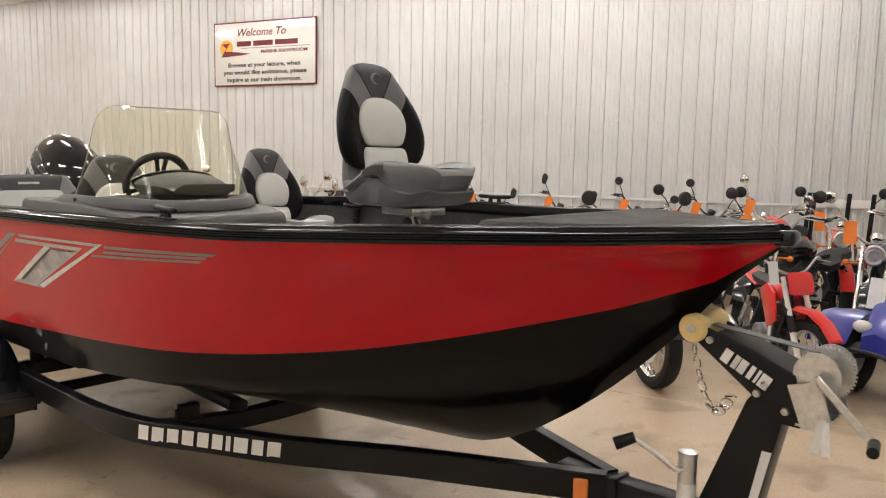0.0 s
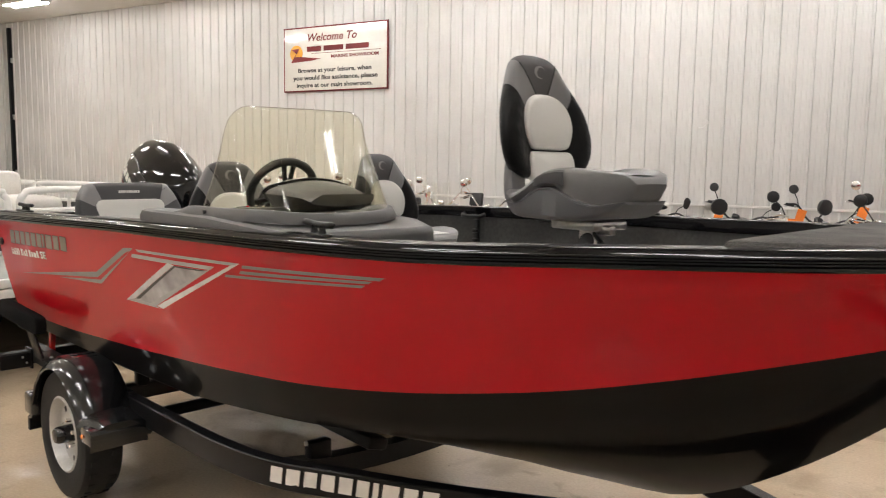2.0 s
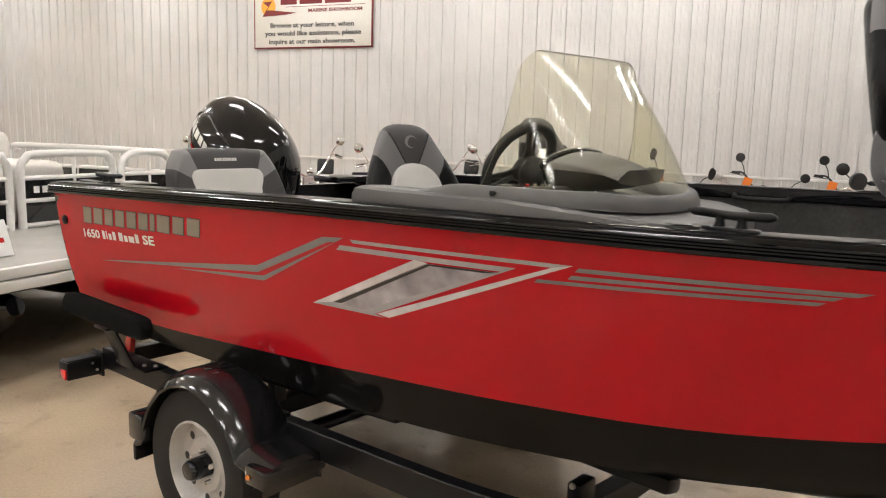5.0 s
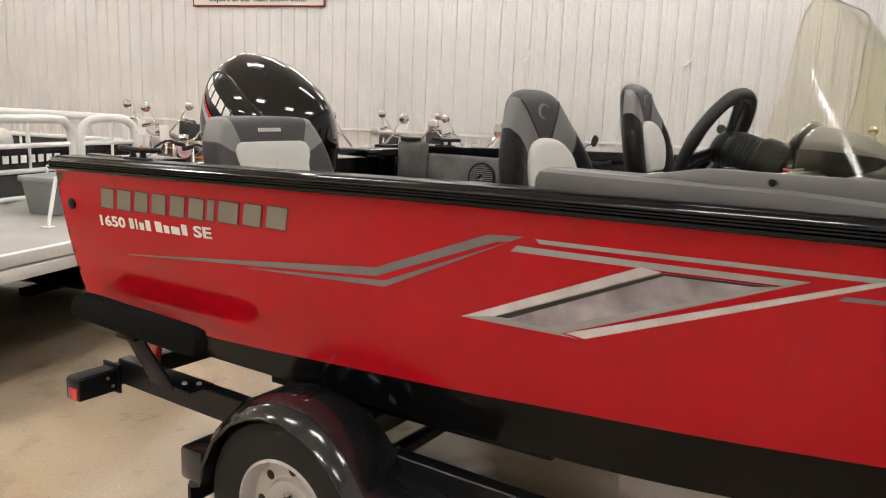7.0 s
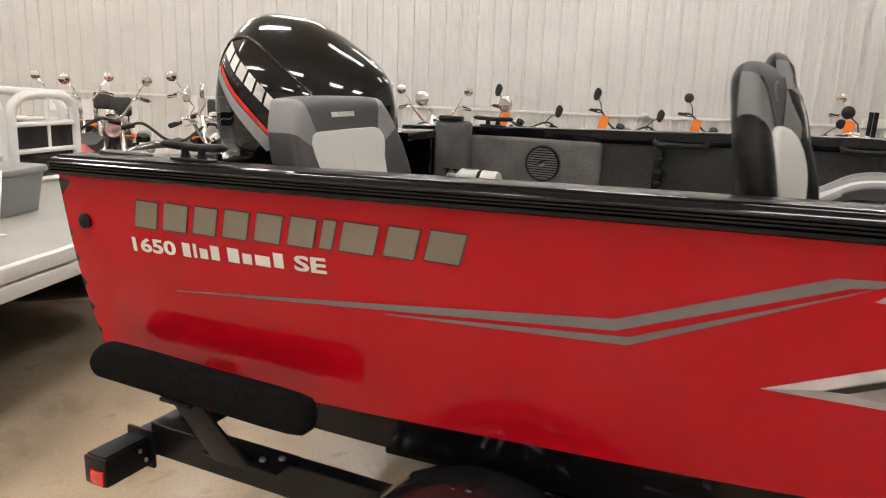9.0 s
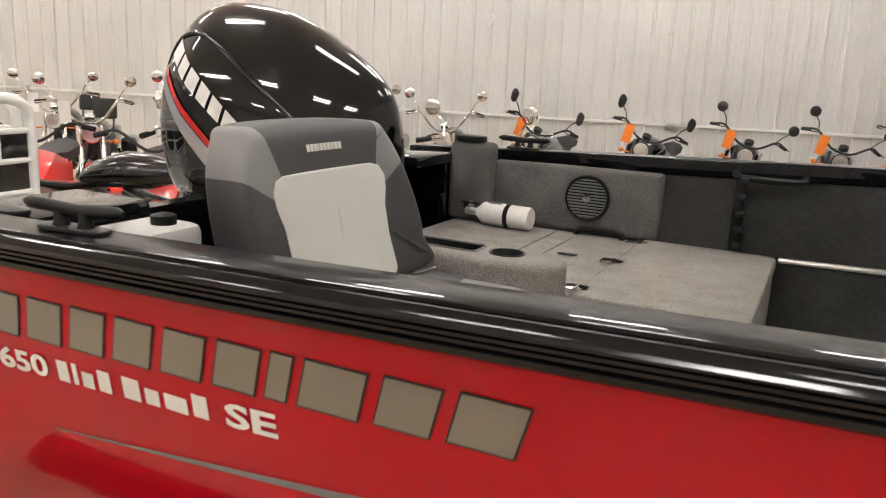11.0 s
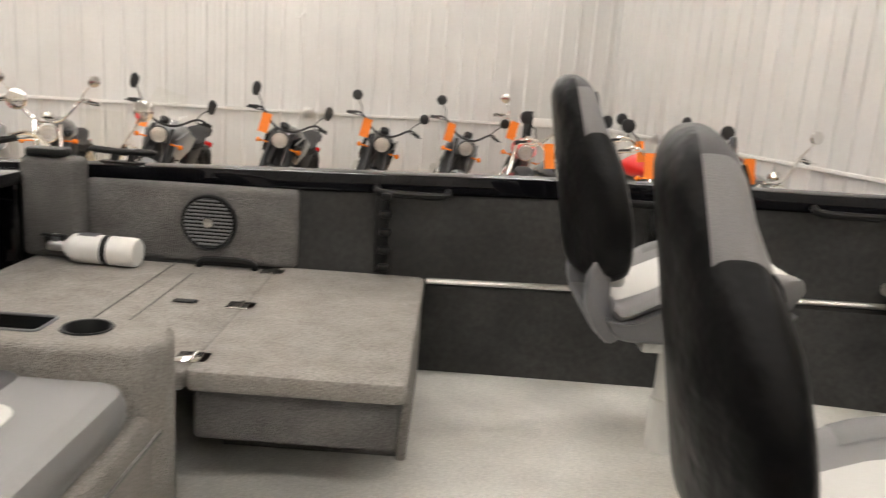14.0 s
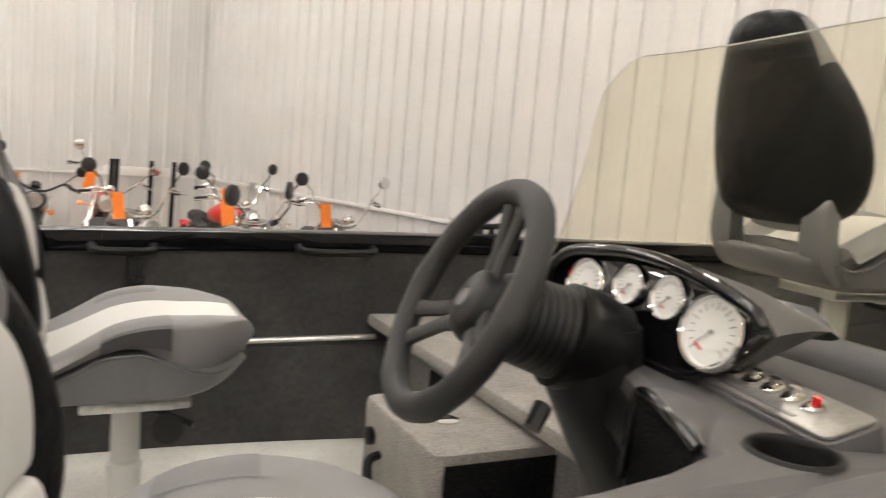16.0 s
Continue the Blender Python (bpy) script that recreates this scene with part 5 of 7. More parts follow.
step = thing("step_box", "grey carpeted step box with latch and handle", "storage box")
part("box", Geo().prism(rounded(0.30, 0.38, 0.025, 3, 2.585, 0.13), FLOOR_Z, 1.06, None, 0.016), CARPET, step)
# thin black sheet on the closed box, its colour stands for the side's shade
part("open_side", Geo().box((2.592, -0.0605, 0.900), (0.27, 0.006, 0.275), 0.002), CARPET_B, step, "black sheet for the shade on the box's starboard side")
part("latch", Geo().lathe([(0.030, 0), (0.030, 0.003), (0.02, 0.004), (0.003, 0.004)], 20, pose(2.54, 0.115, 1.06)), CHROME, step)
part("keyhole", Geo().box((2.54, 0.115, 1.0645), (0.03, 0.008, 0.002)), BLACK_PLASTIC, step)
part("handle", Geo().tube(smooth_line([(2.433, 0.20, 0.96), (2.405, 0.19, 0.95), (2.40, 0.16, 0.90), (2.405, 0.13, 0.86), (2.433, 0.12, 0.85)], 4), 0.010, 8), BLACK_PLASTIC, step)
part("knob", Geo().lathe([(0.02, 0), (0.02, 0.012), (0.004, 0.016)], 14, pose(2.434, 0.25, 0.985, 0, -90)), BLACK_PLASTIC, step)

# ---- outboard motor ----
motor = thing("outboard_motor", "glossy black outboard motor with white and red side graphic", "outboard motor", m=pose(0.025, 0.0, 0.0))
secs = [(-0.240, 1.37, 0.09, 0.15), (-0.226, 1.385, 0.145, 0.21), (-0.190, 1.40, 0.187, 0.262), (-0.126, 1.41, 0.214, 0.288), (-0.06, 1.41, 0.232, 0.298), (0.06, 1.40, 0.232, 0.293), (0.18, 1.38, 0.225, 0.268), (0.26, 1.355, 0.206, 0.248), (0.32, 1.34, 0.180, 0.226), (0.36, 1.33, 0.146, 0.206), (0.395, 1.32, 0.102, 0.182), (0.42, 1.305, 0.062, 0.150), (0.434, 1.29, 0.025, 0.115)]
low = curve([-0.262, -0.17, 0.1, 0.44], [1.20, 1.13, 1.09, 1.18])


def cowl_ring(x, zc, w, h):
    row = []
    for k in range(32):
        t = math.tau * k / 32
        c, s = math.cos(t), math.sin(t)
        yy = w * abs(c) ** 0.78 * (1 if c > 0 else -1)
        zz = h * abs(s) ** 0.85 * (1 if s > 0 else -1)
        if zz > 0:
            yy *= 1 - 0.34 * (zz / h) ** 1.6
        row.append((x, yy, max(zc + zz, low(x))))
    return row


sx = curve([i for i in range(len(secs))], [q[0] for q in secs])
fine = []
for i in range(0, (len(secs) - 1) * 4 + 1):
    u = i / 4
    fine.append(tuple(curve(range(len(secs)), [q[k] for q in secs])(u) for k in range(4)))
part("cowl", Geo().loft([cowl_ring(*q) for q in fine]), COWL, motor, "gloss black engine cowl", 70)
part("cowl_seam", Geo().tube([(x, s * 0.228 * math.sqrt(max(0, 1 - ((x - 0.0) / 0.41) ** 4)), 1.175 - 0.06 * x) for s in (1,) for x in np.linspace(-0.245, 0.36, 14)], 0.006, 6).tube([(x, -0.228 * math.sqrt(max(0, 1 - (x / 0.41) ** 4)), 1.175 - 0.06 * x) for x in np.linspace(-0.245, 0.36, 14)], 0.006, 6), BLACK_PLASTIC, motor)
part("lower_cowl", Geo().loft([[(0.05 + 0.31 * s * math.cos(t), 0.21 * s * math.sin(t), z) for t in [math.tau * k / 28 for k in range(28)]] for z, s in ((1.20, 0.98), (1.10, 1.0), (1.02, 0.85), (0.95, 0.6))]), BLACK_GLOSS, motor)
part("leg", Geo().loft([[(-0.06 + a * math.cos(t), b * math.sin(t), z) for t in [math.tau * k / 20 for k in range(20)]] for z, a, b in ((0.98, 0.19, 0.09), (0.80, 0.15, 0.065), (0.62, 0.15, 0.05), (0.45, 0.16, 0.03))]), BLACK_GLOSS, motor)
part("cavitation_plate", Geo().prism([(-0.34, -0.09), (-0.34, 0.09), (-0.05, 0.10), (0.12, 0.0), (-0.05, -0.10)], 0.50, 0.512), BLACK_GLOSS, motor)
part("gear_case", Geo().tube([(0.12, 0, 0.36), (0.08, 0, 0.36), (-0.10, 0, 0.36), (-0.20, 0, 0.36)], [0.01, 0.05, 0.055, 0.04], 14), BLACK_GLOSS, motor)
part("skeg", Geo().prism([(-0.12, 0.33), (0.06, 0.33), (-0.02, 0.19), (-0.12, 0.19)], -0.006, 0.006, Matrix(((1, 0, 0, 0), (0, 0, -1, 0), (0, 1, 0, 0), (0, 0, 0, 1)))), BLACK_GLOSS, motor)
prop = part("propeller", Geo().tube([(-0.20, 0, 0.36), (-0.30, 0, 0.36)], [0.045, 0.035], 14), BLACK_GLOSS, motor)
for k in range(3):
    part("blade", Geo().prism(smooth_loop([(0.0, 0.03), (0.06, 0.07), (0.05, 0.14), (0.0, 0.165), (-0.05, 0.12), (-0.03, 0.05)], 3), -0.004, 0.004, pose(-0.25, 0, 0.36) @ pose(0, 0, 0, 120 * k) @ pose(0, 0, 0, 0, 65, 0)), BLACK_GLOSS, prop)
part("clamp_bracket", Geo().box((0.08, 0.0, 0.98), (0.16, 0.30, 0.40), 0.03, 2), BLACK_PLASTIC, motor)
part("control_cable", Geo().tube(smooth_line([(0.36, -0.10, 1.16), (0.42, -0.22, 1.12), (0.40, -0.34, 1.06), (0.33, -0.42, 1.02)], 5), 0.016, 8), BLACK_PLASTIC, motor)
part("front_badge", Geo().lathe([(0.026, 0), (0.024, 0.006), (0.012, 0.007), (0.01, 0.003)], 18, pose(0.384, -0.122, 1.335, 0, 80, -40)), CHROME, motor, "round chrome badge")


def on_cowl(u, z, off):
    """A point of the cowl's starboard skin."""
    i = min(max(np.searchsorted([q[0] for q in fine], u) - 1, 0), len(fine) - 2)
    t = (u - fine[i][0]) / (fine[i + 1][0] - fine[i][0])
    x, zc, w, h = [fine[i][k] + (fine[i + 1][k] - fine[i][k]) * t for k in range(4)]
    q = max(-1, min(1, (z - zc) / h))
    s = (abs(q)) ** (1 / 0.85)
    y = w * max(0.0, 1 - s * s) ** 0.39
    if q > 0:
        y *= 1 - 0.34 * q**1.6
    return (x, -(y + off), z + 0.3 * off)


def cowl_patch(a, b, c, d, mat, name, label="", off=0.003, n=10):
    rows = []
    for i in range(n + 1):
        t = i / n
        p = [a[k] + (b[k] - a[k]) * t for k in (0, 1)]
        q = [d[k] + (c[k] - d[k]) * t for k in (0, 1)]
        rows.append([on_cowl(p[0] + (q[0] - p[0]) * j / 3, p[1] + (q[1] - p[1]) * j / 3, off) for j in range(4)])
    part(name, Geo().loft(rows, closed=False), mat, motor, label, 60)


UX, UZ = 0.80, -0.60
u = Vector((-0.165, 1.560))
for k, wd in enumerate((0.055, 0.042, 0.044, 0.042, 0.044, 0.044, 0.04)):
    p, q = u.copy(), u + Vector((UX, UZ)) * wd
    hgt = Vector((0.30, 0.95)) * 0.044
    cowl_patch(tuple(p + hgt), tuple(q + hgt), tuple(q), tuple(p), WHITE, "letter_block", "white name block" if k == 0 else "", n=4)
    u = q + Vector((UX, UZ)) * 0.011
cowl_patch((-0.185, 1.535), (0.12, 1.265), (0.105, 1.255), (-0.19, 1.520), LENS_RED, "red_stripe", "red side stripe")
cowl_patch((-0.191, 1.518), (0.10, 1.255), (0.05, 1.23), (-0.197, 1.50), DECAL_SILVER, "silver_stripe", "silver side stripe")
ridge = [(-0.225, 1.46), (-0.205, 1.54), (-0.16, 1.605), (-0.08, 1.615), (0.02, 1.575), (0.14, 1.50), (0.25, 1.42), (0.33, 1.35)]
part("cowl_ridge", Geo().tube(smooth_line([on_cowl(a, b, 0.0) for a, b in ridge], 4), [0.002] + [0.006] * 27 + [0.002], 8), COWL, motor, "raised ridge along the cowl", 60)

# ---- trailer ----
trailer = thing("boat_trailer", "black steel boat trailer with galvanised winch", "boat trailer")
beam = smooth_line([(0.17, 0.84, 0.455), (0.7, 0.845, 0.455), (1.40, 0.845, 0.455), (2.0, 0.845, 0.455), (2.36, 0.836, 0.457), (2.63, 0.79, 0.460), (2.873, 0.683, 0.464), (3.227, 0.527, 0.469), (3.61, 0.321, 0.475), (3.918, 0.181, 0.480), (4.173, 0.068, 0.485), (4.29, 0.018, 0.487)], 6)
for s in (-1, 1):
    rings = []
    for i, p in enumerate(beam):
        a, b = Vector(beam[max(0, i - 1)]), Vector(beam[min(len(beam) - 1, i + 1)])
        d = (b - a).normalized()
        nn = Vector((-d.y, d.x, 0)).normalized()
        rings.append([(p[0] + nn.x * u, s * (p[1] + nn.y * u), p[2] + w) for u, w in ((-0.024, -0.05), (0.022, -0.05), (0.026, -0.046), (0.026, 0.046), (0.022, 0.05), (-0.024, 0.05), (-0.028, 0.046), (-0.028, -0.046))])
    part("side_beam", Geo().loft(rings), POWDER, trailer, "curved black steel side beam")
x = 2.615
for k, w in enumerate((0.056, 0.058, 0.052, 0.054, 0.054, 0.050, 0.022, 0.064, 0.052, 0.058)):
    for s in (-1,):
        row = []
        for xx in (x, x + w):
            i = min(range(len(beam)), key=lambda j: abs(beam[j][0] - xx))
            yb = np.interp(xx, [p[0] for p in beam], [p[1] for p in beam]) + 0.0275
            zb = np.interp(xx, [p[0] for p in beam], [p[2] for p in beam])
            row.append((xx, yb, zb))
        (x0, y0, z0), (x1, y1, z1) = row
        at = lambda u, v: (x0 + (x1 - x0) * u - 0.004 + 0.010 * v, s * (y0 + (y1 - y0) * u + 0.003), z0 + (z1 - z0) * u - 0.026 + 0.062 * v)
        g = Geo()
        for u0, u1, v0, v1 in ((0.06, 0.94, 0, 1),):
            g.loft([[at(u0, v0), at(u0, v1)], [at(u1, v0), at(u1, v1)]], closed=False)
        part("letter_block", g, WHITE, trailer, "white name block" if k == 0 else "")
    x += w + 0.009
for xx, yy in ((0.135, 0.88), (1.20, 0.84), (2.54, 0.80)):
    if xx == 2.54:
        arc = [(-yy + 2 * yy * k / 16, 0.365 + 0.075 * abs(2 * k / 16 - 1) ** 2.2) for k in range(17)]
        part("cross_beam", Geo().loft([[(xx - 0.035, y, z - 0.038), (xx + 0.035, y, z - 0.038), (xx + 0.035, y, z + 0.038), (xx - 0.035, y, z + 0.038)] for y, z in arc]), POWDER, trailer, "black cross beam bent down in the middle", 30)
        continue
    part("cross_beam", Geo().box((xx, 0, 0.43), (0.07, 2 * yy, 0.075), 0.006), POWDER, trailer)
part("axle", Geo().tube([(1.235, -0.95, 0.30), (1.235, 0.95, 0.30)], 0.03, 12), POWDER, trailer)
part("tongue", Geo().box((4.80, 0, 0.488), (1.40, 0.078, 0.080), 0.006), POWDER, trailer)
part("coupler", Geo().box((5.58, 0, 0.50), (0.24, 0.085, 0.06), 0.02).ball((5.69, 0, 0.50), 0.055), POWDER, trailer)
part("tongue_clamp", Geo().box((4.33, 0, 0.488), (0.02, 0.094, 0.096), 0.004), POWDER, trailer)
part("marker_light", Geo().box((4.225, -0.076, 0.478), (0.050, 0.012, 0.075), 0.004, 1, (0, 0, 24)), LENS_AMBER, trailer, "orange side reflector")
for s in (-1, 1):
    T = pose(1.235, s * 0.987, 0.30, 90 * 1)
    tyre_p = [(0.172, -0.074), (0.20, -0.084), (0.262, -0.088), (0.288, -0.082), (0.299, -0.066), (0.301, -0.03), (0.301, 0.03), (0.299, 0.066), (0.288, 0.082), (0.262, 0.088), (0.20, 0.084), (0.172, 0.074)]
    wh = part("wheel", Geo().lathe(tyre_p, 48, T, False), RUBBER, trailer, "road tyre on a silver steel wheel")
    O = T if s < 0 else T @ pose(0, 0, 0, 180)
    part("rim", Geo().lathe([(0.178, 0.06), (0.178, 0.078), (0.170, 0.082), (0.163, 0.068), (0.156, 0.032), (0.150, 0.03), (0.106, 0.03), (0.098, 0.042), (0.075, 0.046), (0.045, 0.03), (0.04, 0.0)], 40, O, False), WHEEL_WHITE, wh, "silver steel wheel with round holes")
    for k in range(8):
        t = math.tau * k / 8
        part("wheel_hole", Geo().lathe([(0.016, 0.0325), (0.001, 0.034)], 10, O @ pose(0.128 * math.cos(t), 0.128 * math.sin(t), -0.001)), SIGN_BLACK, wh)
    part("hub_cap", Geo().lathe([(0.042, 0.03), (0.04, 0.10), (0.032, 0.115), (0.004, 0.118)], 20, O), BLACK_GLOSS, wh)
    for k in range(5):
        t = math.tau * k / 5 + 0.3
        part("wheel_nut", Geo().lathe([(0.009, 0.04), (0.009, 0.062), (0.003, 0.066)], 6, O @ pose(0.062 * math.cos(t), 0.062 * math.sin(t), 0)), CHROME, wh)
    tread = Geo()
    for k in range(56):
        t = math.tau * k / 56
        tread.box((0.302 * math.cos(t), 0.302 * math.sin(t), 0.045 * (-1) ** k), (0.006, 0.024, 0.03), 0, 1, (0, 0, math.degrees(t)), T)
    tagged(part("tread_blocks", tread, RUBBER, wh), kind="stuff")
    prof = [(0.335 * math.cos(t), 0.30 + 0.345 * math.sin(t)) for t in [radians(a) for a in (178, 160, 142, 124, 110, 98, 86, 74, 62, 48, 36, 26)]]
    prof = [(-0.38, 0.27), (-0.38, 0.33), (-0.335, 0.345)] + prof[1:] + [(0.37, 0.44), (0.455, 0.435), (0.455, 0.375)]
    rings = []
    for x, z in prof:
        row = [(1.235 + x, s * 0.862, z - 0.03), (1.235 + x, s * 0.862, z), (1.235 + x * 1.01, s * 0.905, z + 0.022), (1.235 + x * 1.01, s * 1.035, z + 0.021), (1.235 + x * 0.985, s * 1.085, z - 0.002), (1.235 + x * 0.97, s * 1.105, z - 0.028), (1.235 + x * 0.95, s * 1.10, z - 0.036), (1.235 + x * 0.97, s * 0.875, z - 0.03)]
        rings.append(row)
    part("fender", Geo().loft(rings), FENDER, trailer, "dark plastic wheel fender", 30)
    for k in range(5):
        part("fender_rib", Geo().box((1.155 + 0.04 * k, s * 0.965, 0.667 - 0.0065 * abs(k - 2) ** 1.5), (0.018, 0.11, 0.007), 0.003, 1, (0, 4.5 * (k - 2), 0)), FENDER, trailer)
    part("fender_step", Geo().box((1.64, s * 0.975, 0.405), (0.11, 0.27, 0.07), 0.012), FENDER, trailer)
    part("fender_step", Geo().box((0.885, s * 0.985, 0.375), (0.10, 0.25, 0.11), 0.014), FENDER, trailer)
    part("fender_marker", Geo().lathe([(0.010, 0), (0.008, 0.004)], 12, pose(1.61, s * 1.112, 0.40, 90 if s < 0 else -90)), LENS_AMBER, trailer)
    part("fender_mount", Geo().box((1.24, s * 0.85, 0.50), (0.5, 0.04, 0.04), 0.006), POWDER, trailer)
    # stern guide bunk and its bracket
    part("guide_bunk", Geo().prism(smooth_loop([(0.118, 0.735), (0.150, 0.778), (0.21, 0.790), (0.50, 0.788), (0.79, 0.786), (0.838, 0.762), (0.838, 0.715), (0.79, 0.693), (0.50, 0.692), (0.20, 0.692), (0.135, 0.698)], 3), -0.030, 0.030, Matrix.Translation((0, s * 0.99, 0)) @ pose(0, 0, 0, 0, 0, s * 2) @ Matrix(((1, 0, 0, 0), (0, 0, -1, 0), (0, 1, 0, 0), (0, 0, 0, 1))), 0.016), CARPET_B, trailer, "black padded guide bunk")
    part("guide_bracket", Geo().prism([(0.325, 0.66), (0.43, 0.66), (0.445, 0.63), (0.585, 0.515), (0.585, 0.500), (0.47, 0.500), (0.335, 0.63)], -0.006, 0.006, Matrix.Translation((0, s * 0.935, 0)) @ Matrix(((1, 0, 0, 0), (0, 0, -1, 0), (0, 1, 0, 0), (0, 0, 0, 1))), 0.002).box((0.55, s * 0.885, 0.509), (0.24, 0.11, 0.010), 0.003).box((0.378, s * 0.955, 0.655), (0.105, 0.05, 0.012), 0.003), POWDER, trailer, "slanted steel bracket of the guide bunk")
    for x, y in ((0.60, 0.90), (0.64, 0.87)):
        part("bracket_bolt", Geo().lathe([(0.010, 0), (0.008, 0.008)], 8, pose(x, s * y, 0.514)), STEEL, trailer)
    for x, y, z in ((0.30, 1.016, 0.716), (0.62, 1.004, 0.718)):
        part("bunk_bolt", Geo().lathe([(0.012, 0), (0.009, 0.008)], 8, pose(x, s * y, z, 90 if s < 0 else -90)), STEEL, trailer)
    part("hull_bunk", Geo().box((1.42, s * 0.745, 0.612), (1.06, 0.045, 0.095), 0.008, 2, (s * 6, -1.5, 0)), POWDER, trailer, "flat black bunk board along the hull")
    part("bunk_bracket", Geo().box((2.54, s * 0.56, 0.455), (0.05, 0.10, 0.10), 0.01), POWDER, trailer)
    part("bunk_bracket", Geo().box((1.22, s * 0.68, 0.51), (0.05, 0.06, 0.10), 0.006), POWDER, trailer)
    part("fore_bunk", Geo().box((2.55, s * 0.47, 0.545), (0.5, 0.10, 0.05), 0.015, 2, (s * 16, 3, 0)), BLACK_PLASTIC, trailer)
    for x, y, z in ((2.535, 0.615, 0.405), (2.538, 0.612, 0.50)):
        part("bolt", Geo().lathe([(0.011, 0), (0.009, 0.007)], 8, pose(x, s * y, z, 90 if s < 0 else -90)), STEEL, trailer)
    lamp = part("tail_light", Geo().box((0.135, s * 0.955, 0.420), (0.085, 0.165, 0.085), 0.008).box((0.135, s * 0.872, 0.425), (0.10, 0.012, 0.115), 0.003), BLACK_PLASTIC, trailer, "black light box with red lens")
    part("light_pad", Geo().box((0.135, s * 0.955, 0.464), (0.07, 0.15, 0.006), 0.002), RUBBER, lamp)
    part("red_lens", Geo().box((0.145, s * 1.039, 0.405), (0.050, 0.008, 0.045), 0.003).box((0.090, s * 0.955, 0.42), (0.010, 0.15, 0.07), 0.003), LENS_RED, lamp)
    for y, z in ((0.92, 0.44), (0.90, 0.405)):
        part("light_bolt", Geo().lathe([(0.007, 0), (0.006, 0.005)], 8, pose(0.178, s * y, z, 0, 90)), STEEL, lamp)
part("tie_strap", Geo().box((0.30, -0.80, 0.53), (0.05, 0.03, 0.16), 0.008, 2, (0, 12, 0)), LENS_RED, trailer, "red tie-down strap")
# winch stand
V = Matrix(((1, 0, 0, 0), (0, 0, -1, 0), (0, 1, 0, 0), (0, 0, 0, 1)))
part("winch_post", Geo().prism([(4.605, 0.52), (4.78, 0.52), (4.865, 0.93), (4.79, 0.96), (4.745, 0.90)], -0.045, 0.045, V, 0.006), POWDER, trailer, "black winch stand")
part("stand_sticker", Geo().prism([(4.762, 0.56), (4.786, 0.56), (4.827, 0.76), (4.800, 0.76)], 0.0455, 0.047, V), TAG_WHITE, trailer)
for y in (-0.072, 0.072):
    part("head_plate", Geo().prism([(4.58, 1.070), (4.605, 1.108), (4.640, 1.098), (4.885, 1.005), (4.915, 0.875), (4.905, 0.860), (4.86, 0.862), (4.78, 0.920)], y - 0.005, y + 0.005, V, 0.002), POWDER, trailer, "black winch head plate")
part("head_top", Geo().box((4.77, 0, 1.046), (0.24, 0.14, 0.008), 0.002, 1, (0, 20.8, 0)), POWDER, trailer)
for k, (bx, bz, w) in enumerate([(4.70, 1.005, 0.025), (4.727, 0.992, 0.016), (4.747, 0.982, 0.022), (4.772, 0.970, 0.014), (4.79, 0.962, 0.008), (4.802, 0.955, 0.010), (4.815, 0.948, 0.02)]):
    part("letter_block", Geo().box((bx - 0.006, -0.079, bz + 0.022), (w, 0.002, 0.042), 0, 1, (0, 28, 0)), WHITE, trailer, "white name block" if k == 0 else "")
for x, z in ((4.64, 1.065), (4.805, 0.965), (4.785, 0.935), (4.865, 0.90)):
    part("bolt", Geo().lathe([(0.012, 0), (0.010, 0.008)], 8, pose(x, -0.077, z, 90)), STEEL, trailer)
rl = part("bow_roller", Geo().lathe([(0.012, -0.095), (0.037, -0.095), (0.043, -0.086), (0.042, -0.055), (0.025, -0.02), (0.022, 0.0), (0.025, 0.02), (0.042, 0.055), (0.043, 0.086), (0.037, 0.095), (0.012, 0.095)], 28, pose(4.590, 0, 1.094, 90)), ROLLER, trailer, "yellow rubber bow roller")
part("axle_bolt", Geo().lathe([(0.014, 0.095), (0.012, 0.106), (0.004, 0.108)], 10, pose(4.590, 0, 1.094, 90)), STEEL, rl)
winch = part("winch", Geo().prism([(4.868, 0.978), (4.945, 1.002), (4.960, 0.975), (4.988, 0.892), (4.975, 0.872), (4.912, 0.862)], -0.088, -0.084, V).prism([(4.868, 0.978), (4.945, 1.002), (4.960, 0.975), (4.988, 0.892), (4.975, 0.872), (4.912, 0.862)], 0.081, 0.085, V).box((4.93, 0, 0.872), (0.07, 0.165, 0.006)), STEEL, trailer, "galvanised hand winch")
part("drum", Geo().lathe([(0.060, -0.078), (0.064, -0.075), (0.064, -0.07), (0.03, -0.064), (0.03, 0.06), (0.062, 0.066), (0.062, 0.07)], 30, pose(4.938, 0, 1.015, 90)), STEEL, winch)
gear = Geo().lathe([(0.068, 0.055), (0.068, 0.062), (0.02, 0.063)], 40, pose(4.95, 0.05, 1.015, 90))
for k in range(40):
    t = math.tau * k / 40
    gear.box((4.95 + 0.070 * math.cos(t), -0.0085, 1.015 + 0.070 * math.sin(t)), (0.007, 0.007, 0.005), 0, 1, (0, -math.degrees(t), 0))
part("gear", gear, STEEL, winch)
part("strap", Geo().box((4.775, 0, 1.083), (0.31, 0.042, 0.004), 0, 1, (0, 6, 0)), V_SHOULDER, winch)
part("crank", Geo().tube([(4.945, -0.08, 1.01), (4.945, -0.112, 1.01)], 0.010, 8).box((5.022, -0.108, 0.945), (0.022, 0.006, 0.215), 0.003, 1, (0, -46, 0)), STEEL, winch)
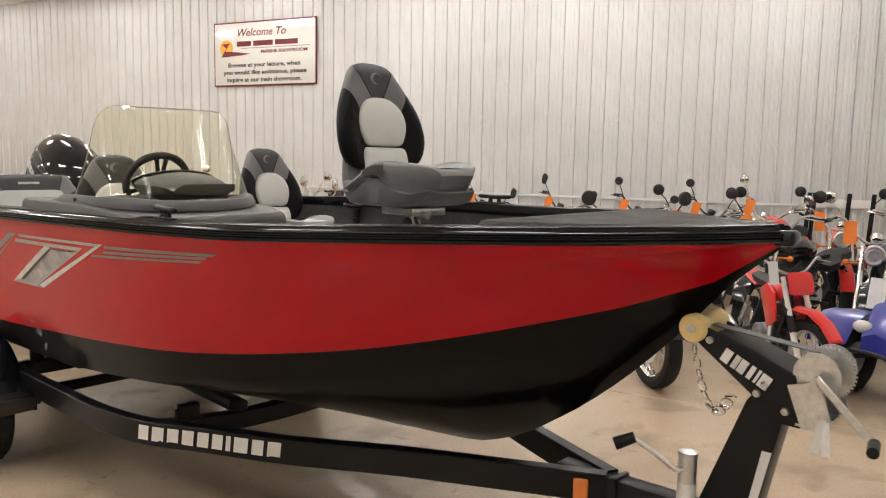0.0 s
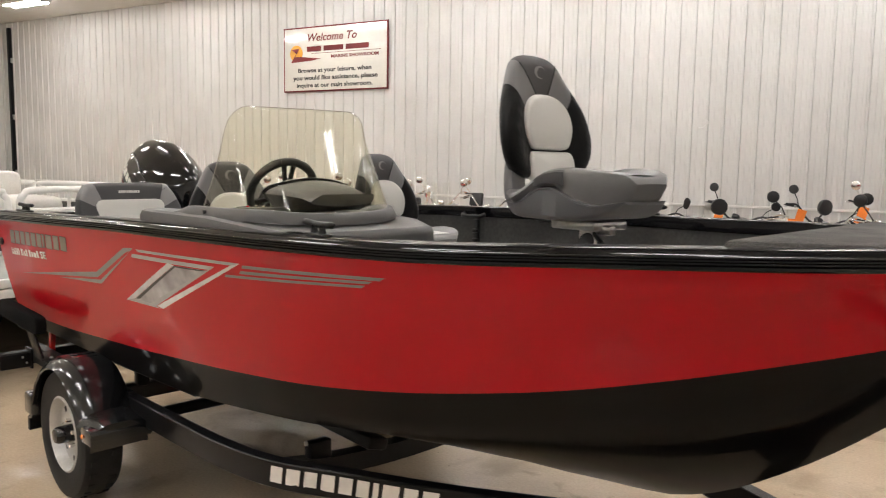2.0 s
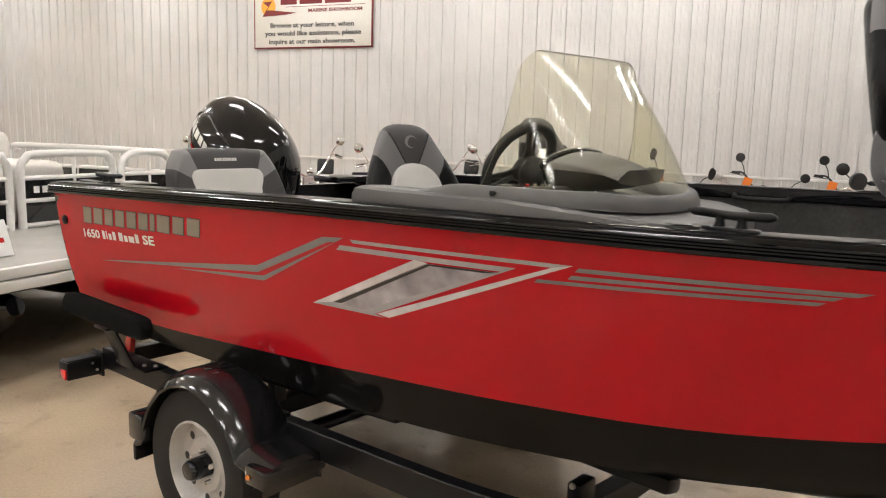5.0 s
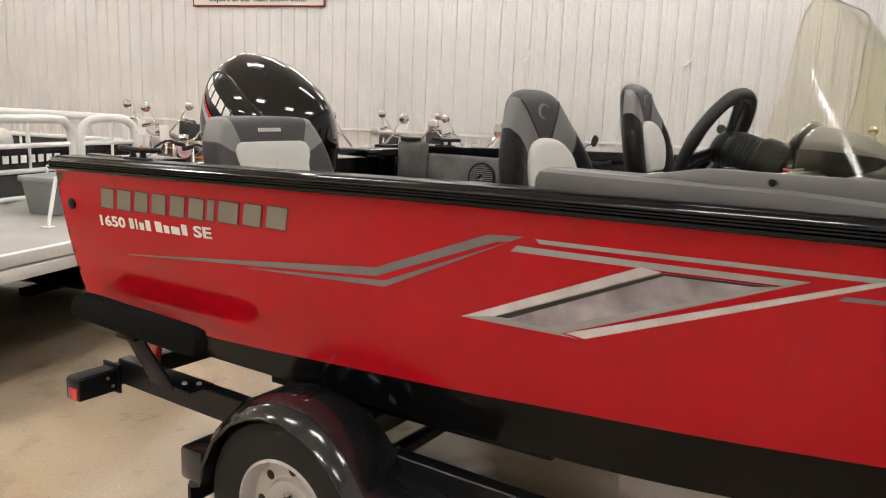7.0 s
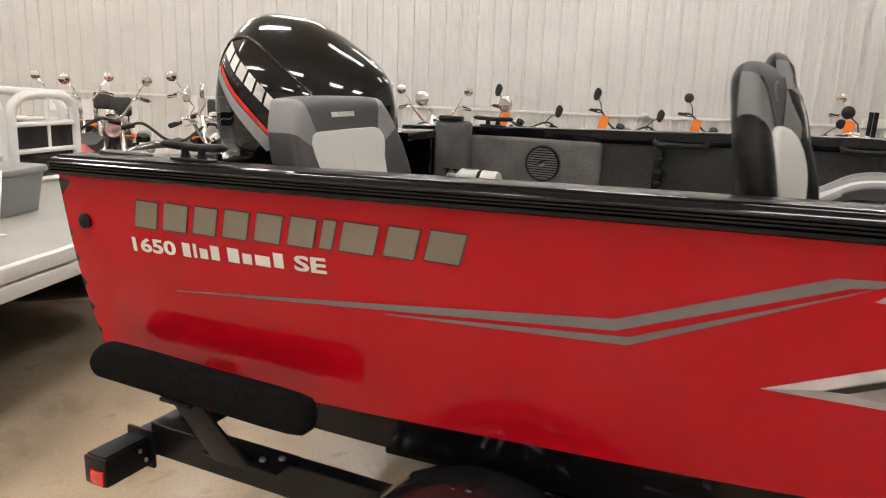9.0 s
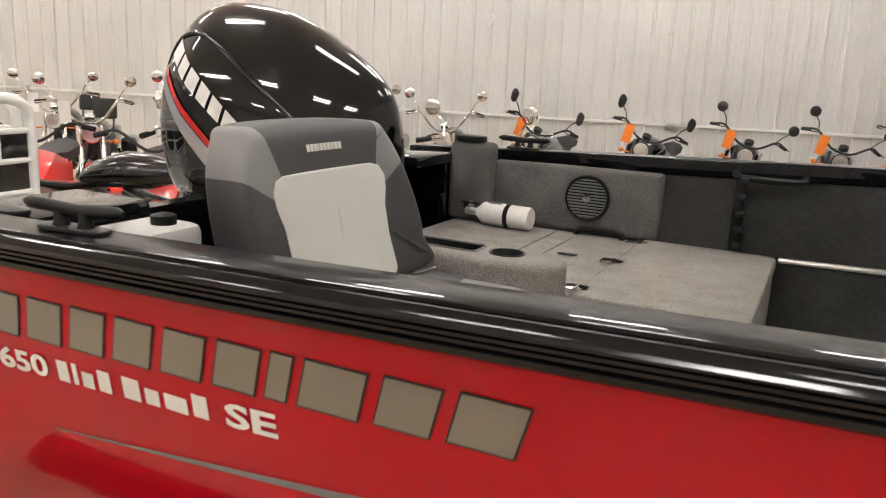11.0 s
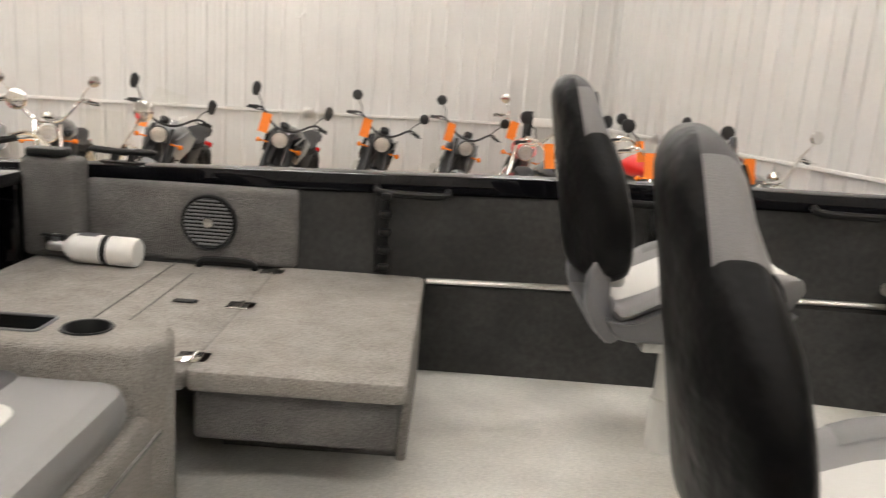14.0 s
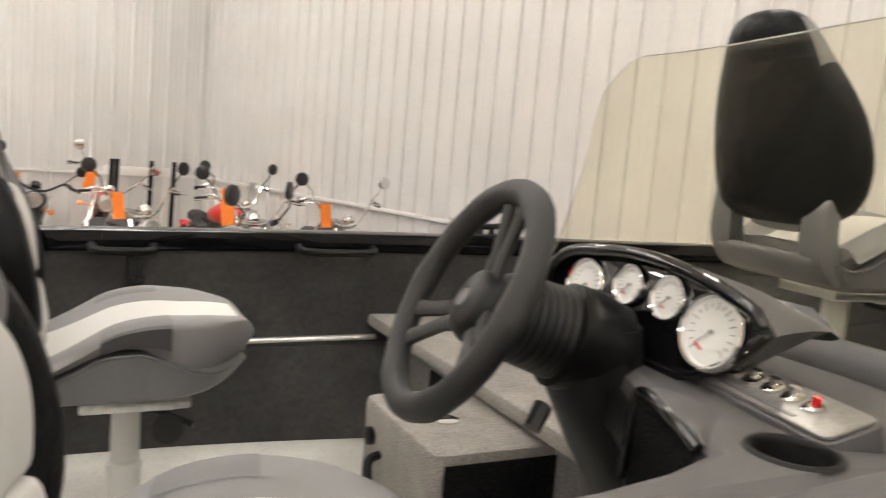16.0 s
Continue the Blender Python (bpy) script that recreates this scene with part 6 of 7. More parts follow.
part("grip", Geo().tube([(5.097, -0.108, 0.876), (5.112, -0.19, 0.878)], 0.015, 12), BLACK_PLASTIC, winch)
part("paper_tags", Geo().box((4.965, -0.115, 0.865), (0.022, 0.003, 0.10), 0, 1, (4, 6, 20)).box((4.985, -0.118, 0.86), (0.02, 0.003, 0.09), 0, 1, (-6, -8, -15)), TAG_WHITE, winch, "hanging paper tags")
chain = Geo()
for k in range(13):
    t = k / 12
    cx, cz = 4.60 + 0.115 * t, 1.03 - 0.115 * math.sin(math.pi * min(1, t * 0.95)) - 0.10 * t
    chain.tube([(0.016 * math.cos(a), 0.0085 * math.sin(a), 0) for a in [math.tau * j / 10 for j in range(10)]], 0.0032, 5, True, pose(cx, -0.085, cz, 90 * (k % 2), 40 - 90 * t + 40, 0))
part("safety_chain", chain, CHROME, trailer, "steel safety chain")
jack = part("tongue_jack", Geo().lathe([(0.028, 0.12), (0.028, 0.685), (0.026, 0.70), (0.029, 0.702), (0.029, 0.715), (0.004, 0.72)], 24, pose(4.598, -0.085, 0)), ALU, trailer, "silver tongue jack with crank handle")
part("jack_foot", Geo().lathe([(0.022, 0.02), (0.022, 0.14)], 16, pose(4.598, -0.085, 0)).lathe([(0.07, 0.0), (0.07, 0.012), (0.028, 0.03)], 20, pose(4.598, -0.085, 0)), STEEL, jack)
part("jack_sticker", Geo().lathe([(0.0286, 0.46), (0.0286, 0.62)], 24, pose(4.598, -0.085, 0), False), TAG_WHITE, jack)
part("jack_handle", Geo().tube(smooth_line([(4.598, -0.113, 0.67), (4.585, -0.138, 0.67), (4.53, -0.168, 0.715), (4.47, -0.188, 0.75)], 4), 0.008, 8), CHROME, jack)
part("grip", Geo().tube([(4.47, -0.183, 0.753), (4.42, -0.213, 0.727)], [0.017, 0.020], 10), BLACK_PLASTIC, jack)


# ---- things on the walls ----
single("wall_rail_north", Geo().box(((WALL_W + WALL_E) / 2, WALL_N - 0.028, 1.03), (LEN_N - 0.1, 0.025, 0.035), 0.004, 1), WHITE, "white conduit rail along the wall", "trim", kind="structure", m=ROOM)
single("wall_rail_east", Geo().box((WALL_E - 0.028, (WALL_N + WALL_S) / 2, 1.03), (0.025, LEN_E - 0.1, 0.035), 0.004, 1), WHITE, "white conduit rail along the wall", "trim", kind="structure", m=ROOM)


def outlet(m):
    ob = thing("outlet_box", "grey metal electrical outlet box on the wall rail", "outlet", "outlet boxes", m=m)
    part("box", Geo().box((0, -0.03, 0), (0.115, 0.055, 0.115), 0.008), STEEL, ob)
    part("cover", Geo().box((0, -0.06, 0), (0.10, 0.006, 0.10), 0.003).lathe([(0.017, 0.002), (0.016, 0.006)], 14, pose(0, -0.062, 0.02, 90)), ALU, ob)
    return ob


for s in (-12.2, -7.4, -2.9, 1.89):
    outlet(room(s, WALL_N - 0.02, 1.03))
for n in (6.9, 3.2, -0.6):
    outlet(room(WALL_E - 0.02, n, 1.03, -90))
for s, z, a in ((-0.49, 2.24, 12), (1.765, 2.20, 44)):
    ob = single("wall_hook", Geo().tube([(0, -0.02, 0.07), (0.015, -0.05, 0.05), (0.01, -0.05, -0.03), (-0.03, -0.045, -0.08)], 0.012, 6).tube([(-0.02, -0.05, 0.08), (0.03, -0.05, 0.06)], 0.008, 6), TAG_WHITE, "pale plastic hook with a string stub on the wall", "hook", m=room(s, WALL_N - 0.01, z) @ pose(0, 0, 0, 0, a, 0))
sign = thing("wall_sign", "cream showroom welcome sign with maroon border", "sign", m=room(-5.02, WALL_N - 0.035, 3.53))
part("board", Geo().box((0, 0, 0), (2.44, 0.025, 1.22), 0.004), MAROON, sign, "maroon edged board")
part("face", Geo().box((0, -0.014, 0), (2.385, 0.006, 1.165), 0.002), SIGN_FACE, sign, "glossy cream face")
FRONT = Matrix(((1, 0, 0, 0), (0, 0, -1, -0.0185), (0, 1, 0, 0), (0, 0, 0, 1)))
for words, x, z, h, wid, mat, sh in (("Welcome To", -0.62, 0.335, 0.145, 1.15, MAROON, 0.25), ("MARINE SHOWROOM", -0.06, 0.005, 0.058, 1.08, MAROON, 0.0),
                                     ("Browse at your leisure, when", -0.86, -0.245, 0.082, 1.72, SIGN_BLACK, 0.0), ("you would like assistance, please", -0.98, -0.385, 0.082, 1.98, SIGN_BLACK, 0.0),
                                     ("inquire at our main showroom.", -0.89, -0.525, 0.082, 1.78, SIGN_BLACK, 0.0)):
    part("lettering", text_mesh(words, h, mat, 0.002, sh, width=wid, bold=0.003), mat, sign, "", 0, FRONT @ pose(x, z, 0))
x = -0.64
for w in (0.34, 0.46, 0.52):
    part("word_bar", Geo().box((x + w / 2, -0.0185, 0.19), (w, 0.003, 0.095)), MAROON, sign, "maroon name bar")
    x += w + 0.06
part("rule", Geo().box((0.27, -0.0185, 0.105), (1.6, 0.003, 0.008)), MAROON, sign)
part("logo_disc", Geo().lathe([(0.155, 0.0), (0.155, 0.003), (0.002, 0.003)], 32, FRONT @ pose(-0.90, 0.12, 0)), SIGN_GOLD, sign, "orange disc emblem")
part("logo_shape", Geo().prism([(-1.02, 0.20), (-0.82, 0.21), (-0.93, 0.06), (-0.80, 0.055), (-0.30, 0.0), (-0.55, -0.03), (-1.03, -0.05), (-0.90, 0.12)], 0.0035, 0.005, FRONT), MAROON, sign)

# tall door frame at the far end of the wall
door = thing("door_1", "dark steel door frame beside the far corner", "door", kind="structure", m=room(-15.2, WALL_N - 0.05, 0))
part("post", Geo().box((0, 0, 2.4), (0.09, 0.09, 4.8), 0.006), POWDER, door)
for z in (1.2, 2.6, 4.0):
    part("bracket", Geo().box((0.06, 0.0, z), (0.05, 0.05, 0.12), 0.006), STEEL, door)


# ---- motorcycles ----
def spoke_wheel(g_parent, name, x, r, w, rim_mat, spokes=True, knobs=False):
    T = pose(x, 0, r, 90)
    t = w / 2
    wh = part(name, Geo().lathe([(r - 0.085, -t * 0.7), (r - 0.05, -t), (r - 0.015, -t * 0.85), (r, -t * 0.3), (r, t * 0.3), (r - 0.015, t * 0.85), (r - 0.05, t), (r - 0.085, t * 0.7)], 32, T, False), RUBBER, g_parent, "black tyre")
    part("rim", Geo().lathe([(r - 0.083, -t * 0.75), (r - 0.098, -t * 0.55), (r - 0.105, 0), (r - 0.098, t * 0.55), (r - 0.083, t * 0.75), (r - 0.09, 0)], 32, T, False), rim_mat, wh)
    g = Geo().lathe([(0.03, -0.07), (0.05, -0.05), (0.03, -0.03), (0.03, 0.03), (0.05, 0.05), (0.03, 0.07)], 14, T)
    if spokes:
        for k in range(18):
            a, b = math.tau * k / 18, math.tau * (k + (0.9 if k % 2 else -0.9)) / 18
            g.tube([T @ Vector((0.045 * math.cos(a), 0.045 * math.sin(a), 0.045 * (-1) ** k)), T @ Vector(((r - 0.1) * math.cos(b), (r - 0.1) * math.sin(b), 0))], 0.0028, 4)
    else:
        for k in range(5):
            a = math.tau * k / 5
            g.tube([T @ Vector((0.03 * math.cos(a), 0.03 * math.sin(a), 0)), T @ Vector(((r - 0.09) * math.cos(a), (r - 0.09) * math.sin(a), 0))], [0.02, 0.014], 6)
    part("hub_and_spokes", g, rim_mat if spokes else BIKE_DARK, wh)
    part("brake_disc", Geo().lathe([(0.13, 0.055), (0.13, 0.060), (0.07, 0.060), (0.07, 0.055)], 24, T, False), STEEL, wh)
    if knobs:
        kn = Geo()
        for k in range(40):
            a = math.tau * k / 40
            for z in (-0.03, 0.0, 0.03):
                kn.box(((r + 0.004) * math.cos(a), (r + 0.004) * math.sin(a), z + 0.012 * (k % 2)), (0.016, 0.022, 0.02), 0, 1, (0, 0, math.degrees(a)), T)
        tagged(part("tread_knobs", kn, RUBBER, wh), kind="stuff")
    return wh


def motorcycle(label, m, style="naked", tank=BIKE_BLACK, tag=ORANGE, screen=False, mirrors="drop", steer=18, seat=SADDLE, high=1.0):
    """x ahead, z up, between the wheels. style: naked, cruiser, dirt, tourer."""
    ob = thing("motorcycle", label, "motorcycle", "showroom motorcycles", m=m)
    wb = {"naked": 0.70, "cruiser": 0.80, "dirt": 0.68, "tourer": 0.83}[style]
    rf, rr = {"naked": (0.30, 0.31), "cruiser": (0.31, 0.32), "dirt": (0.34, 0.32), "tourer": (0.31, 0.32)}[style]
    rimm = ALU if style == "dirt" else (CHROME if style != "naked" else BIKE_DARK)
    spokes = style != "naked"
    spoke_wheel(ob, "rear_wheel", -wb, rr, 0.15 if style != "dirt" else 0.10, rimm, spokes, style == "dirt")
    # front end turned on its head
    head = Vector((wb - 0.30, 0, 0.86 if style != "dirt" else 0.95))
    S = Matrix.Translation((head.x, 0, 0)) @ pose(0, 0, 0, 0, 0, steer) @ Matrix.Translation((-head.x, 0, 0))
    fw = spoke_wheel(ob, "front_wheel", wb, rf, 0.12 if style != "dirt" else 0.08, rimm, spokes, style == "dirt")
    turned = [fw]
    metal = CHROME if style in ("cruiser", "tourer") else (BIKE_DARK if style == "naked" else STEEL)
    for s in (-1, 1):
        turned.append(part("fork_leg", Geo().tube([(wb, s * 0.095, rf), (wb - 0.13, s * 0.095, 0.60), (head.x, s * 0.095, head.z + 0.06)], [0.026, 0.026, 0.020], 10), metal if style != "dirt" else WHITE, ob))
        if style == "dirt":
            turned.append(part("fork_gaiter", Geo().tube([(wb - 0.10 - 0.02 * k, s * 0.095, 0.56 + 0.035 * k) for k in range(9)], [0.034 if k % 2 else 0.027 for k in range(9)], 10), RUBBER, ob))
    arc = [(wb + (rf + 0.03) * math.cos(t), rf + (rf + 0.03) * math.sin(t)) for t in [radians(a) for a in (20, 45, 70, 95, 120, 140)]]
    if style == "dirt":
        arc = [(wb + 0.33, rf + 0.24), (wb + 0.20, rf + 0.36), (wb + 0.02, rf + 0.43), (wb - 0.16, rf + 0.43), (wb - 0.26, rf + 0.36)]
    fg = Geo().loft([[(x, -0.065, z - 0.03), (x, -0.055, z), (x, 0, z + 0.012), (x, 0.055, z), (x, 0.065, z - 0.03), (x, 0.05, z - 0.012), (x, -0.05, z - 0.012)] for x, z in arc])
    turned.append(part("front_fender", fg, tank, ob))
    bar_z = head.z + {"naked": 0.20, "cruiser": 0.27, "dirt": 0.20, "tourer": 0.28}[style] * high
    bx = head.x - 0.02
    bar = smooth_line([(bx - 0.16, -0.40, bar_z - 0.02), (bx - 0.06, -0.28, bar_z + 0.02), (bx + 0.02, -0.10, head.z + 0.10), (bx + 0.02, 0.10, head.z + 0.10), (bx - 0.06, 0.28, bar_z + 0.02), (bx - 0.16, 0.40, bar_z - 0.02)], 4)
    turned.append(part("handlebar", Geo().tube(bar, 0.012, 8), metal if style != "naked" else BIKE_DARK, ob))
    for s in (-1, 1):
        turned.append(part("grip", Geo().tube([(bx - 0.11, s * 0.335, bar_z), (bx - 0.165, s * 0.415, bar_z - 0.022)], 0.018, 8), RUBBER, ob))
        turned.append(part("lever", Geo().tube([(bx - 0.05, s * 0.25, bar_z + 0.01), (bx + 0.0, s * 0.30, bar_z), (bx - 0.07, s * 0.43, bar_z - 0.02)], 0.006, 6), metal, ob))
        if style != "dirt":
            mz = bar_z + 0.19
            stalk = [(bx - 0.07, s * 0.27, bar_z + 0.015), (bx - 0.02, s * 0.31, bar_z + 0.10), (bx - 0.05, s * 0.37, mz - 0.03)]
            mi = part("mirror", Geo().tube(stalk, 0.006, 6), metal if mirrors == "chrome" else BIKE_DARK, ob)
            head_m = pose(bx - 0.055, s * 0.385, mz, 0, 90, s * 8)
            shape = rounded(0.11, 0.11, 0.054, 5) if mirrors != "drop" else smooth_loop([(-0.075, -0.02), (-0.03, -0.045), (0.05, -0.035), (0.075, 0.0), (0.05, 0.03), (-0.04, 0.035)], 3)
            part("mirror_head", Geo().prism(shape, -0.018, 0.016, head_m, 0.01), CHROME if mirrors == "chrome" else MIRROR_GLASS, mi)
            turned.append(mi)
            turned.append(part("turn_signal", Geo().tube([(head.x + 0.03, s * 0.10, head.z - 0.08), (head.x + 0.04, s * 0.19, head.z - 0.08)], 0.008, 6).ball((head.x + 0.045, s * 0.215, head.z - 0.08), 0.034, 10, (1, 0.8, 0.8)), LENS_AMBER, ob))
    if style != "dirt":
        turned.append(part("headlight", Geo().lathe([(0.02, -0.10), (0.07, -0.07), (0.09, -0.01), (0.088, 0.012), (0.078, 0.014)], 22, pose(head.x + 0.14, 0, head.z + 0.0, 0, 90)), metal if style != "naked" else BIKE_DARK, ob))
        turned.append(part("headlight_lens", Geo().lathe([(0.080, 0.012), (0.072, 0.020), (0.054, 0.017), (0.048, 0.024), (0.022, 0.021), (0.002, 0.028)], 22, pose(head.x + 0.14, 0, head.z + 0.0, 0, 90)), STEEL, ob))
        turned.append(part("instrument", Geo().lathe([(0.045, 0), (0.05, 0.03), (0.045, 0.045), (0.003, 0.046)], 16, pose(head.x + 0.05, 0.0, head.z + 0.12, 0, -30)), metal, ob))
    else:
        turned.append(part("number_plate_panel", Geo().prism(rounded(0.20, 0.24, 0.04, 3), -0.006, 0.006, pose(head.x + 0.12, 0, head.z + 0.02, 0, 72, 0), 0.003), tank, ob))
    if screen:
        sc = part("wind_screen", Geo().loft([[(head.x + 0.20 - 0.10 * v - 0.5 * y * y, y * (1 - 0.35 * v), head.z + 0.10 + 0.34 * v) for y in (-0.22, -0.15, -0.07, 0, 0.07, 0.15, 0.22)] for v in (0, 0.35, 0.7, 0.92, 1.0)], closed=False), PLEXI, ob, "clear plastic wind screen", 60)
        sc.visible_shadow = False
        turned.append(sc)
    if tag:
        turned.append(part("price_tag", Geo().box((bx + 0.04, -0.20, bar_z - 0.10), (0.006, 0.10, 0.20), 0.001, 1, (0, -12, 8)), tag, ob, "orange hanging price tag" if tag is ORANGE else "white hanging price tag"))
    for t in turned:
        t.matrix_basis = S
    # frame, engine and body
    fr = Geo().tube([(head.x - 0.02, 0, head.z), (0.12, 0.0, 0.80), (-0.25, 0, 0.72), (-wb * 0.75, 0, 0.74)], 0.026, 8)
    fr.tube([(head.x, 0, head.z - 0.10), (0.30, 0.10, 0.36), (-0.10, 0.12, 0.28), (-0.30, 0.12, 0.45), (-0.25, 0.05, 0.70)], 0.02, 8).tube([(head.x, 0, head.z - 0.10), (0.30, -0.10, 0.36), (-0.10, -0.12, 0.28), (-0.30, -0.12, 0.45), (-0.25, -0.05, 0.70)], 0.02, 8)
    part("frame", fr, BIKE_DARK, ob)
    for s in (-1, 1):
        part("swing_arm", Geo().tube([(-0.28, s * 0.10, 0.42), (-wb, s * 0.10, rr)], [0.025, 0.02], 8), BIKE_DARK, ob)
        part("shock", Geo().tube([(-wb + 0.02, s * 0.13, rr + 0.04), (-wb * 0.62, s * 0.13, 0.70)], 0.012, 8).tube([(-wb + 0.03 + (wb * 0.33) * k / 13, s * 0.13, rr + 0.08 + (0.55 - rr) * k / 13) for k in range(14)], [0.032 if k % 2 else 0.022 for k in range(14)], 8), metal, ob)
    en = Geo().box((0.06, 0, 0.40), (0.40, 0.26, 0.22), 0.05, 3).lathe([(0.10, -0.16), (0.11, -0.14), (0.11, 0.14), (0.10, 0.16)], 20, pose(-0.05, 0, 0.40, 90))
    part("engine_case", en, ENGINE if style != "cruiser" else CHROME, ob)
    for c, a in (((0.10, 25), (-0.04, -25)) if style in ("cruiser", "tourer") else ((0.16, 20),)):
        rows = []
        for k in range(9):
            for z, w in ((0.0, 0.8), (0.007, 0.8), (0.008, 1.0), (0.018, 1.0), (0.019, 0.8)):
                rows.append([(x, y, -0.13 + 0.026 * k + z) for x, y in rounded(0.17 * w, 0.20 * w, 0.03, 2)])
        part("cylinder", Geo().loft([[tuple(pose(c + 0.12 * math.sin(radians(a)), 0, 0.62, 0, a, 0) @ Vector(p)) for p in row] for row in rows]), ENGINE, ob, "finned engine cylinder")
    part("exhaust", Geo().tube(smooth_line([(0.22, -0.10, 0.60), (0.33, -0.15, 0.45), (0.22, -0.18, 0.27), (-0.10, -0.19, 0.25), (-0.45, -0.20, 0.30), (-wb - 0.10, -0.22, 0.40 if style != "cruiser" else 0.32)], 4), [0.022] * 13 + [0.028, 0.04, 0.045, 0.048, 0.05, 0.05, 0.046, 0.044][:8], 10), CHROME if style != "dirt" else STEEL, ob)
    if style == "dirt":
        for s in (-1, 1):
            part("shroud", Geo().prism([(0.34, 0.86), (0.42, 0.62), (0.22, 0.52), (0.06, 0.70), (-0.05, 0.84), (0.14, 0.92)], s * 0.13 - 0.012, s * 0.13 + 0.012, Matrix(((1, 0, 0, 0), (0, 0, 1, 0), (0, 1, 0, 0), (0, 0, 0, 1))), 0.004), tank, ob)
        part("fuel_tank", Geo().box((0.16, 0, 0.84), (0.34, 0.20, 0.16), 0.06, 3), tank, ob)
        part("saddle", Geo().loft([[(x, -w, z - 0.06), (x, -w, z - 0.01), (x, 0, z + 0.015), (x, w, z - 0.01), (x, w, z - 0.06)] for x, z, w in ((0.12, 0.93, 0.06), (-0.10, 0.90, 0.08), (-0.40, 0.91, 0.09), (-0.56, 0.92, 0.07))]), seat, ob)
        part("rear_fender", Geo().loft([[(x, -w, z - 0.03), (x, -w * 0.8, z), (x, w * 0.8, z), (x, w, z - 0.03)] for x, z, w in ((-0.35, 0.85, 0.10), (-0.70, 0.90, 0.09), (-0.98, 0.93, 0.06))]), tank, ob)
    else:
        rows = []
        for x, z, w, h in ((head.x - 0.04, head.z - 0.02, 0.05, 0.06), (0.28, 0.84, 0.13, 0.11), (0.12, 0.85, 0.155, 0.12), (-0.06, 0.82, 0.13, 0.09), (-0.16, 0.79, 0.07, 0.05)):
            rows.append([(x, w * math.cos(t), z + h * math.sin(t)) for t in [math.tau * k / 18 for k in range(18)]])
        part("fuel_tank", Geo().loft(rows), tank, ob, "glossy painted fuel tank")
        sz = 0.76 if style == "naked" else 0.69
        part("saddle", Geo().loft([[(x, -w, z - 0.07), (x, -w, z - 0.01), (x, -w * 0.5, z + 0.02), (x, w * 0.5, z + 0.02), (x, w, z - 0.01), (x, w, z - 0.07)] for x, z, w in ((-0.12, sz + 0.02, 0.08), (-0.28, sz - 0.02, 0.14), (-0.45, sz + 0.01, 0.14), (-0.50, sz + 0.07, 0.11), (-0.72, sz + 0.09, 0.09))]), seat, ob, "black padded saddle")
        arc = [(-wb + (rr + 0.035) * math.cos(t), rr + (rr + 0.035) * math.sin(t)) for t in [radians(a) for a in (60, 85, 110, 135, 160, 180)]]
        part("rear_fender", Geo().loft([[(x, -0.085, z - 0.04), (x, -0.07, z), (x, 0.07, z), (x, 0.085, z - 0.04), (x, 0.06, z - 0.012), (x, -0.06, z - 0.012)] for x, z in arc]), tank if style != "naked" else BIKE_DARK, ob)
        part("tail_light", Geo().box((-wb - 0.26, 0, 0.62), (0.05, 0.10, 0.06), 0.015), LENS_RED, ob)
        if style in ("tourer",):
            for s in (-1, 1):
                part("saddle_bag", Geo().box((-wb + 0.05, s * 0.24, 0.58), (0.46, 0.16, 0.28), 0.05, 3), tank, ob)
            part("back_support", Geo().box((-0.80, 0, 1.00), (0.06, 0.24, 0.22), 0.04, 3, (0, -12, 0)).tube([(-0.74, 0.08, 0.74), (-0.82, 0.08, 0.95)], 0.01, 6).tube([(-0.74, -0.08, 0.74), (-0.82, -0.08, 0.95)], 0.01, 6), SADDLE, ob)
    if style == "naked":
        part("radiator", Geo().box((head.x - 0.10, 0, 0.62), (0.07, 0.30, 0.30), 0.02, 2, (0, -18, 0)), BIKE_DARK, ob, "black finned radiator")
        for s in (-1, 1):
            part("tank_shroud", Geo().prism([(0.40, 0.84), (0.36, 0.66), (0.20, 0.60), (-0.02, 0.70), (-0.08, 0.82), (0.18, 0.92)], s * 0.165 - 0.014, s * 0.165 + 0.014, Matrix(((1, 0, 0, 0), (0, 0, 1, 0), (0, 1, 0, 0), (0, 0, 0, 1))), 0.01), tank, ob)
            part("side_cover", Geo().prism([(-0.05, 0.66), (-0.10, 0.46), (-0.34, 0.50), (-0.42, 0.68)], s * 0.14 - 0.012, s * 0.14 + 0.012, Matrix(((1, 0, 0, 0), (0, 0, 1, 0), (0, 1, 0, 0), (0, 0, 0, 1))), 0.008), BIKE_DARK, ob)
    part("kick_stand", Geo().tube([(-0.05, 0.13, 0.30), (-0.02, 0.24, 0.01)], 0.012, 6), BIKE_DARK, ob)
    part("foot_peg", Geo().tube([(-0.08, -0.26, 0.34), (-0.08, 0.26, 0.34)], 0.014, 6), RUBBER, ob)
    return ob


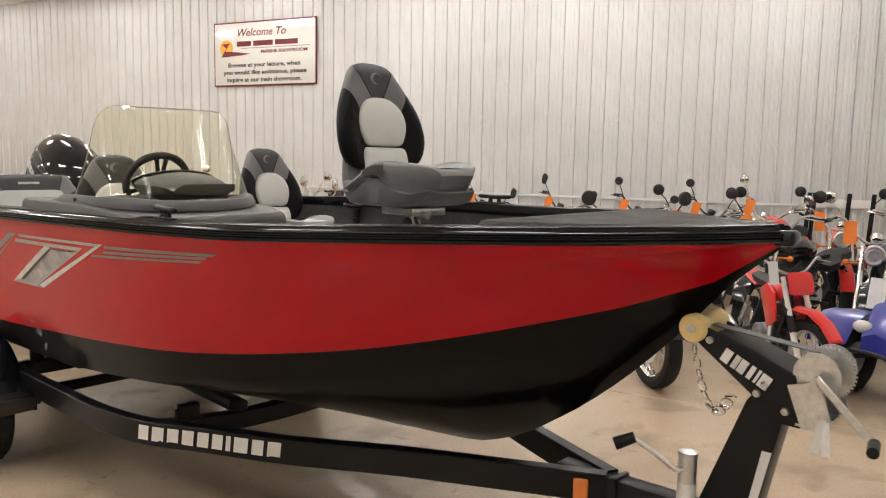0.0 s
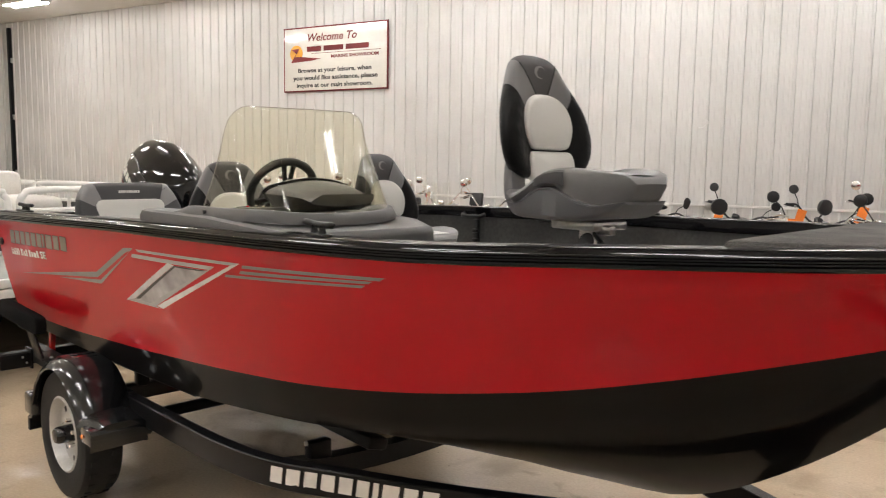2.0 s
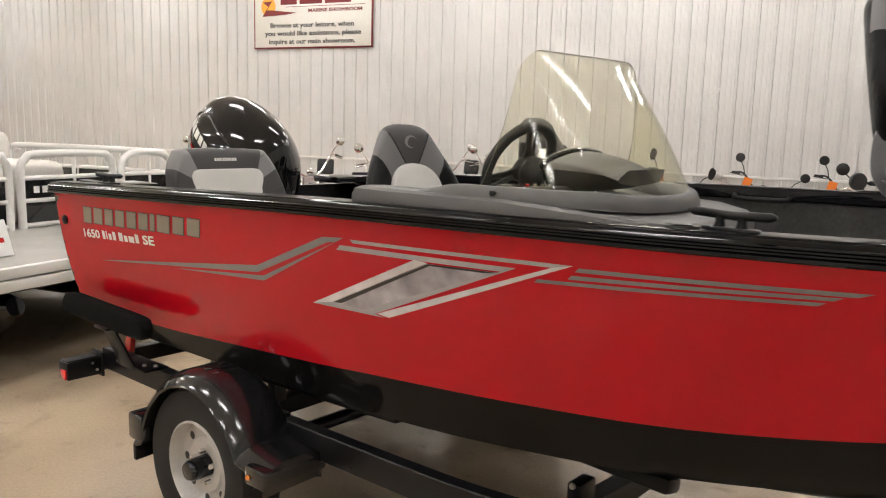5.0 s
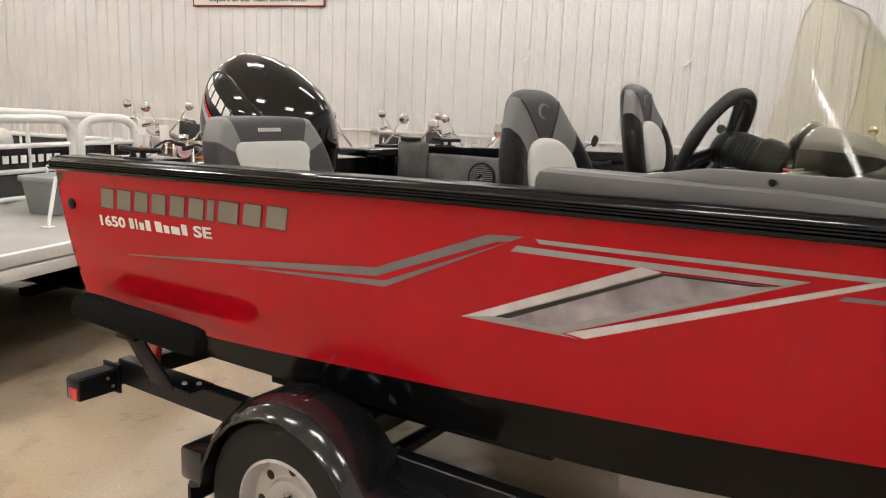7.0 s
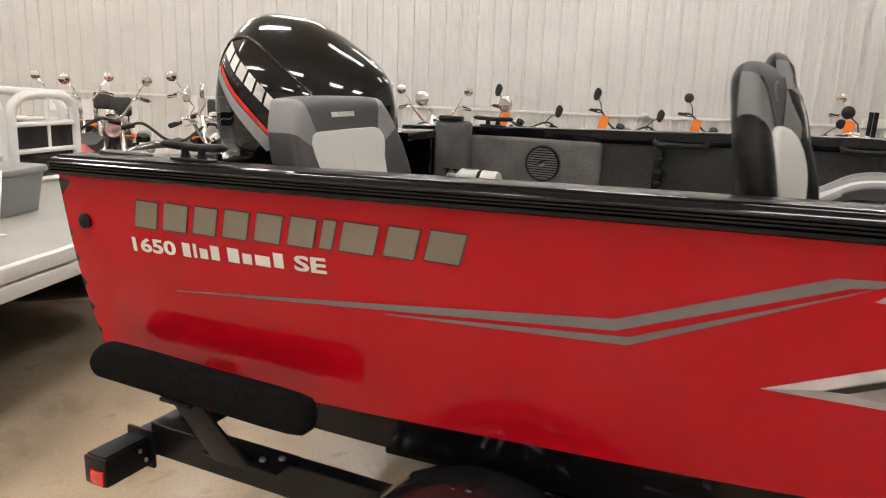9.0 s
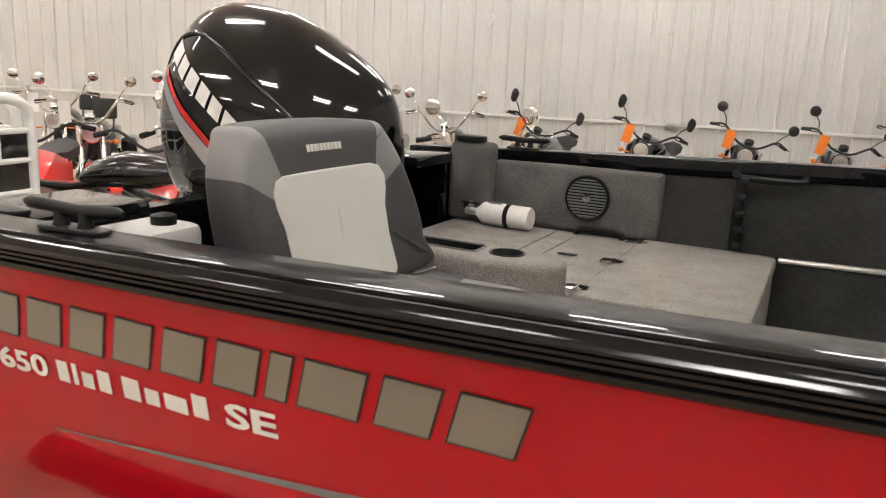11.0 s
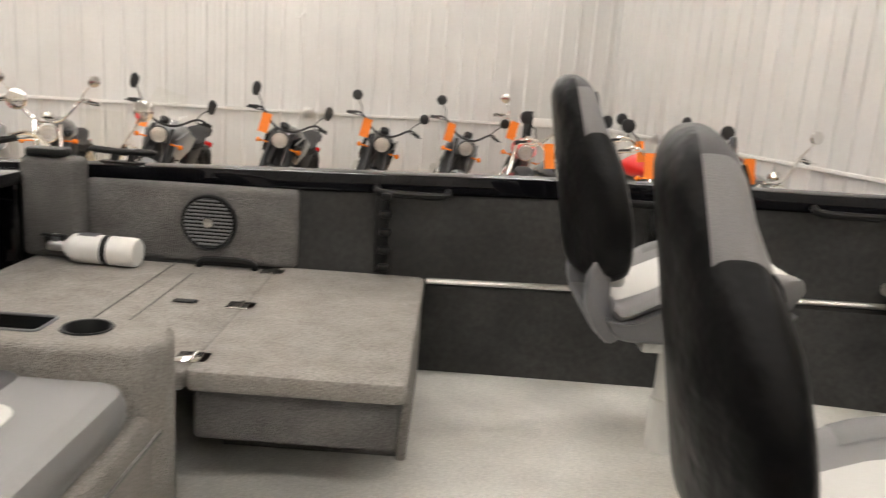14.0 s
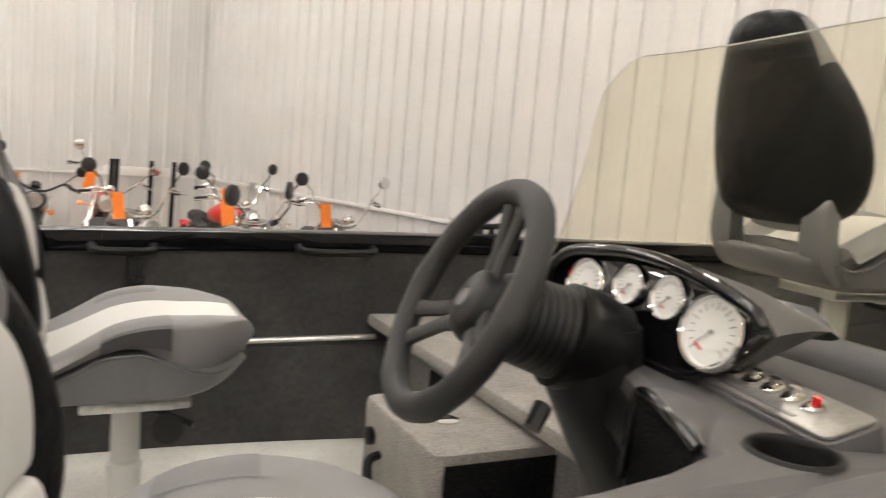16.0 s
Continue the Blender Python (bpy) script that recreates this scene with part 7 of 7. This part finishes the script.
def quad_bike(label, m, paint, tag=TAG_WHITE):
    ob = thing("quad_bike", label, "quad bike", "quad bikes", m=m)
    for x in (-0.58, 0.58):
        for s in (-1, 1):
            T = pose(x, s * 0.40, 0.28, 90)
            wh = part("wheel", Geo().lathe([(0.13, -0.10), (0.20, -0.125), (0.26, -0.115), (0.28, -0.08), (0.28, 0.08), (0.26, 0.115), (0.20, 0.125), (0.13, 0.10)], 28, T, False), RUBBER, ob, "chunky knobbed tyre")
            part("rim", Geo().lathe([(0.135, -0.09), (0.12, -0.03), (0.05, 0.0), (0.12, 0.03), (0.135, 0.09)], 24, T, False), STEEL, wh)
            kn = Geo()
            for k in range(22):
                a = math.tau * k / 22
                for z in (-0.07, 0.0, 0.07):
                    kn.box((0.283 * math.cos(a + z), 0.283 * math.sin(a + z), z), (0.03, 0.035, 0.045), 0.004, 1, (0, 0, math.degrees(a + z)), T)
            tagged(part("tread_knobs", kn, RUBBER, wh), kind="stuff")
            part("fender", Geo().loft([[(x + 0.36 * math.cos(t), s * y, 0.28 + 0.38 * math.sin(t) + (0.0 if y < 0.5 else -0.02)) for y in (0.20, 0.36, 0.50, 0.54)] for t in [radians(a) for a in (25, 50, 75, 100, 125, 150)]], closed=False), paint, ob, "glossy plastic fender")
            part("arm", Geo().tube([(x * 0.75, s * 0.10, 0.34), (x, s * 0.36, 0.28)], 0.018, 6), BIKE_DARK, ob)
            part("shock", Geo().tube([(x * 0.9, s * 0.28 * (0.98 + 0.0 * k), 0.32 + 0.025 * k) for k in range(14)], [0.036 if k % 2 else 0.024 for k in range(14)], 8), WHITE, ob)
    part("body", Geo().loft([[(x, -w, z - h), (x, -w, z), (x, 0, z + 0.04), (x, w, z), (x, w, z - h)] for x, z, w, h in ((0.88, 0.52, 0.10, 0.12), (0.62, 0.72, 0.17, 0.2), (0.25, 0.82, 0.15, 0.3), (0.0, 0.76, 0.13, 0.3), (-0.3, 0.70, 0.14, 0.2))]), paint, ob, "glossy plastic bodywork")
    part("saddle", Geo().loft([[(x, -w, z - 0.08), (x, -w, z), (x, 0, z + 0.03), (x, w, z), (x, w, z - 0.08)] for x, z, w in ((0.08, 0.80, 0.10), (-0.2, 0.78, 0.14), (-0.6, 0.80, 0.14), (-0.72, 0.82, 0.10))]), SADDLE, ob)
    part("chassis", Geo().box((0, 0, 0.40), (1.2, 0.22, 0.22), 0.04, 2), BIKE_DARK, ob)
    part("handlebar", Geo().tube(smooth_line([(0.14, -0.38, 1.0), (0.22, -0.25, 1.04), (0.30, -0.07, 0.92), (0.30, 0.07, 0.92), (0.22, 0.25, 1.04), (0.14, 0.38, 1.0)], 4), 0.012, 8), BIKE_DARK, ob)
    for s in (-1, 1):
        part("grip", Geo().tube([(0.17, s * 0.32, 1.02), (0.13, s * 0.41, 0.995)], 0.02, 8), RUBBER, ob)
        part("headlight", Geo().ball((0.80, s * 0.14, 0.58), 0.07, 12, (0.7, 1.1, 0.7)), GAUGE, ob)
    part("front_bumper", Geo().tube(smooth_line([(0.85, -0.20, 0.28), (0.98, -0.16, 0.42), (0.98, 0.16, 0.42), (0.85, 0.20, 0.28)], 4), 0.016, 8), BIKE_DARK, ob)
    if tag:
        part("price_tag", Geo().box((0.55, -0.20, 0.80), (0.008, 0.12, 0.24), 0.001, 1, (0, -15, 10)), tag, ob, "white hanging price tag")
    return ob


# row along the long wall, facing the boat
def bike_at(s, n, turn=0.0, lean=-17.0):
    """Leaning on its side stand, headed for the boat."""
    return room(s, n, 0, -90 + turn) @ pose(0, 0, 0.03, lean)


motorcycle("dark naked motorcycle with wind screen and orange price tag", bike_at(0.20, 7.1, -20), "naked", BIKE_GREY, ORANGE, True, "drop", 14)
motorcycle("black naked motorcycle with orange price tag by the wall", bike_at(1.40, 7.1, -24), "naked", BIKE_BLACK, ORANGE, False, "drop", 16)
motorcycle("black retro motorcycle with round headlight and orange tag", bike_at(2.36, 7.1, -14), "naked", BIKE_BLACK, ORANGE, False, "round", 12)
motorcycle("grey retro motorcycle with chrome lamp and orange tag", bike_at(3.30, 7.1, -16), "naked", BIKE_GREY, ORANGE, False, "round", 14)
motorcycle("red cruiser motorcycle with orange price tag", bike_at(4.02, 7.0, -22), "cruiser", BIKE_RED, ORANGE, False, "chrome", 12)

ramp = thing("loading_ramp", "white metal ramp with black straps leaning on the wall", "loading ramp", m=room(4.95, 7.75, 0, 0))
part("beam", Geo().box((0, 0, 1.10), (0.95, 0.05, 0.11), 0.008), WHITE, ramp)
part("frame", Geo().box((-0.3, 0.12, 0.56), (0.05, 0.05, 1.14), 0.006, 1, (6, 0, 0)), WHITE, ramp)
part("frame", Geo().box((0.3, 0.12, 0.56), (0.05, 0.05, 1.14), 0.006, 1, (6, 0, 0)), WHITE, ramp)
for x in (-0.42, -0.36, 0.05, 0.33):
    part("strap", Geo().box((x, -0.06, 0.62), (0.055, 0.012, 1.24), 0.003, 1, (-4, 3, 0)), BLACK_PLASTIC, ramp, "black webbing strap")


# nearer bikes and quads beyond the bow
motorcycle("black cruiser motorcycle with wire-spoke front wheel", pose(2.70, 3.40, 0, 0, 0, -72), "cruiser", BIKE_BLACK, ORANGE, False, "round", 36)
motorcycle("black cruiser motorcycle parked in the row beyond the bow", pose(2.25, 5.55, 0, 0, 0, -78), "cruiser", BIKE_BLACK, ORANGE, False, "round", 12)
motorcycle("red dirt bike with white price tag", pose(3.62, 3.62, 0, 0, 0, -54) @ Matrix.Scale(0.80, 4), "dirt", BIKE_RED, TAG_WHITE, False, "round", 16)
motorcycle("black cruiser motorcycle by the side wall with orange tag", pose(3.98, 5.45, 0, 0, 0, -92), "cruiser", BIKE_BLACK, ORANGE, False, "chrome", 10)
motorcycle("red and black cruiser with orange price tag", pose(3.25, 6.70, 0, 0, 0, -78), "cruiser", BIKE_RED, ORANGE, False, "round", 12)
quad_bike("blue quad bike with white price tag", pose(4.60, 4.05, 0, 0, 0, -108) @ Matrix.Scale(0.9, 4), BIKE_BLUE)
# group behind the stern
motorcycle("black touring motorcycle with tall wind screen", room(-3.85, 4.85, 0, -62), "tourer", BIKE_BLACK, TAG_WHITE, True, "chrome", 14)
motorcycle("black and chrome touring motorcycle with high bars", room(-2.95, 5.35, 0, -66), "tourer", BIKE_BLACK, TAG_WHITE, False, "chrome", 12, high=1.2)
motorcycle("black touring motorcycle with backrest", room(-4.9, 5.9, 0, -70), "tourer", BIKE_BLACK, TAG_WHITE, False, "chrome", 10)
motorcycle("black motorcycle with brown saddle", room(-2.08, 2.40, 0, 10), "cruiser", BIKE_BLACK, None, False, "chrome", 10, SADDLE_BROWN)
motorcycle("black touring motorcycle with a wide fairing screen", room(-1.45, 4.95, 0, -78), "tourer", BIKE_BLACK, None, True, "chrome", 12)
motorcycle("grey touring motorcycle with full screen", room(-1.75, 7.25, 0, -86), "tourer", BIKE_GREY, None, True, "chrome", 10)
motorcycle("black touring motorcycle with glossy bags beside the stern", pose(-0.72, 2.25, 0, 0, 0, 62), "tourer", BIKE_BLACK, None, True, "chrome", 12)
quad_bike("red quad bike with white price tag", room(-2.25, 3.25, 0, -62), BIKE_RED)
quad_bike("red quad bike beside the touring bikes", room(-3.25, 3.30, 0, -66), BIKE_RED)
motorcycle("black motorcycle with chrome bars beside the wall", room(-0.6, 6.6, 0, -92), "cruiser", BIKE_BLACK, None, False, "chrome", 12)
motorcycle("black cruiser parked behind the red dirt bike", pose(3.27, 5.25, 0, 0, 0, -105), "cruiser", BIKE_BLACK, ORANGE, False, "round", 14)

# ---- pontoon boat behind the stern ----
pont = thing("pontoon_boat", "white pontoon boat with railings and dark side panels", "pontoon boat", m=ROOM)
part("deck", Geo().box((-3.55, 0.5, 0.715), (5.1, 2.84, 0.07), 0.01), PONTOON_DECK, pont, "pale grey deck")
for z in (0.725, 0.655):
    part("deck_edge", Geo().box((-0.99, 0.5, z), (0.045, 2.84, 0.062), 0.01, 2), WHITE, pont, "white moulded deck edge")
    part("deck_edge", Geo().box((-3.55, -0.92, z), (5.1, 0.045, 0.062), 0.01, 2), WHITE, pont)
for y in (-0.35, 1.35):
    part("pontoon", Geo().tube([(-1.35, y, 0.44), (-1.7, y, 0.34), (-2.2, y, 0.31), (-6.0, y, 0.31)], [0.06, 0.22, 0.27, 0.27], 20), BLACK_GLOSS, pont, "dark pontoon tube")
    for x in (-2.6, -5.2):
        part("stand", Geo().box((x, y, 0.03), (0.1, 0.5, 0.06), 0.01), POWDER, pont)
part("under_skin", Geo().box((-3.6, 0.5, 0.60), (4.9, 2.6, 0.05), 0.006), BLACK_PLASTIC, pont, "dark underside of the deck")


def fence(p, q, name="railing", top=1.295):
    a, b = Vector((*p, 0)), Vector((*q, 0))
    d = b - a
    at = lambda t, z: tuple(a + d * t + Vector((0, 0, z)))
    e = 0.14 / d.length
    f = part(name, Geo().tube(smooth_line([at(0, 0.75), at(0, top - 0.13), at(e * 0.3, top - 0.035), at(e, top), at(1 - e, top), at(1 - e * 0.3, top - 0.035), at(1, top - 0.13), at(1, 0.75)], 5), 0.030, 10), WHITE, pont, "white railing section")
    for z in (0.775, 0.955, 1.12):
        part("rail", Geo().tube([at(0, z), at(1, z)], 0.018, 8), WHITE, f)
    part("post", Geo().tube([at(0.55, 0.955), at(0.55, top)], 0.015, 8), WHITE, f)
    part("panel", Geo().box((*((a + b) / 2).xy, 1.037), (d.length - 0.06, 0.012, 0.135), 0.002, 1, (0, 0, math.degrees(math.atan2(d.y, d.x)))), BIKE_BLACK, f, "dark gloss side panel")
    part("kick_panel", Geo().box((*((a + b) / 2).xy, 0.862), (d.length - 0.06, 0.008, 0.155), 0.002, 1, (0, 0, math.degrees(math.atan2(d.y, d.x)))), BIKE_BLACK, f)
    return f


fence((-2.30, -0.85), (-2.30, 0.36))
fence((-2.30, 0.46), (-2.28, 1.29))
fence((-2.28, 1.38), (-2.20, 1.86))
fence((-2.3, 1.88), (-4.2, 1.88))
fence((-4.3, 1.88), (-6.0, 1.88))
for k in range(9):
    part("letter_block", Geo().box((-2.265, 0.56 + 0.072 * k, 1.037), (0.004, 0.046, 0.05)), WHITE, pont, "white name block" if k == 0 else "")
part("lounge_seat", Geo().box((-2.80, 0.35, 1.00), (0.70, 1.3, 0.46), 0.08, 3), CREAM, pont, "cream padded lounge")
part("lounge_back", Geo().box((-3.1, 0.25, 1.30), (0.20, 1.4, 0.30), 0.08, 4), CREAM, pont, "cream padded lounge back")
part("aft_bench", Geo().box((-4.8, 0.0, 1.05), (1.4, 0.7, 0.56), 0.08, 3), CREAM, pont, "cream padded bench")
part("brochure_stand", Geo().box((-1.35, -0.50, 0.86), (0.02, 0.26, 0.22), 0.004, 1, (0, -20, 0)), TAG_WHITE, pont, "white card on the deck")
part("brochure_bar", Geo().box((-1.338, -0.50, 0.85), (0.02, 0.17, 0.03), 0.002, 1, (0, -20, 0)), LENS_RED, pont)
for foot, head in (((-1.40, 0.15), (-1.55, 0.38)), ((-1.98, 0.70), (-2.12, 0.90))):
    part("gate_strut", Geo().tube([(*foot, 0.75), (*head, 1.0)], 0.011, 8).box((*foot, 0.754), (0.06, 0.06, 0.006), 0.002), WHITE, pont)

tote = thing("storage_tote", "grey plastic storage tote on the pontoon deck", "tote", m=ROOM)
part("tub", Geo().loft([[(x, y, 0.754) for x, y in rounded(0.22, 0.30, 0.03, 3, -1.76, 0.62)], [(x, y, 0.95) for x, y in rounded(0.27, 0.36, 0.04, 3, -1.76, 0.62)]]), TOTE_GREY, tote)
part("lid", Geo().prism(rounded(0.30, 0.39, 0.04, 3, -1.76, 0.62), 0.95, 0.985, None, 0.01), TOTE_GREY, tote)
